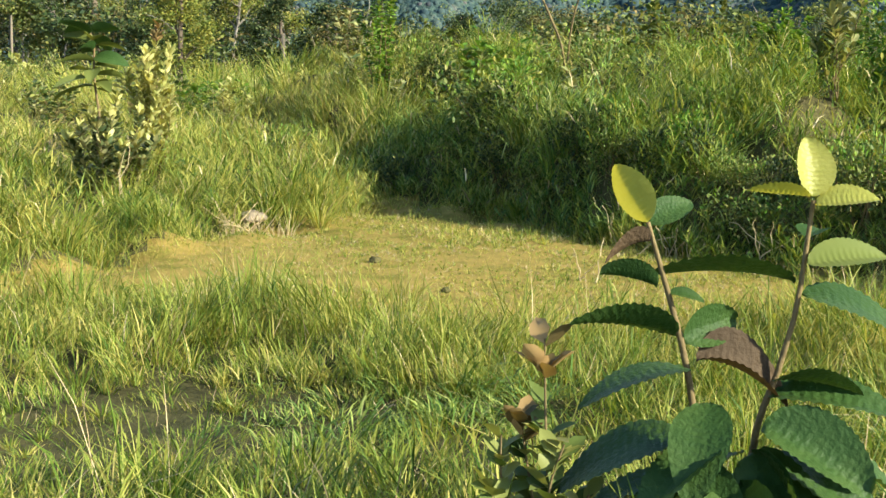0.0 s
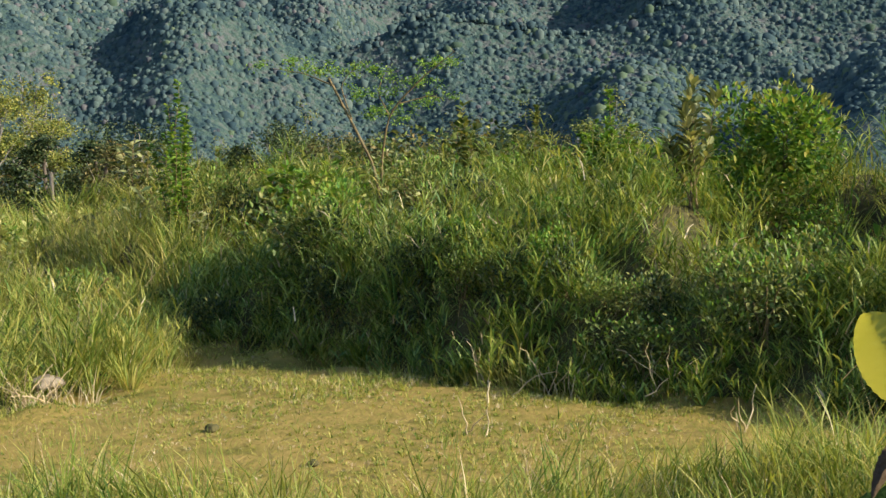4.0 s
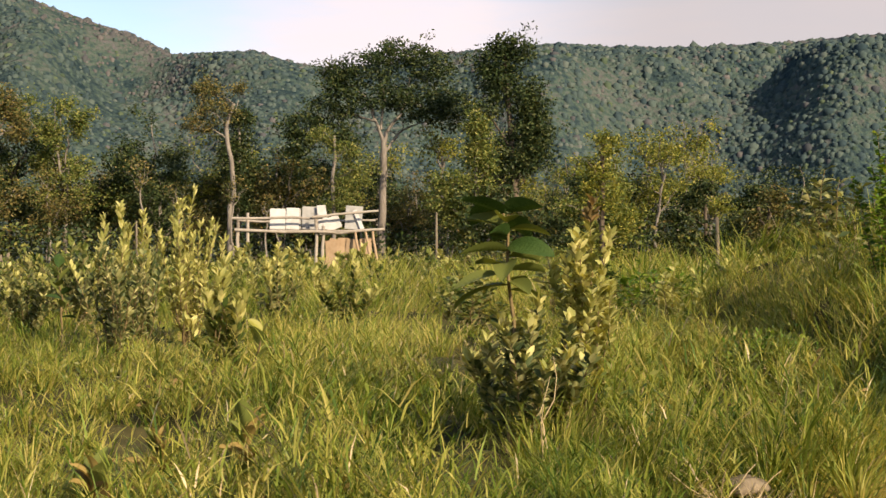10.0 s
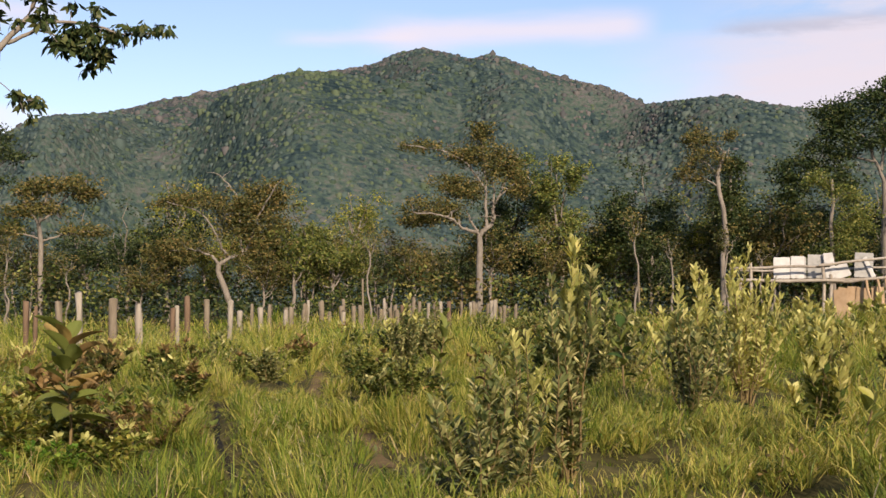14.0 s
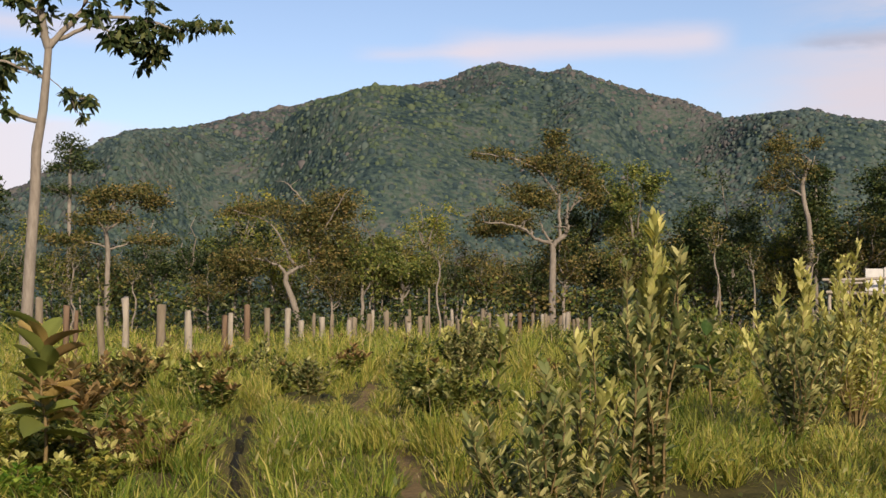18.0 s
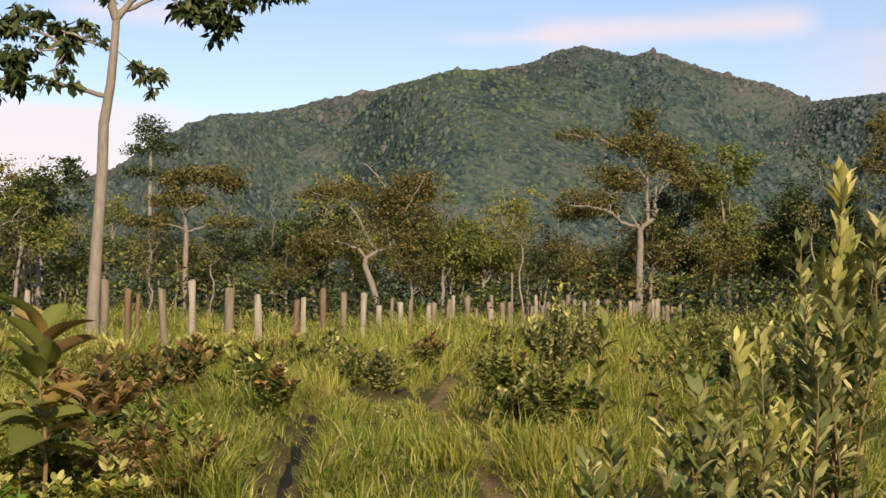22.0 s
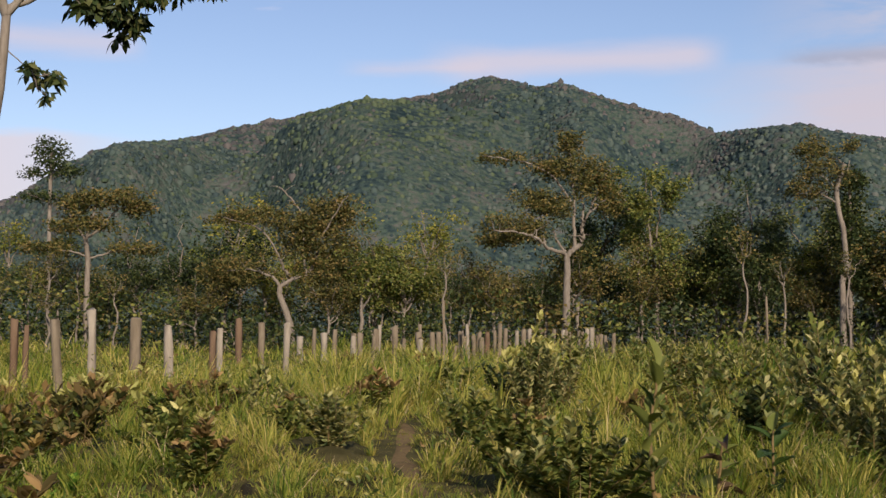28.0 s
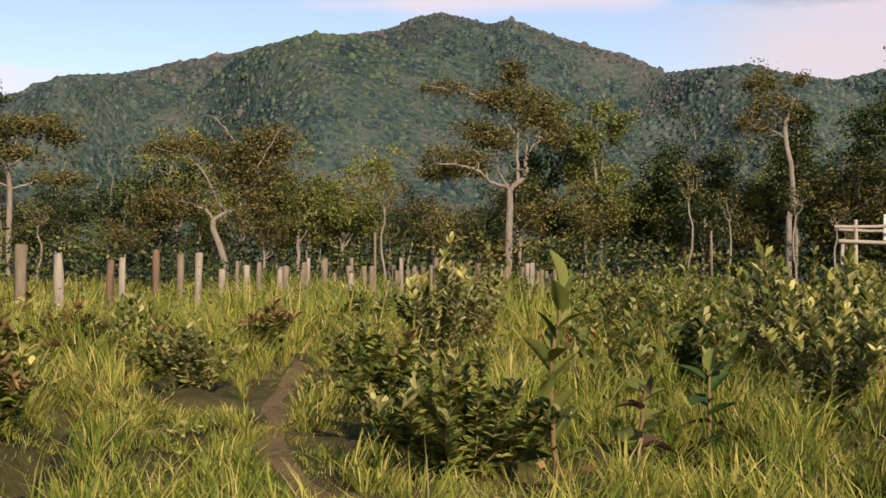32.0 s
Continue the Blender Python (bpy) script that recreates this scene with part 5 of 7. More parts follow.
make_shrub("shrub", "olive shrub with upright pale leaves", (5.35, 16.0), 1.42, 0.42, 10, 0.120, 0.33, LEAF_OLIVE, 307, 54, 0.15, 0.25, up=1.2)
make_shrub("shrub", "round dark olive shrub", (9.4, 23.0), 1.5, 0.7, 14, 0.120, 0.34, LEAF_OLIVE, 308, 54, 0.1, 0.2, up=1.0)
make_shrub("shrub", "olive shrub with yellow shoots beside the shelter track", (8.6, 24.5), 1.6, 0.6, 12, 0.120, 0.34, LEAF_SAGE, 309, 54, 0.1, 0.25, up=1.0)
make_shrub("shrub", "dense yellowing shrub at the grass edge", (7.45, 12.3), 1.85, 0.45, 16, 0.10, 0.36, LEAF_YELLOW, 310, 70, 0.2, 0.12, LEAF_BROWN, up=1.0, tipped=3)
make_shrub("shrub", "leafy green shrub below the broad-leaved sapling", (6.45, 11.5), 1.2, 0.62, 22, 0.10, 0.36, LEAF_SAGE, 311, 60, 0.25, 0.06, up=0.9)
make_shrub("shrub", "wide dark green shrub along the trail", (1.35, 22.3), 0.95, 0.85, 22, 0.085, 0.4, LEAF_OLIVE, 312, 84, 0.1, 0.1, LEAF_SAGE, up=0.7)
make_shrub("shrub", "wide olive shrub with a few browned leaves along the trail", (0.95, 23.9), 0.9, 0.75, 20, 0.085, 0.4, LEAF_OLIVE, 313, 84, 0.1, 0.06, LEAF_BROWN, up=0.6, tipped=6)
make_shrub("shrub", "upright leafy shrub with grey-green leaves", (1.55, 29.4), 1.75, 0.75, 18, 0.10, 0.36, LEAF_SAGE, 314, 74, 0.1, 0.06, up=1.0)
make_shrub("shrub", "dense leathery shrub with pale leaf tips", (4.3, 23.9), 1.35, 0.6, 16, 0.09, 0.36, LEAF_SAGE, 315, 84, 0.1, 0.07, up=1.0)
make_shrub("shrub", "low dark shrub in the grass", (-2.0, 23.4), 0.62, 0.5, 12, 0.09, 0.4, LEAF_OLIVE, 316, 54, 0.1, 0.15, LEAF_BROWN, up=0.5)
make_shrub("shrub", "low shrub with brown-edged leaves", (-0.9, 32.8), 0.8, 0.7, 14, 0.144, 0.37, LEAF_OLIVE, 317, 35, 0.1, 0.15, LEAF_BROWN, up=0.5)
make_shrub("shrub", "low rusty shrub before the fence posts", (-6.1, 38.0), 0.85, 1.0, 16, 0.176, 0.37, LEAF_BROWN, 318, 37, 0.1, 0.1, LEAF_YELLOW, up=0.5)
make_shrub("shrub", "low rusty shrub in the grass", (-5.0, 31.0), 0.8, 0.9, 16, 0.160, 0.37, LEAF_BROWN, 319, 37, 0.1, 0.1, LEAF_YELLOW, up=0.5)
make_shrub("shrub", "low shrub with brown and green leaves", (-3.2, 20.4), 0.95, 0.75, 15, 0.160, 0.34, LEAF_OLIVE, 320, 40, 0.1, 0.3, LEAF_BROWN, up=0.5)
make_shrub("shrub", "fern-like low shrub in long grass", (-2.2, 18.2), 0.72, 0.8, 18, 0.104, 0.30, LEAF_LIT, 321, 45, 0.1, 0.2, LEAF_OLIVE, up=0.5)

make_shrub("shrub", "yellowish shrub before the rail pen", (18.2, 52.0), 1.9, 1.0, 14, 0.26, 0.42, LEAF_SAGE, 341, 34, 0.1, 0.3, up=0.9)
make_shrub("shrub", "olive shrub before the rail pen", (20.6, 51.0), 1.7, 1.1, 14, 0.26, 0.42, LEAF_OLIVE, 342, 34, 0.1, 0.2, up=0.9)
make_shrub("shrub", "rusty shrub before the rail pen", (16.2, 53.0), 1.7, 1.0, 14, 0.26, 0.42, LEAF_RUST, 343, 34, 0.1, 0.2, up=0.9)
make_shrub("shrub", "low dark shrub beside the rail pen", (24.6, 52.0), 1.5, 1.3, 14, 0.26, 0.42, LEAF_OLIVE, 344, 34, 0.1, 0.2, up=0.7)
make_shrub("shrub", "sage shrub on the way to the rail pen", (12.4, 36.0), 1.6, 0.9, 14, 0.22, 0.42, LEAF_SAGE, 345, 34, 0.1, 0.3, up=0.9)

for _label, _x, _y, _h, _w, _leaf, _mat, _tip, _seed in (
    ("low brown-green shrub among tall grass", -4.1, 24.9, 0.85, 0.75, 0.14, LEAF_RUST, LEAF_BROWN, 351), ("low olive shrub with a yellowed leaf tip", -2.6, 25.1, 0.7, 0.6, 0.14, LEAF_OLIVE, LEAF_YELLOW, 352),
    ("pale-tipped low shrub in the grass", -1.1, 26.6, 0.7, 0.6, 0.12, LEAF_SAGE, LEAF_YELLOW, 353), ("leafy olive shrub at the trail's edge", 0.55, 26.9, 0.85, 0.7, 0.13, LEAF_OLIVE, LEAF_SAGE, 354),
    ("rust-coloured spreading shrub in the grass", -6.8, 40.0, 1.1, 1.3, 0.18, LEAF_RUST, LEAF_BROWN, 355), ("large dark-leaved shrub in tall grass", 4.2, 27.6, 1.0, 0.8, 0.17, LEAF_DARK, LEAF_SAGE, 356),
    ("grey-green rounded shrub in tall grass", 5.5, 27.8, 1.7, 0.85, 0.13, LEAF_SAGE, LEAF_OLIVE, 357), ("wide olive shrub in tall grass", 4.3, 31.6, 1.25, 1.2, 0.14, LEAF_OLIVE, LEAF_SAGE, 358),
    ("wide rusty shrub in tall grass", 4.7, 33.8, 1.3, 1.2, 0.15, LEAF_RUST, LEAF_OLIVE, 359), ("wide sage shrub in tall grass", 7.6, 37.0, 1.5, 1.3, 0.16, LEAF_SAGE, LEAF_OLIVE, 360),
) + (
    ("dark green shrub thicket in the meadow", 6.3, 32.0, 1.3, 1.2, 0.15, LEAF_DARK, LEAF_OLIVE, 361), ("olive shrub thicket in the meadow", 9.5, 36.0, 1.4, 1.3, 0.16, LEAF_OLIVE, LEAF_OLIVE, 362),
    ("brown-leaved low shrub over ferny weeds", -3.7, 22.0, 0.8, 0.7, 0.14, LEAF_BROWN, LEAF_TAN, 363), ("dark olive low shrub over ferny weeds", -4.2, 24.4, 0.8, 0.8, 0.14, LEAF_OLIVE, LEAF_BROWN, 364),
    ("yellow-green ferny shrub in the grass", -2.9, 18.5, 0.6, 0.7, 0.11, LEAF_LIT, LEAF_YELLOW, 365), ("yellow-green ferny weed in the grass", -3.9, 19.5, 0.65, 0.8, 0.11, LEAF_LIT, LEAF_YELLOW, 366), ("spreading yellow-green ferny weed in the grass", -3.6, 20.4, 0.6, 0.75, 0.10, LEAF_LIT, LEAF_YELLOW, 375), ("yellow-green ferny weed beside the rut", -2.7, 21.6, 0.5, 0.65, 0.10, LEAF_LIT, LEAF_FRESH, 376), ("low yellow-green ferny weed in the grass", -2.1, 20.0, 0.5, 0.6, 0.10, LEAF_LIT, LEAF_YELLOW, 377), ("light green ferny weed in the grass", -4.6, 21.6, 0.6, 0.8, 0.10, LEAF_FRESH, LEAF_LIT, 378),
    ("low olive shrub by the wet rut", -1.9, 29.0, 0.7, 0.6, 0.13, LEAF_OLIVE, LEAF_BROWN, 367), ("low olive shrub beyond the rut", -3.0, 26.6, 0.7, 0.65, 0.13, LEAF_OLIVE, LEAF_BROWN, 368),
    ("spiky rust shrub before the fence posts", -3.2, 30.4, 0.75, 0.8, 0.15, LEAF_RUST, LEAF_BROWN, 369), ("olive shrub by the far trail", 0.3, 36.0, 0.95, 0.8, 0.15, LEAF_OLIVE, LEAF_SAGE, 370),
    ("sage shrub rising before the posts", 2.2, 32.0, 1.6, 0.7, 0.14, LEAF_SAGE, LEAF_OLIVE, 371), ("dark shrub rising before the posts", 1.6, 33.6, 1.2, 0.8, 0.15, LEAF_DARK, LEAF_OLIVE, 372),
    ("brown-green leafy shrub under the broad-leaved plant", -1.7, 17.5, 0.8, 0.9, 0.12, LEAF_BROWN, LEAF_OLIVE, 373), ("yellow-green ferny weed before the broad-leaved plant", -1.7, 16.3, 0.5, 0.6, 0.10, LEAF_LIT, LEAF_YELLOW, 379), ("light green ferny weed before the broad-leaved plant", -2.3, 16.1, 0.45, 0.6, 0.10, LEAF_FRESH, LEAF_YELLOW, 380), ("olive leafy shrub under the broad-leaved plant", -2.9, 17.2, 0.7, 0.6, 0.12, LEAF_LIT, LEAF_YELLOW, 374),
):
    make_shrub("shrub", _label, (_x, _y), _h, _w, 16, _leaf * 0.72, 0.4, _mat, _seed, 50, 0.05, 0.14, _tip, up=0.7, tipped=7)

# scattered low bushes of the meadow
meadow_kinds = [
    make_shrub("shrub", "low olive meadow shrub", (3.2, 26.4), 0.95, 0.7, 12, 0.13, 0.42, LEAF_OLIVE, 331, 34, 0.1, 0.05, LEAF_SAGE, group="meadow shrubs", plain=True),
    make_shrub("shrub", "low sage meadow shrub with pale tips", (5.6, 27.0), 1.15, 0.7, 12, 0.13, 0.42, LEAF_SAGE, 332, 36, 0.1, 0.1, LEAF_OLIVE, group="meadow shrubs", plain=True),
    make_shrub("shrub", "low green-brown meadow shrub", (-4.1, 27.0), 0.8, 0.8, 12, 0.17, 0.42, LEAF_RUST, 333, 26, 0.1, 0.1, LEAF_BROWN, group="meadow shrubs", plain=True),
    make_shrub("shrub", "low rust-leaved meadow shrub", (-7.5, 33.0), 0.8, 0.8, 12, 0.2, 0.42, LEAF_BROWN, 334, 24, 0.1, 0.1, LEAF_YELLOW, group="meadow shrubs", plain=True),
]
_r = np.random.default_rng(61)
for _k in range(96):
    _a, _d = radians(_r.uniform(-24, 27)), _r.uniform(27, 60)
    _x, _y = _d * math.sin(_a), _d * math.cos(_a)
    if abs(_x + 0.6) < 0.9 and _y < 40:
        continue
    _i = int(_r.integers(0, 4)) if _x < 4 else int(_r.integers(0, 2))
    _s = _r.uniform(0.7, 1.25) * (1.25 if _x > 5 else 0.9)
    copy_thing(meadow_kinds[_i], Matrix.LocRotScale((_x, _y, float(ground_z(np.float64(_x), np.float64(_y))) - 0.03), Euler((0, 0, _r.uniform(0, 6.28))), None) @ Matrix.Diagonal((_s, _s, _s, 1)))


def pleated_leaf(length, width, mat, name="leaf", bend=0.3, cup=0.12, teeth=14, ribs=13, seed=0):
    """A broad toothed leaf with pressed-in side veins; its stalk end at the origin, pointing along +x, its face up."""
    r = np.random.default_rng(seed)
    nl, nw = 53, 7
    u = np.linspace(0, 1, nl)[:, None]
    v = np.linspace(-1, 1, nw)[None]
    outline = (np.sin(np.pi * np.clip(u, 0, 1) ** 0.8) ** 0.62) * (1 + 0.009 * np.sign(np.sin(u * np.pi * teeth * 2)) * (u > 0.08))
    outline[0], outline[-1] = 0.02, 0.03
    x = u * length - np.abs(v) * 0.10 * length * 0 + 0 * v
    y = v * outline * width / 2
    vein = np.cos((u * ribs - np.abs(v) * 1.6) * 2 * np.pi)
    z = 0.0034 * vein * (np.abs(v) > 0.05) * (width / 0.2) + cup * np.abs(v) ** 1.3 * width * outline - bend * length * u ** 2 + 0.01 * r.normal(0, 1) * v
    verts = np.stack([x + 0.04 * length * np.abs(v) * outline, y, z], -1).reshape(-1, 3)
    i, j = np.meshgrid(np.arange(nl - 1), np.arange(nw - 1), indexing="ij")
    f = np.stack([i * nw + j, (i + 1) * nw + j, (i + 1) * nw + j + 1, i * nw + j + 1], -1).reshape(-1, 4)
    return mesh_np(name, verts, f, [mat], smooth=True)


LEAF_MESHES = {
    "green": [pleated_leaf(0.30, 0.17, BIG_GREEN, bend=b, cup=c, seed=s) for b, c, s in ((0.25, 0.15, 1), (0.45, 0.05, 2), (0.1, 0.3, 3))],
    "lime": [pleated_leaf(0.20, 0.135, BIG_LIME, bend=b, cup=c, seed=s) for b, c, s in ((0.05, 0.12, 4), (0.15, 0.2, 5))],
    "dry": [pleated_leaf(0.24, 0.13, WITHERED, bend=0.6, cup=0.5, seed=6)],
    "tan": [pleated_leaf(0.26, 0.09, LEAF_TAN, bend=0.35, cup=0.3, seed=8)],
    "bronze": [pleated_leaf(0.32, 0.15, LEAF_TAN, bend=b, cup=c, seed=s) for b, c, s in ((0.15, 0.2, 28), (0.35, 0.15, 29))],
    "olive": [pleated_leaf(0.30, 0.16, LEAF_OLIVE, bend=b, cup=c, seed=s) for b, c, s in ((0.2, 0.2, 7), (0.4, 0.1, 17), (0.1, 0.3, 18))],
    "russet": [pleated_leaf(0.30, 0.15, LEAF_BROWN, bend=b, cup=c, seed=s) for b, c, s in ((0.3, 0.25, 9), (0.5, 0.1, 19))],
}


def set_leaf(parent, kind, k, at, yaw, pitch, size, roll=0.0, label=""):
    """One leaf as a part; yaw to the left of +x, pitch up, in degrees."""
    ob = part("leaf", LEAF_MESHES[kind][k % len(LEAF_MESHES[kind])], parent, label)
    ob.matrix_basis = Matrix.LocRotScale(Vector(at), (Matrix.Rotation(radians(yaw), 3, "Z") @ Matrix.Rotation(radians(-pitch), 3, "Y") @ Matrix.Rotation(radians(roll), 3, "X")).to_euler(), Vector((size,) * 3))
    return ob


def near_plant():
    """The two-stemmed plant with big pleated leaves beside the path's start."""
    ox, oy = 2.667, 1.733
    z0 = float(ground_z(np.float64(ox), np.float64(oy)))
    plant = thing("broad_leaf_plant", "two-stemmed plant with big pleated leaves and lime-yellow young tops", "plant", at=(ox, oy, z0 - 0.02))
    side = Vector((0.70, -0.714, 0))      # along the picture's right
    back = Vector((0.714, 0.70, 0))

    def spot(s, z, d=0.0):
        return side * s + back * d + Vector((0, 0, z - z0))

    r = np.random.default_rng(8)
    stems = (
        [(0.03, 0.02), (0.02, 0.35), (-0.02, 0.72), (-0.06, 0.88), (-0.11, 1.03), (-0.165, 1.19)],
        [(0.09, 0.02), (0.12, 0.35), (0.15, 0.68), (0.19, 0.80), (0.23, 0.98), (0.25, 1.26)],
    )
    for pts in stems:
        p = np.array([spot(s, z) for s, z in pts])
        t = np.linspace(0, len(p) - 1, 14)
        p = np.stack([np.interp(t, np.arange(len(p)), p[:, c]) for c in range(3)], -1)
        part("stem", Soup().add(*tube(p, np.linspace(0.012, 0.006, 14), 8)).mesh("stem", STEM, smooth=True), plant)
    ang = math.degrees(math.atan2(side.y, side.x))   # yaw of the picture's right
    # kind, mesh, along, height, depth, turn from the right, pitch, size, roll
    for kind, k, s, z, d, yaw, pitch, size, roll in (
        ("lime", 0, -0.165, 1.19, 0.0, 165, 58, 0.85, 70), ("lime", 1, 0.25, 1.27, 0.0, 100, 78, 0.78, 8), ("lime", 1, 0.25, 1.25, -0.02, -10, 14, 0.8, 30), ("lime", 0, 0.24, 1.27, 0.0, 182, 6, 0.85, 25),
        ("green", 0, 0.25, 1.16, 0.04, 60, 15, 0.5, 0), ("green", 0, 0.22, 1.05, 0.0, 170, 12, 1.25, 10), ("green", 1, 0.24, 1.02, 0.0, -5, 0, 1.0, 15), ("olive", 0, 0.24, 1.1, -0.03, 5, 15, 0.7, 30),
        ("green", 2, -0.13, 1.03, 0.0, 170, 14, 0.5, 30), ("green", 0, -0.10, 1.01, 0.0, -10, 0, 0.3, 20), ("dry", 0, -0.15, 1.14, 0.0, 185, 5, 0.5, 20), ("green", 0, -0.16, 1.18, 0.05, 20, 30, 0.5, 40),
    ) + (
        ("green", 2, -0.06, 0.89, 0.0, 25, 16, 0.62, 60), ("green", 0, -0.07, 0.90, 0.0, 185, 18, 0.95, 30), ("green", 1, -0.04, 0.82, -0.05, 190, 5, 0.95, 0),
        ("dry", 0, -0.02, 0.84, 0.0, -8, 2, 1.0, 20), ("green", 1, 0.17, 0.8, -0.05, 20, 12, 0.75, -30), ("green", 1, 0.0, 0.75, -0.1, 250, -20, 0.9, 0), ("green", 0, 0.17, 0.75, 0.0, -15, 8, 1.1, 10),
    ) + (
        ("green", 1, 0.1, 0.62, -0.08, 200, -10, 1.1, 20), ("green", 0, 0.0, 0.6, -0.1, 265, -45, 1.05, 0), ("green", 2, 0.12, 0.62, -0.08, 285, -50, 0.9, 30), ("green", 1, 0.16, 0.6, -0.02, -25, -12, 1.25, 0),
        ("green", 2, 0.14, 0.62, -0.06, 300, -35, 1.0, -40), ("green", 0, 0.05, 0.5, 0.0, 180, 0, 1.15, 0), ("green", 1, 0.02, 0.42, -0.05, 210, 5, 1.1, 0), ("green", 0, 0.1, 0.4, 0.0, -40, 5, 1.2, 0),
        ("green", 1, 0.1, 0.45, 0.1, 80, 10, 1.1, 0), ("green", 0, 0.0, 0.35, 0.1, 130, 5, 1.1, 0), ("olive", 0, 0.18, 0.5, 0.05, 10, -10, 1.2, 0), ("green", 2, 0.06, 0.3, -0.1, 240, 0, 1.1, 0), ("green", 0, 0.1, 0.28, -0.1, 320, 0, 1.1, 0),
    ) + (
        ("green", 0, 0.05, 0.66, -0.12, 215, -15, 1.1, 10), ("green", 2, 0.14, 0.7, -0.1, 330, -20, 1.0, 20), ("green", 1, -0.05, 0.66, -0.08, 175, -8, 1.15, -15), ("green", 0, 0.2, 0.66, -0.05, 5, -14, 1.2, 10), ("green", 2, 0.08, 0.55, -0.14, 255, -30, 1.15, 0),
        ("green", 1, 0.16, 0.52, -0.12, 290, -25, 1.1, 25), ("green", 0, -0.03, 0.5, -0.1, 200, -20, 1.2, 0), ("green", 2, 0.2, 0.5, -0.1, 345, -18, 1.25, 0), ("olive", 0, 0.0, 0.44, -0.14, 235, -15, 1.1, 0), ("green", 1, 0.12, 0.4, -0.15, 275, -10, 1.2, 10), ("green", 0, 0.22, 0.42, -0.08, 320, -5, 1.3, 0),
    ):
        set_leaf(plant, kind, k, spot(s, z, d), ang + yaw, pitch, size, roll)


near_plant()
make_shrub("shrub", "small-leaved olive shoot beside the pleated-leaved plant", (2.36, 2.03), 0.9, 0.16, 6, 0.075, 0.5, LEAF_OLIVE, 322, 22, 0.3, 0.15, LEAF_BROWN, up=0.7, tipped=2)


def rosette_plant(label, at, H, leaves, kinds, seed, size=1.0, low=0.2, pitch=(10, 60), stems=1):
    """Big leaves set round an upright stem, steeper towards the top."""
    r = np.random.default_rng(seed)
    z0 = float(ground_z(np.float64(at[0]), np.float64(at[1])))
    plant = thing("broad_leaf_plant", label, "plant", at=(at[0], at[1], z0 - 0.02))
    lean = r.normal(0, 0.08, 2)
    p = bent((0, 0, 0), (lean[0], lean[1], H * 0.86), 9, 0.05, r)
    part("stem", Soup().add(*tube(p, np.linspace(0.02, 0.009, 9), 8)).mesh("stem", STEM, smooth=True), plant)
    for k in range(leaves):
        f = low + (1 - low) * k / (leaves - 1)
        q = [float(np.interp(f * 8, np.arange(9), p[:, c])) for c in range(3)]
        set_leaf(plant, kinds[int(r.integers(0, len(kinds)))], k, q, k * 137.5 + r.normal(0, 12), pitch[0] + (pitch[1] - pitch[0]) * f + r.normal(0, 8), size * r.uniform(0.75, 1.2) * (1.15 - 0.25 * f), r.normal(0, 20))
    return plant


rosette_plant("broad-leaved plant with brownish lower and olive upper leaves", (-2.3, 17.0), 1.6, 26, ("olive", "bronze", "bronze", "olive", "russet"), 401, 1.4, 0.36, (-18, 58))
rosette_plant("smaller broad-leaved plant with pale upright top leaves", (-4.4, 20.0), 1.3, 12, ("olive", "bronze", "lime"), 411, 1.1, 0.5, (-15, 60))
rosette_plant("upright plant with long yellow-green leaves in the grass", (1.86, 21.8), 1.42, 18, ("olive", "olive", "green"), 402, 0.8, 0.1, (15, 72))
rosette_plant("low plant with dark green broad leaves", (3.1, 23.0), 0.85, 12, ("green", "green", "olive"), 403, 0.9, 0.2, (-10, 50))
rosette_plant("low plant with a browned broad leaf", (2.5, 22.4), 0.7, 8, ("dry", "olive", "olive"), 404, 0.8, 0.3, (0, 40))
rosette_plant("tall sapling with huge drooping dark leaves", (6.3, 11.5), 2.15, 20, ("green", "olive", "olive"), 405, 1.3, 0.62, (-52, 18))
rosette_plant("broad-leaved plant with pale top leaves", (5.4, 15.3), 1.0, 10, ("lime", "olive"), 406, 0.9, 0.3, (10, 65))
rosette_plant("low brown-leaved plant in the grass", (3.84, 10.0), 0.56, 22, ("tan", "tan", "olive"), 407, 0.66, 0.3, (10, 70))
rosette_plant("low brown-leaved plant in the grass", (3.5, 10.4), 0.52, 22, ("tan", "tan", "olive"), 408, 0.66, 0.3, (10, 70))
rosette_plant("low orange-leaved plant in the grass", (4.3, 9.6), 0.52, 20, ("tan", "tan", "olive"), 409, 0.66, 0.3, (10, 70))
rosette_plant("spreading orange-brown plant in the grass", (3.1, 9.9), 0.5, 22, ("tan", "russet", "olive"), 410, 0.66, 0.3, (10, 70))
rosette_plant("tall spindly plant beside leathery shrubs", (4.7, 22.6), 1.5, 12, ("olive", "green"), 412, 0.9, 0.4, (0, 60))

# ---- growth on the bank ----
make_shrub("shrub", "slim fresh-green creeper-clad sapling on the bank", (11.7, 13.2), 2.25, 0.42, 12, 0.075, 0.5, LEAF_FRESH, 501, 85, 0.1, 0.0, up=0.5, droop=0.2)
make_shrub("shrub", "fresh-green leafy sapling on the bank", (16.2, 10.6), 2.2, 0.42, 10, 0.085, 0.5, LEAF_OLIVE, 502, 90, 0.3, 0.0, up=0.7)
make_shrub("shrub", "light green bush on the bank", (14.6, 8.6), 1.7, 0.42, 14, 0.08, 0.48, LEAF_FRESH, 503, 90, 0.1, 0.0, up=0.5)
make_shrub("shrub", "yellow-green bush on the bank", (13.9, 8.6), 1.1, 0.5, 12, 0.08, 0.48, LEAF_LIT, 504, 60, 0.1, 0.0, up=0.5)
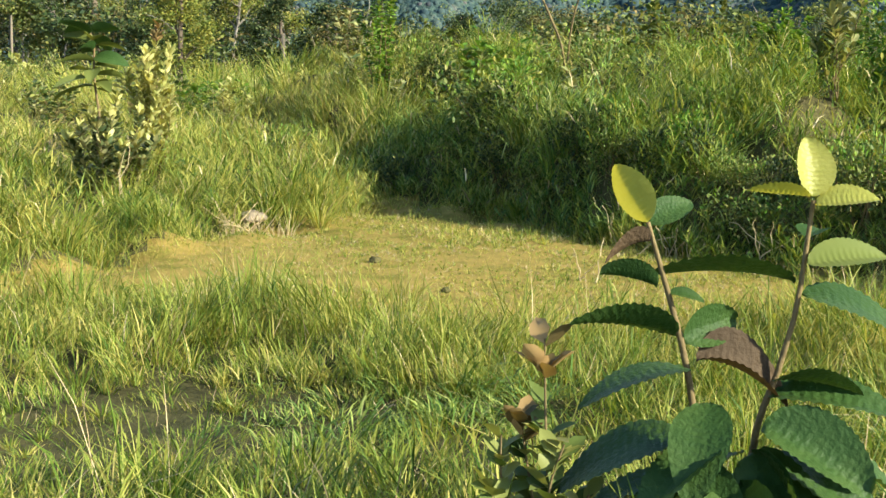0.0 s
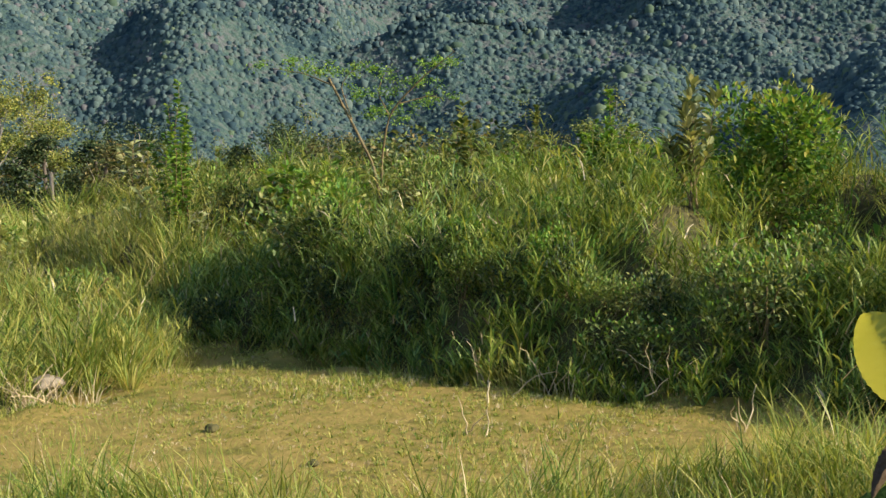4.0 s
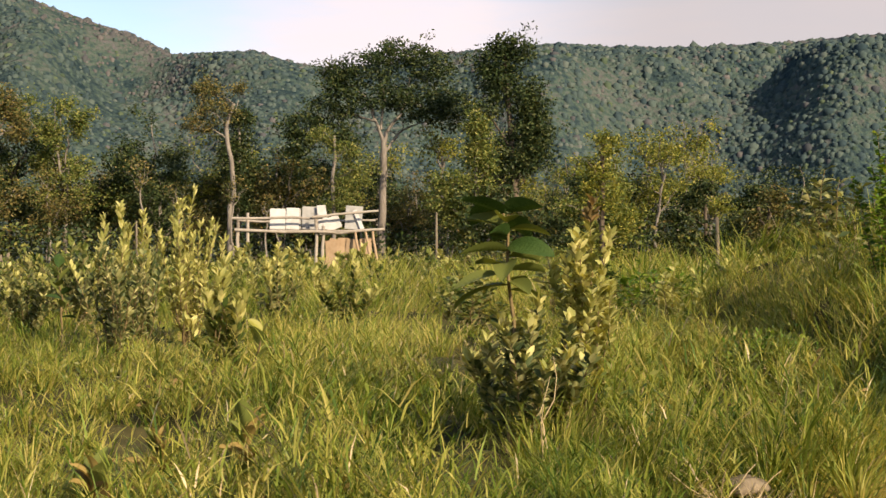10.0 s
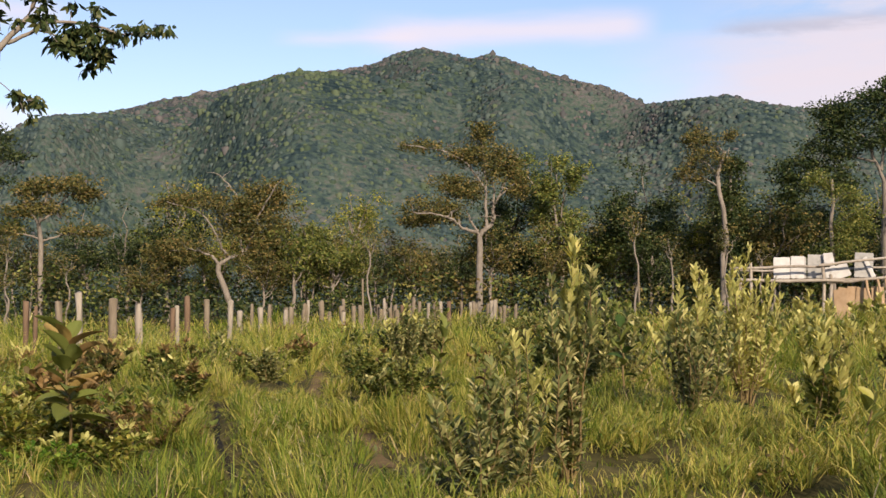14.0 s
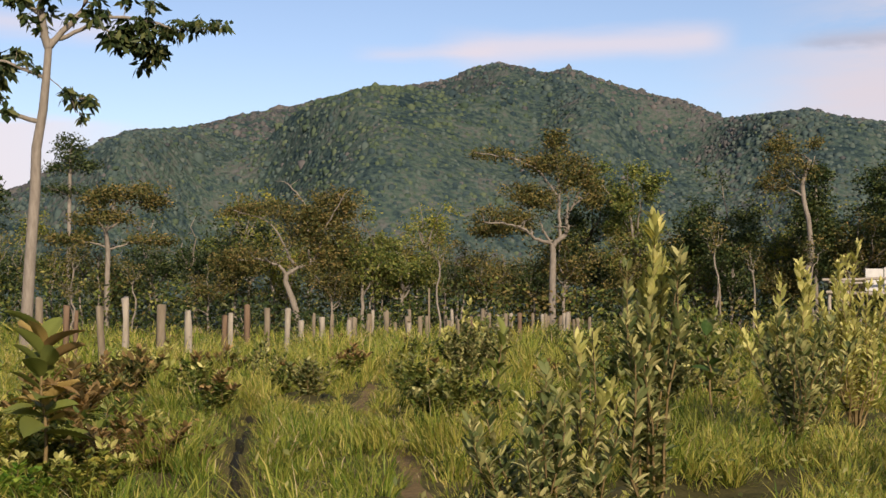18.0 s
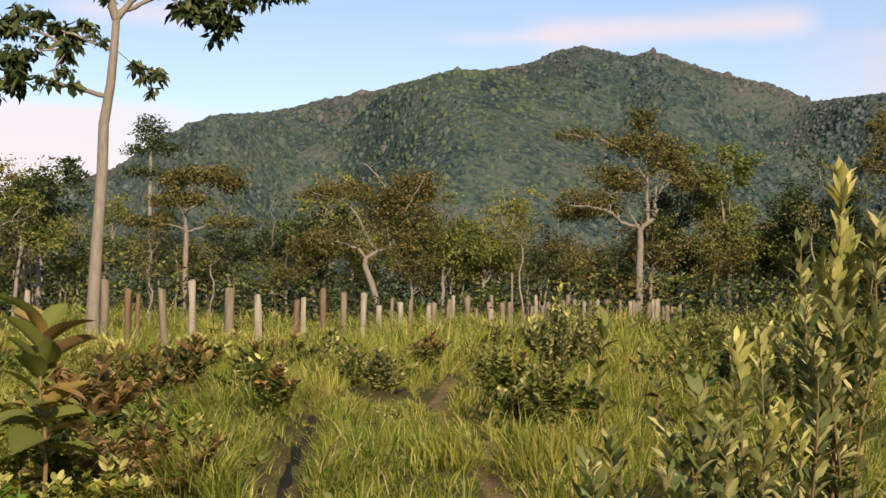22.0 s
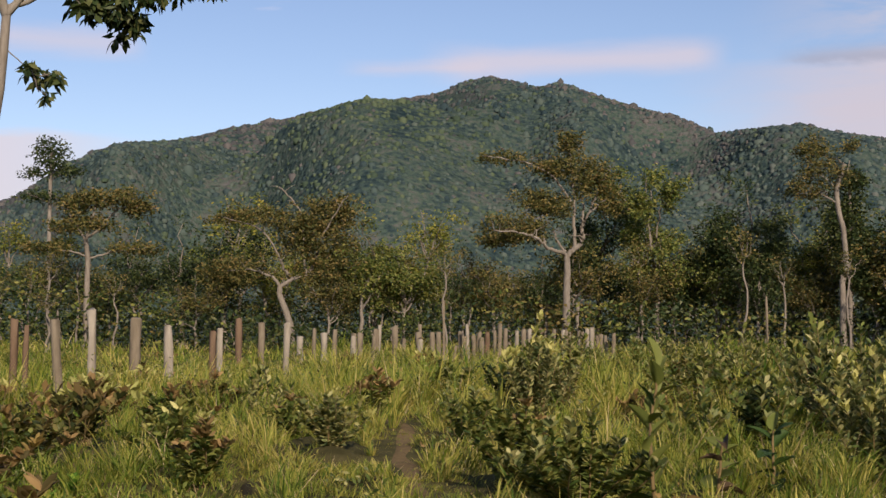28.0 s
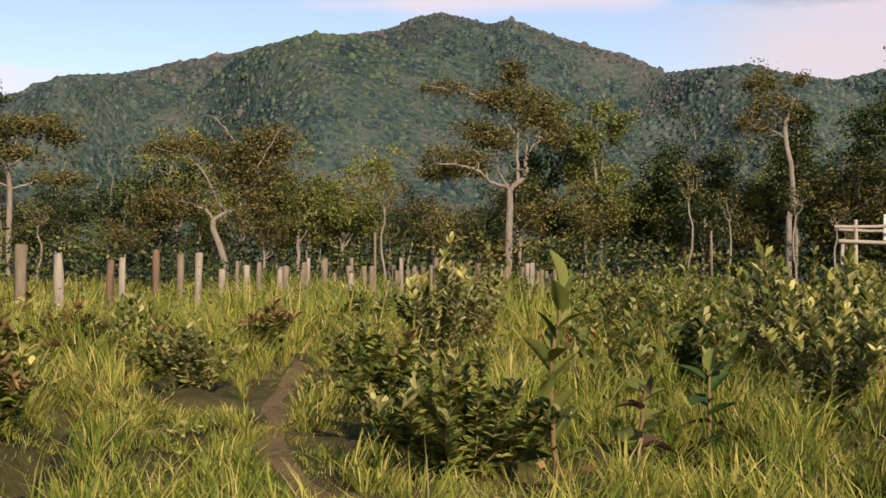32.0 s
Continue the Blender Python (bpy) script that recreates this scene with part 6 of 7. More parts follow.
make_shrub("shrub", "leafy shrub on the bank's crest", (16.4, 12.0), 1.7, 0.5, 12, 0.12, 0.45, LEAF_OLIVE, 505, 40, 0.1, 0.0, up=0.6)
def round_bush(label, at, H, R, leaf, broad, mat, tip_mat, n, seed):
    """A lumpy bush: leaves crowd a shell of overlapping mounds on a few stems."""
    r = np.random.default_rng(seed)
    z0 = float(ground_z(np.float64(at[0]), np.float64(at[1])))
    bush = thing("bush", label, "bush", "scrub mounds on the bank" if H < 1 else "", at=(at[0], at[1], z0 - 0.03))
    lumps = np.stack([r.uniform(-0.6, 0.6, 11) * R, r.uniform(-0.6, 0.6, 11) * R, r.uniform(0.25, 0.8, 11) * H], -1)
    lumps[0] = (0, 0, 0.74 * H)
    size = r.uniform(0.3, 0.5, 11) * R
    for c in lumps[:7]:
        part("stem", Soup().add(*tube(bent((r.normal(0, 0.05), r.normal(0, 0.05), 0), c, 7, 0.06, r), np.linspace(0.014, 0.004, 7), 5)).mesh("stem", STEM, smooth=True), bush)
    # lighter leaves on the upper shell put the sunlit top into colour
    for name, share, m, far, lab in (("foliage", n, mat, (0.5, 1.05), ""), ("tip_leaves", n // 6, tip_mat, (0.95, 1.15), "lighter leaves painting the sunlit top")):
        u = r.normal(0, 1, (share, 3))
        u /= np.linalg.norm(u, axis=1, keepdims=True)
        u[:, 2] = np.where(name == "foliage", u[:, 2], np.abs(u[:, 2]))
        pick = r.integers(0, 11, share)
        base = lumps[pick] + u * (size[pick] * r.uniform(*far, share))[:, None] * np.array([1, 1, 1.15])
        base[:, 2] = np.maximum(base[:, 2], 0.02)
        v, f = paddle_leaves(base, u * 0.8 + np.array([0, 0, 0.45]) + r.normal(0, 0.35, (share, 3)), leaf, leaf * broad, r)
        part(name, mesh_np(name, v, f, [m]), bush, lab)
    return bush


round_bush("large glossy dark green bush on the bank", (12.2, 5.5), 1.42, 0.8, 0.075, 0.5, LEAF_FRESH, LEAF_LIT, 3000, 506)
round_bush("large leafy green bush with broad pale leaves on the bank", (10.9, 3.6), 1.35, 0.7, 0.12, 0.62, LEAF_FRESH, LEAF_LIT, 1300, 507)
low_kinds = [
    round_bush("low mound of small-leaved green scrub on the bank", (11.4, 8.6), 0.8, 0.55, 0.055, 0.45, LEAF_FRESH, LEAF_LIT, 900, 531),
    round_bush("low mound of olive scrub in the bank's grass", (10.6, 7.3), 0.75, 0.6, 0.06, 0.42, LEAF_OLIVE, LEAF_FRESH, 900, 532),
    round_bush("low dark leafy scrub in the bank's grass", (10.2, 9.4), 0.7, 0.5, 0.06, 0.42, LEAF_DARK, LEAF_OLIVE, 800, 533),
]
_r = np.random.default_rng(67)
for _k in range(40):
    _y = _r.uniform(2.0, 13.0)
    _x = float(bank_foot(_y)) + _r.choice([0.35, 0.35, 1.0, 1.8, 2.6, 3.6, 4.6]) + _r.uniform(-0.2, 0.5)
    _s = _r.uniform(0.55, 1.15) * (0.7 if _x < 9.6 else 1.0)
    copy_thing(low_kinds[int(_r.integers(0, 3))], Matrix.LocRotScale((_x, _y, float(ground_z(np.float64(_x), np.float64(_y))) - 0.05), Euler((0, 0, _r.uniform(0, 6.28))), None) @ Matrix.Diagonal((_s, _s, _s * _r.uniform(0.8, 1.25), 1)))
# mostly dark scrub added along the foot to stand in for its shade
for _k in range(12):
    _y = 5.6 + 5.4 * (_k + _r.uniform(0, 0.8)) / 12
    _x = float(bank_foot(_y)) + 0.25 + _r.uniform(0, 0.35)
    _s = _r.uniform(0.45, 0.75)
    copy_thing(low_kinds[2 if _k % 3 else 1], Matrix.LocRotScale((_x, _y, float(ground_z(np.float64(_x), np.float64(_y))) - 0.05), Euler((0, 0, _r.uniform(0, 6.28))), None) @ Matrix.Diagonal((_s, _s, _s * _r.uniform(0.85, 1.2), 1)))
make_shrub("shrub", "grey-leaved spindly shrub before the dark bush", (11.0, 5.9), 1.2, 0.3, 6, 0.14, 0.3, LEAF_SAGE, 508, 30, 0.3, 0.0, up=0.9)
make_shrub("shrub", "pale green weed at the foot of the bank", (10.3, 4.3), 0.7, 0.35, 8, 0.12, 0.35, LEAF_FRESH, 509, 22, 0.1, 0.2, up=0.7)
_r = np.random.default_rng(66)
bank_kinds = [
    make_shrub("shrub", "low tangled green scrub on the bank", (13.0, 12.6), 1.1, 0.8, 9, 0.15, 0.42, LEAF_OLIVE, 521, 34, 0.0, 0.0, up=0.4, group="scrub on the bank", plain=True),
    make_shrub("shrub", "low tangled grey-green scrub on the bank", (12.8, 10.4), 1.0, 0.8, 9, 0.15, 0.42, LEAF_SAGE, 522, 34, 0.0, 0.0, up=0.4, group="scrub on the bank", plain=True),
    make_shrub("shrub", "low bright scrub on the bank", (15.2, 9.9), 1.0, 0.7, 9, 0.15, 0.42, LEAF_FRESH, 523, 34, 0.0, 0.0, up=0.4, group="scrub on the bank", plain=True),
    make_shrub("shrub", "yellowing scrub beside the bank", (12.0, 17.5), 1.3, 0.7, 9, 0.15, 0.42, LEAF_YELLOW, 524, 34, 0.0, 0.0, up=0.6, group="scrub on the bank", plain=True),
]
for _k in range(110):
    _a, _d = radians(_r.uniform(27, 68)), _r.uniform(13.5, 34)
    _x, _y = _d * math.sin(_a), _d * math.cos(_a)
    if _x < 10.8 or (_y < 9.5 and _x < 13.5) or (math.degrees(_a) < 41 and _d < 24 and _k % 2):
        continue
    _s = _r.uniform(0.7, 1.25) * (1 + 0.025 * (_d - 13)) * (0.85 if math.degrees(_a) < 42 else 0.8)
    _i = int(_r.choice([0, 0, 0, 1, 2, 3])) if math.degrees(_a) < 45 else int(_r.choice([0, 1, 2, 2]))
    copy_thing(bank_kinds[_i], Matrix.LocRotScale((_x, _y, float(ground_z(np.float64(_x), np.float64(_y))) - 0.03), Euler((0, 0, _r.uniform(0, 6.28))), None) @ Matrix.Diagonal((_s, _s, _s, 1)))


# ---- small things of the clearing ----
def rock(label, at, size, mat, seed):
    bm = bmesh.new()
    bmesh.ops.create_icosphere(bm, subdivisions=3, radius=1.0)
    for v in bm.verts:
        n = noise.noise(v.co * 1.3 + Vector((seed, 0, 0))) * 0.35 + noise.noise(v.co * 4 + Vector((seed, 3, 0))) * 0.08
        v.co = Vector((v.co.x * size[0], v.co.y * size[1], v.co.z * size[2])) * (1 + n)
    me = bpy.data.meshes.new("rock")
    bm.to_mesh(me)
    bm.free()
    me.materials.append(mat)
    for p in me.polygons:
        p.use_smooth = True
    ob = new("rock", me)
    ob.location = (at[0], at[1], float(ground_z(np.float64(at[0]), np.float64(at[1]))) + at[2])
    return tagged(ob, label, "rock")


rock("pale grey boulder half buried in the grass edge", (6.8, 9.5, 0.11), (0.15, 0.11, 0.06), ROCK, 3)
rock("dark clod of earth on the cropped turf", (6.25, 7.1, 0.02), (0.05, 0.04, 0.03), LITTER, 9)
rock("small dark clod of earth on the cropped turf", (5.85, 5.9, 0.02), (0.035, 0.03, 0.022), LITTER, 12)


def dead_twigs(label, at, n, h, spread, seed):
    r = np.random.default_rng(seed)
    z0 = float(ground_z(np.float64(at[0]), np.float64(at[1])))
    ob = thing("dead_twigs", label, "twigs", at=(at[0], at[1], z0 - 0.02))
    for k in range(n):
        a = r.uniform(0, 6.28)
        e = np.array([np.cos(a) * spread * r.uniform(0.3, 1), np.sin(a) * spread * r.uniform(0.3, 1), h * r.uniform(0.5, 1)])
        p = bent((r.normal(0, spread * 0.3), r.normal(0, spread * 0.3), 0), e, 7, 0.08, r)
        part("twig", Soup().add(*tube(p, np.linspace(0.006, 0.0025, 7), 5)).mesh("twig", DRY, smooth=True), ob)


dead_twigs("pale dead branching twigs at the foot of the bank", (8.62, 6.0), 12, 0.42, 0.4, 601)
dead_twigs("pale dead twigs leaning at the foot of the bank", (8.75, 5.1), 8, 0.38, 0.45, 602)
dead_twigs("thin dead stalks standing on the turf", (8.6, 6.6), 4, 0.4, 0.2, 603)
dead_twigs("dry bent stalks beside the boulder", (6.5, 9.25), 18, 0.4, 0.5, 604)
dead_twigs("tall dry stem in the long grass", (6.05, 10.6), 3, 0.95, 0.12, 605)
dead_twigs("thin dry stalks on the cropped turf", (7.0, 5.6), 3, 0.35, 0.2, 607)
dead_twigs("dry straw stalks on the cropped turf", (7.9, 4.2), 4, 0.3, 0.25, 608)
dead_twigs("bare twigs in the scrub", (24.0, 33.0), 6, 2.0, 0.7, 606)

pole = thing("pole", "white plastic pole lying on the turf", "pole", at=(0, 0, 0))
_a, _b = np.array((6.7, 3.02, 0.2)), np.array((7.75, 0.7, 0.2))
part("shaft", Soup().add(*tube(np.linspace(_a, _b, 6), np.full(6, 0.022), 10)).mesh("shaft", WHITE, smooth=True), pole)


# ---- trail and grass ----
def ribbon(name, line, width, mat, lift, label, category):
    key = np.array(line)
    t = np.linspace(0, len(key) - 1, 60)
    p = np.stack([np.interp(t, np.arange(len(key)), key[:, c]) for c in range(2)], -1)
    d = np.gradient(p, axis=0)
    d /= np.linalg.norm(d, axis=1, keepdims=True)
    s = np.stack([d[:, 1], -d[:, 0]], -1)
    v = []
    for q in np.linspace(-1, 1, 7):
        xy = p + s * q * width * (1 + 0.35 * np.sin(t * 5 + q))[:, None]
        v.append(np.stack([xy[:, 0], xy[:, 1], ground_z(xy[:, 0], xy[:, 1]) + lift * (1 - q * q) - 0.02 * q * q], -1))
    verts = np.stack(v, 1).reshape(-1, 3)
    i, j = np.meshgrid(np.arange(59), np.arange(6), indexing="ij")
    f = np.stack([i * 7 + j, i * 7 + j + 1, (i + 1) * 7 + j + 1, (i + 1) * 7 + j], -1).reshape(-1, 4)
    return tagged(new(name, mesh_np(name, verts, f, [mat], smooth=True)), label, category, kind="structure")


ribbon("trail", TRAIL, 0.17, TRODDEN, 0.012, "narrow trodden earth trail through the grass", "path")
ribbon("ditch", DITCH, 0.07, WATER, 0.02, "narrow wet rut with dark water", "ditch")


def blades(x, y, lift, a, h, w, droop, r, lean=0.35, joints=2):
    """Bent, tapering grass blades standing at x, y and leaning towards a; three triangles each, or one where they are far off."""
    n = len(x)
    d = np.stack([np.cos(a), np.sin(a), np.zeros(n)], -1)
    b = a + np.pi / 2 + r.normal(0, 0.6, n)
    s = np.stack([np.cos(b), np.sin(b), np.zeros(n)], -1)
    base = np.stack([x, y, ground_z(x, y) - 0.03 + lift], -1)
    rows = []
    ln = (lean * r.uniform(0.1, 1, n))[:, None]
    for t, k in ((0.0, 0.8), (0.55, 1.0), (1.0, 0)) if joints == 2 else ((0.0, 1.0), (1.0, 0)):
        c = base + d * (h * droop)[:, None] * t * t + d * h[:, None] * ln * t
        c[:, 2] += h * (t - 0.5 * droop * t * t)
        rows += [c - s * (w * k / 2)[:, None], c + s * (w * k / 2)[:, None]] if k else [c]
    verts = np.stack(rows, 1).reshape(-1, 3)
    q = np.array([[0, 1, 3], [0, 3, 2], [2, 3, 4]]) if joints == 2 else np.array([[0, 1, 2]])
    faces = ((np.arange(n) * len(rows))[:, None, None] + q[None]).reshape(-1, 3)
    return verts, faces, len(q)


def grass():
    r = np.random.default_rng(123)
    verts, faces, index, n0 = [], [], [], 0
    # a sector (nearest, farthest, two azimuths) or, where the farthest is 0, a field (x, 0, y, size in x, in y); tufts, blades a tuft, width, joints, sparseness
    bands = ((2.5, 8, 10, 74, 0, 2300, 26, 0.0065, 2), (8, 14, -16, 58, 0, 1500, 24, 0.0075, 2), (14, 22, -18, 52, 0, 1300, 22, 0.0105, 2), (22, 36, -22, 56, 0, 3600, 20, 0.022, 1), (36, 62, -24, 56, 0, 4200, 16, 0.045, 1), (62, 96, -26, 45, 0, 2200, 10, 0.08, 1),
             (8.4, 0, -4.5, 11.0, 20.0, 6500, 20, 0.014, 1), (3.8, 0, 2.0, 6.0, 8.2, 5200, 16, 0.007, 1), (-5.0, 0, 17.0, 12.0, 13.0, 2800, 24, 0.0095, 2), (-16.0, 0, -14.0, 14.0, 26.0, 3400, 8, 0.03, 1), (-2.0, 0, -14.0, 12.0, 12.5, 1400, 8, 0.03, 1))
    for r0, r1, a0, a1, a2, tufts, per, w, joints in bands:
        if r1 > 0:
            a = np.radians(r.uniform(a0, a1, tufts))
            rad = np.sqrt(r.uniform(r0 * r0, r1 * r1, tufts))
            tx, ty = rad * np.sin(a), rad * np.cos(a)
        else:
            tx, ty = r0 + a1 * r.uniform(0, 1, tufts), a0 + a2 * r.uniform(0, 1, tufts)
            rad = np.minimum(np.hypot(tx, ty), 12.0)
        # tufts gather into domed tussocks with gaps between
        lump = max(tufts // (8 if r0 in (8.4, 3.8, 8.25, 14) else 5 if r0 == 2.5 else 11), 1)
        pick = r.integers(0, lump, tufts)
        cx, cy = tx[pick], ty[pick]
        _, _, bare0 = cover(cx, cy)
        grow = (0.27 + 0.06 * r.normal(0, 1, lump))[pick] * (1 + rad[pick] / 20) * (1.6 if r0 == 8.4 else 1.0) + 0.35 * bare0
        gx, gy = r.normal(0, 1, tufts) * grow, r.normal(0, 1, tufts) * grow
        tx, ty = cx + gx, cy + gy
        h, kind, bare = cover(tx, ty)
        swap = r.uniform(0, 1, lump)[pick]
        kind = np.where((kind == 0) & (swap < 0.3), 1, np.where((kind == 1) & (swap < 0.35) & (bare < 0.3), 0, np.where((kind == 2) & (swap < 0.12), 0, kind)))
        n = tufts * per
        tall = np.clip(r.lognormal(0, 0.34, lump), 0.5, 1.7)[pick] * (1.12 - 0.28 * np.clip(np.hypot(gx, gy) / np.maximum(grow, 0.01), 0, 2)) * r.uniform(0.85, 1.15, tufts)
        sp = np.repeat((0.035 + 0.07 * np.clip(h, 0.2, 1.0) * tall + 0.12 * bare) * (1 + rad[pick] / 30), per)
        dx, dy = r.normal(0, 1, n) * sp, r.normal(0, 1, n) * sp
        x, y = np.repeat(tx, per) + dx, np.repeat(ty, per) + dy
        ch, _, _ = cover(x, y)
        hh = np.minimum(np.repeat(h * tall, per), ch * 1.6) * r.uniform(0.5, 1.12, n)
        k = np.repeat(kind, per)
        ww = w * r.uniform(0.5, 1.3, n) * np.where(k == 2, 1.25, 1.0) * np.where(hh < 0.12, 0.7, 1.0)
        dome = np.clip(1 - (np.hypot(gx, gy) / np.maximum(1.5 * grow, 0.01)) ** 2, 0, 1) * np.clip(tall, 0.5, 1.4)
        lift = np.minimum(np.repeat(0.62 * h * dome * (1 - bare), per), 0.7 * ch)
        hh = hh * np.where(np.repeat(bare, per) > 0.3, 1.0, 0.72)
        out = np.arctan2(dy + np.repeat(gy, per), dx + np.repeat(gx, per)) + r.normal(0, 0.6, n)
        droop = np.where(k == 2, r.uniform(0.35, 1.1, n), r.uniform(0.1, 0.8, n))
        flip = r.uniform(0, 1, n)
        k = np.where((k == 0) & (flip < 0.12), 1, np.where((k == 1) & (flip < 0.12), 0, np.where((k == 2) & (flip < 0.15), 0, k)))
        straw = flip > 0.955
        k = np.where(straw, 3, k)
        hh = np.where(straw, hh * 1.3, hh)
        ww = np.where(straw, ww * 0.5, ww)
        v, f, each = blades(x, y, lift, out, np.maximum(hh, 0.04), ww, droop, r, 0.5, joints)
        verts.append(v), faces.append(f + n0), index.append(np.repeat(k, each))
        n0 += len(v)
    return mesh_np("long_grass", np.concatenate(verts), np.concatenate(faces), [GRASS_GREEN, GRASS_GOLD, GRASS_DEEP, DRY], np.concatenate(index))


tagged(new("long_grass", grass()), "long yellow-green grass covering the meadow and bank", "grass", kind="stuff")


def fans(x, y, tall, kind, per, width, r, lift=0.0, splay=0.62):
    """Tussocks that fan out like fountains: steep blades in the middle, arching ones round them."""
    n = len(x) * per
    a = r.uniform(0, 2 * np.pi, n)
    q = r.uniform(0, 1, n) ** 0.55
    big = np.repeat(tall, per)
    foot = q * big * 0.13
    bx, by = np.repeat(x, per) + np.cos(a) * foot, np.repeat(y, per) + np.sin(a) * foot
    h = big * r.uniform(0.55, 1.1, n) * (1.06 - 0.25 * q)
    droop = 0.10 + 0.75 * q * r.uniform(0.3, 1.0, n)
    w = width * r.uniform(0.6, 1.3, n) * (0.75 + 0.25 * np.clip(big / 0.6, 0.6, 1.5))
    k = np.repeat(kind, per)
    odd = r.uniform(0, 1, n)
    k = np.where(odd < 0.10, np.where(k == 3, 1, (k + 1) % 3), np.where(odd > 0.965, 3, k))
    w = np.where(k == 3, w * 0.5, w)
    v, f, each = blades(bx, by, np.full(n, lift), a + r.normal(0, 0.3, n), h, w, droop, r, splay * q, 2)
    return v, f, np.repeat(k, each)


def reeds(x, y, tall, kind, per, length, width, r):
    """Clumps of leafy stalks: short arching blades set along upright stems, thickest towards the tips."""
    stems = 7
    n = len(x) * stems * per
    big = np.repeat(tall, stems) * r.uniform(0.6, 1.12, len(x) * stems)
    sa, sq = r.uniform(0, 2 * np.pi, len(big)), r.uniform(0, 1, len(big)) ** 0.6
    sx, sy = np.repeat(x, stems) + np.cos(sa) * sq * 0.10, np.repeat(y, stems) + np.sin(sa) * sq * 0.10
    f = r.uniform(0.12, 1.0, n) ** 0.7
    big, sa, sq, sx, sy = (np.repeat(v, per) for v in (big, sa, sq, sx, sy))
    out = f * f * big * 0.42 * sq
    bx, by = sx + np.cos(sa) * out, sy + np.sin(sa) * out
    a = r.uniform(0, 2 * np.pi, n)
    h = length * r.uniform(0.6, 1.25, n) * (0.75 + 0.5 * big)
    k = np.repeat(kind, stems * per)
    odd = r.uniform(0, 1, n)
    k = np.where(odd < 0.08, (k + 1) % 3, np.where(odd > 0.975, 3, k))
    lift = f * big * (1 - 0.10 * sq) - 0.25 * h
    v, fc, each = blades(bx, by, np.maximum(lift, 0.0), a, h, width * r.uniform(0.6, 1.25, n), r.uniform(0.15, 0.9, n), r, 0.75, 2)
    return v, fc, np.repeat(k, each)


def scatter(r, x0, x1, y0, y1, step):
    """Points of a shaken grid."""
    gx, gy = np.meshgrid(np.arange(x0, x1, step), np.arange(y0, y1, step))
    return gx.ravel() + r.uniform(-0.5, 0.5, gx.size) * step * 1.25, gy.ravel() + r.uniform(-0.5, 0.5, gx.size) * step * 1.25


def tussocks():
    r = np.random.default_rng(911)
    sets = []
    # the overgrown bank: tall broad-bladed grass, steepest along its foot
    x, y = scatter(r, 8.4, 14.6, -4.5, 14.0, 0.29)
    s = x - bank_foot(y) + 0.3 * wave(x, y, 1.3, 24)
    keep = (s > -0.08) & (y < 11.6 + 0.45 * (x - 8.5)) & ((wave(x, y, 1.9, 61) > -0.3) | (s < 0.4)) & (r.uniform(0, 1, len(x)) < np.where(s > 2.5, 0.8, np.where(s < 0.3, 0.9, 1.0)))
    x, y, s = x[keep], y[keep], s[keep]
    tall = (0.64 + 0.3 * wave(x, y, 1.4, 62) + 0.12 * smooth01((s - 0.2) / 0.5)) * r.uniform(0.65, 1.2, len(x)) * (1 - 0.42 * smooth01((0.36 - s) / 0.2))
    # deep green gathers towards the face, its shade painted by grass colour
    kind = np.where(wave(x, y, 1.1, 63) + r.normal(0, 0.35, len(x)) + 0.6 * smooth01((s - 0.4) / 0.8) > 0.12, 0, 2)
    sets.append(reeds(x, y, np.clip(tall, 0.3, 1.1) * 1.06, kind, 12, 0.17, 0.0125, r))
    # extra reeds on the face, all deep green to paint its shade
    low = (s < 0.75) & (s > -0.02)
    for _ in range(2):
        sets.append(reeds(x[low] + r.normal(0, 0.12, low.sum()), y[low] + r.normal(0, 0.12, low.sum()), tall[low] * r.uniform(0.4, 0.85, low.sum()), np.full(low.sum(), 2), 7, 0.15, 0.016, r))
    pick = r.uniform(0, 1, len(x)) < 0.10
    sets.append(fans(x[pick], y[pick], tall[pick] * 1.1, kind[pick], 26, 0.017, r))
    # the golden slope between the clearing and the meadow
    x, y = scatter(r, 3.0, 13.0, 8.6, 18.0, 0.30)
    bank = smooth01((x - bank_foot(y)) / 0.4) * smooth01((11.4 + 0.45 * (x - 8.5) - y) / 0.8)
    h, kind, bare = cover(x, y)
    keep = (bare < 0.25) & (bank < 0.4) & (furrow(x, y) < 0.4)
    x, y, h, kind = x[keep], y[keep], h[keep], kind[keep]
    tall = np.clip(0.5 + 0.25 * wave(x, y, 1.2, 65) + 0.22 * smooth01((x - 5) / 2.0), 0.3, 0.95) * r.uniform(0.65, 1.2, len(x))
    kind = np.where(wave(x, y, 0.9, 66) + r.normal(0, 0.4, len(x)) > 0.5, 0, 1)
    sets.append(reeds(x, y, tall, kind, 9, 0.16, 0.0105, r))
    pick = r.uniform(0, 1, len(x)) < 0.35
    sets.append(fans(x[pick], y[pick], tall[pick], kind[pick], 28, 0.0125, r))
    # a bushy tussock beside the boulder
    x, y = np.array([7.15, 7.35, 7.05, 7.5, 7.3, 7.6]), np.array([9.35, 9.15, 9.6, 9.4, 9.75, 9.7])
    sets.append(fans(x, y, np.array([0.5, 0.42, 0.55, 0.45, 0.6, 0.55]), np.array([0, 1, 0, 0, 1, 0]), 60, 0.011, r))
    # withered straw round the boulder
    x, y = r.normal(6.55, 0.28, 16), r.normal(9.12, 0.16, 16)
    sets.append(fans(x, y, r.uniform(0.22, 0.42, 16), np.full(16, 3), 14, 0.009, r, 0.0, 0.9))
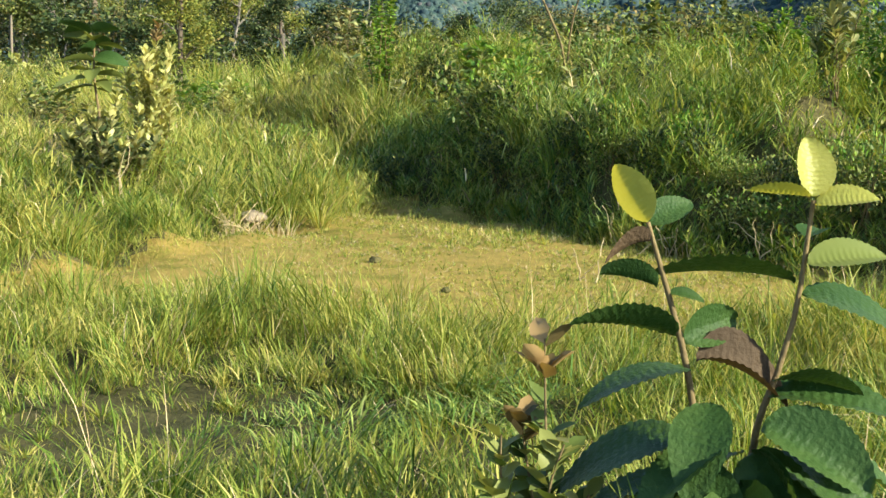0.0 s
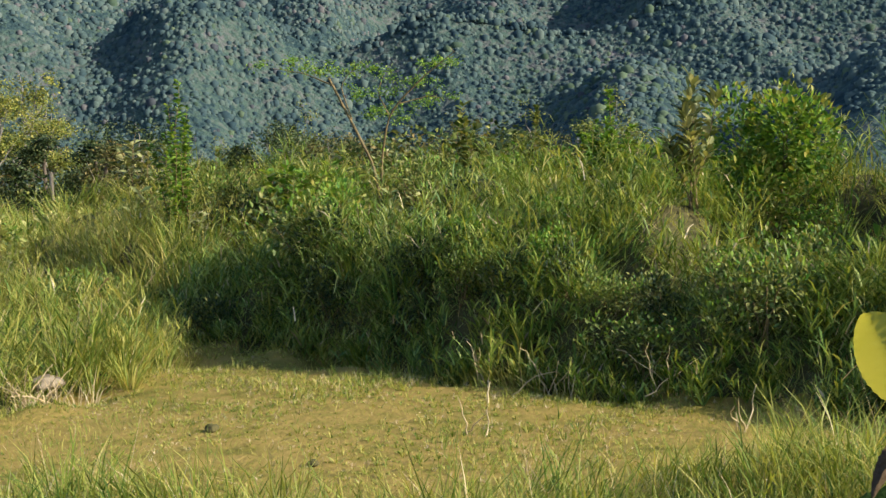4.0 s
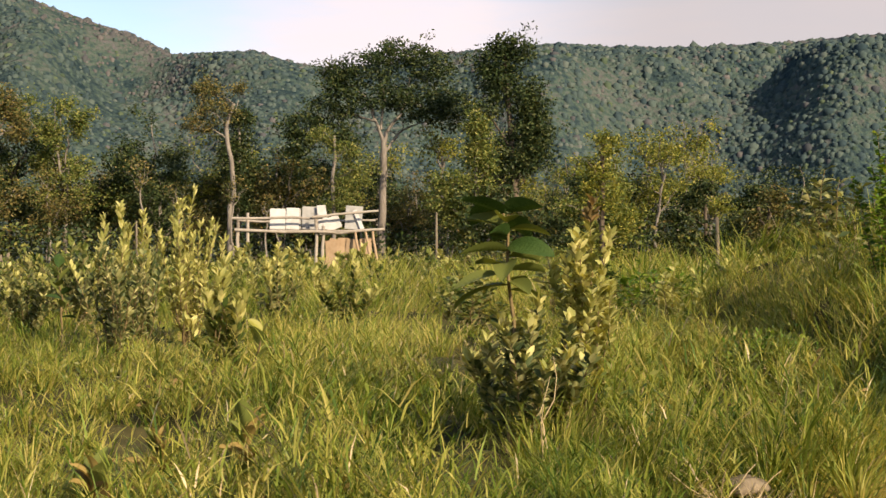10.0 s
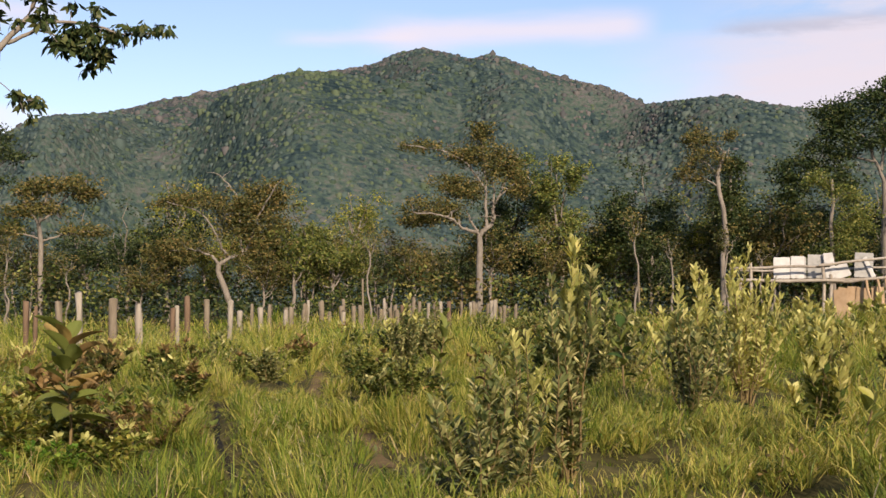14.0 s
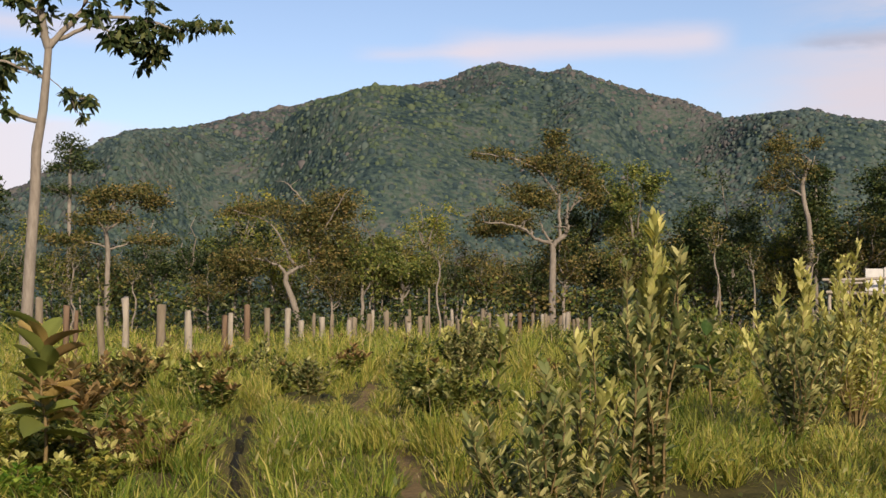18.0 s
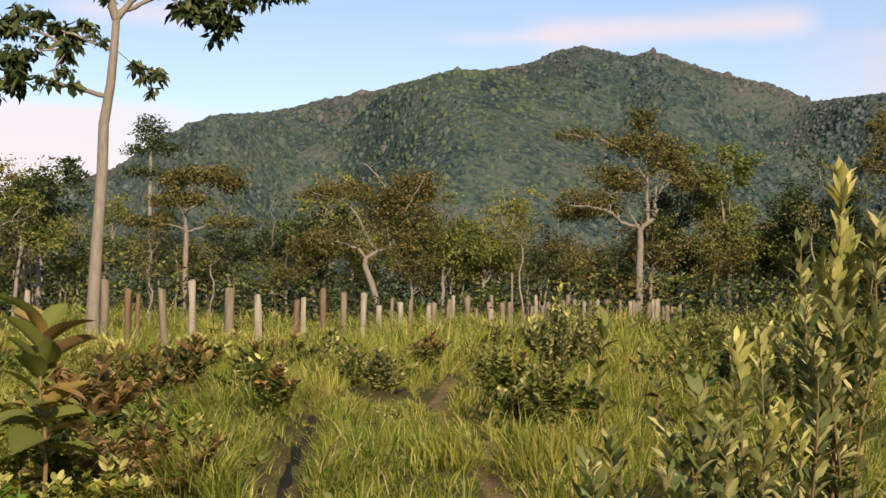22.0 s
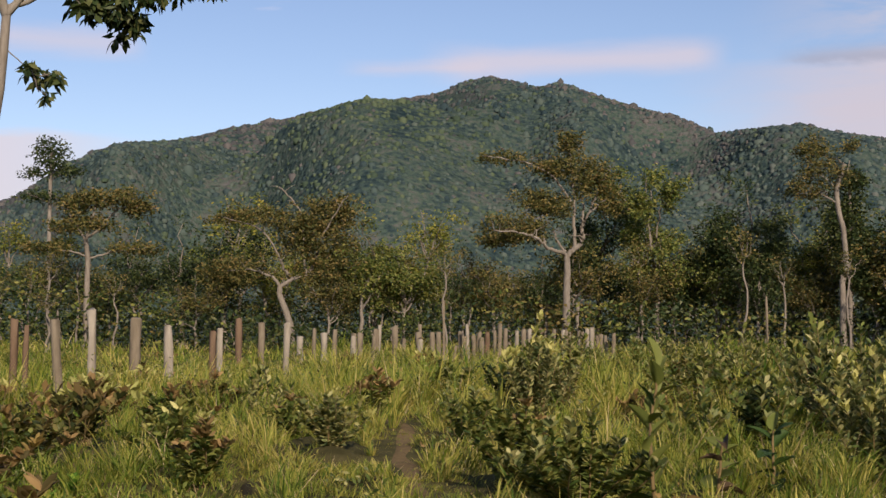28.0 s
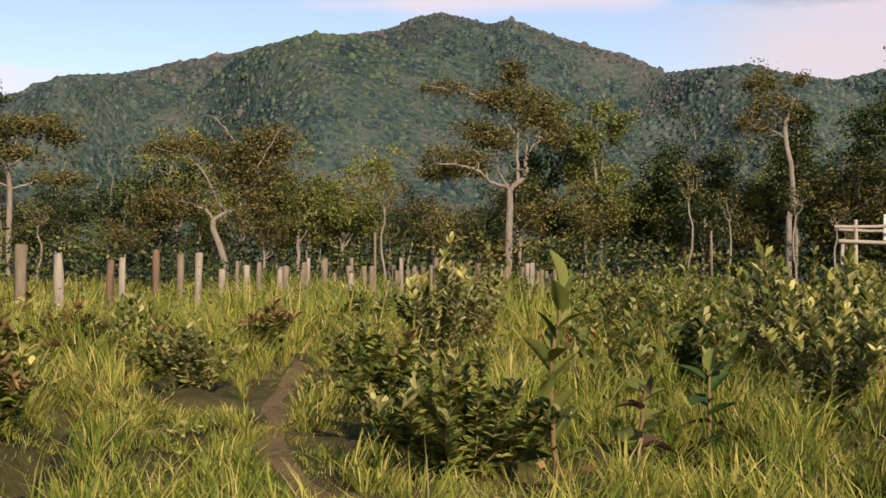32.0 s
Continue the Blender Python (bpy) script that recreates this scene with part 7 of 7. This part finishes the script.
    # short tufts of the cropped clearing
    x, y = scatter(r, 3.4, 9.6, 1.5, 10.2, 0.062)
    h, kind, bare = cover(x, y)
    keep = (bare > 0.45) & (wave(x, y, 3.1, 69) + r.normal(0, 0.4, len(x)) > -0.35)
    x, y = x[keep], y[keep]
    sets.append(fans(x, y, r.lognormal(-3.2, 0.35, len(x)) * (1 + 0.5 * wave(x, y, 1.6, 70)), np.where(wave(x, y, 2.2, 71) + r.normal(0, 0.4, len(x)) > 0.75, 0, np.where(r.uniform(0, 1, len(x)) < 0.22, 3, 1)), 10, 0.0062, r, 0.02, 1.0))
    # the near meadow beside the start
    x, y = scatter(r, -0.5, 7.0, 1.2, 8.5, 0.24)
    h, kind, bare = cover(x, y)
    d = bank_axes(x, y)[0]
    keep = (bare < 0.3) & (d > 2.4) & (wave(x, y, 2.6, 67) > -0.75) & (np.hypot(x - 2.6, y - 4.3) > 0.5)
    x, y, h, kind = x[keep], y[keep], h[keep], kind[keep]
    kind = np.where(r.uniform(0, 1, len(x)) < 0.55, 1, np.where(kind == 2, 2, 0))
    h = h * np.where((x > 4.6) & (y < 3.6), 0.45, 1.0)
    sets.append(fans(x, y, np.clip(h * 1.0, 0.10, 0.45) * r.uniform(0.6, 1.2, len(x)), kind, 34, 0.0075, r))
    # the meadow that the walk looks over
    for x0, x1, y0, y1, step, per, width in ((-6.0, 9.0, 9.5, 21.0, 0.31, 30, 0.0105), (-11.0, 12.0, 21.0, 33.0, 0.5, 26, 0.016), (-17.0, 16.0, 33.0, 52.0, 0.85, 22, 0.03), (-13.0, 1.0, 33.0, 47.0, 0.55, 20, 0.022)):
        x, y = scatter(r, x0, x1, y0, y1, step)
        h, kind, bare = cover(x, y)
        trod = np.minimum(off_line(x, y, TRAIL) / (0.2 + 0.1 * wave(x, y, 3.0, 72)), off_line(x, y, DITCH) / 0.3)
        golden = (x > 3.0) & (y < 18.0) & (y > 8.6)
        keep = (bare < 0.2) & (trod > 1.0) & ~golden & (furrow(x, y) < 0.35) & (x < bank_foot(y) + 0.5) & (np.degrees(np.arctan2(x, y)) > -27)
        x, y, h, kind = x[keep], y[keep], h[keep], kind[keep]
        kind = np.where(kind == 2, 0, kind)
        sets.append(fans(x, y, np.clip(h * (1.3 if y0 < 30 else 1.4), 0.28, 0.95) * r.uniform(0.6, 1.2, len(x)), kind, per, width, r))
    # longer uncropped grass along the fence
    x, y = scatter(r, -14.5, -2.0, 33.5, 46.0, 0.62)
    keep = wave(x, y, 3.4, 81) > -0.5
    x, y = x[keep], y[keep]
    sets.append(fans(x, y, r.uniform(0.7, 1.1, len(x)), np.where(r.uniform(0, 1, len(x)) < 0.55, 1, 0), 22, 0.024, r))
    n0, verts, faces, index = 0, [], [], []
    for v, f, k in sets:
        verts.append(v), faces.append(f + n0), index.append(k)
        n0 += len(v)
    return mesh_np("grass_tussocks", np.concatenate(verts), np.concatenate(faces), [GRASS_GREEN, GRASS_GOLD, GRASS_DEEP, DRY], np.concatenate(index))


tagged(new("grass_tussocks", tussocks()), "tall arching tussocks of green and golden grass", "grass", kind="stuff")


def weeds():
    """Small leafy herbs scattered in clumps through the grass."""
    r = np.random.default_rng(321)
    n, per = 1300, 30
    a = np.radians(r.uniform(-22, 62, n))
    rad = np.sqrt(r.uniform(11 ** 2, 60 ** 2, n))
    x, y = rad * np.sin(a), rad * np.cos(a)
    h, _, bare = cover(x, y)
    keep = (bare < 0.2) & (h > 0.25) & (x < 9 + 0.5 * rad * 0)
    x, y, h, rad = x[keep], y[keep], h[keep], rad[keep]
    c = np.repeat(np.stack([x, y, ground_z(x, y) + h * 0.75], -1), per, 0)
    c = c + r.normal(0, 1, c.shape) * np.repeat(np.stack([0.10 + h * 0.25, 0.10 + h * 0.25, h * 0.28], -1), per, 0)
    kind = np.repeat(r.choice(4, len(x), p=(0.45, 0.25, 0.15, 0.15)), per)
    return mesh_np("meadow_weeds", *leaves_at(c, r, 0.075, 0.032, up=0.5), [LEAF_OLIVE, LEAF_SAGE, LEAF_BROWN, LEAF_DARK], kind)


tagged(new("meadow_weeds", weeds()), "small leafy olive and brown weeds among the grass", "weeds", kind="stuff")
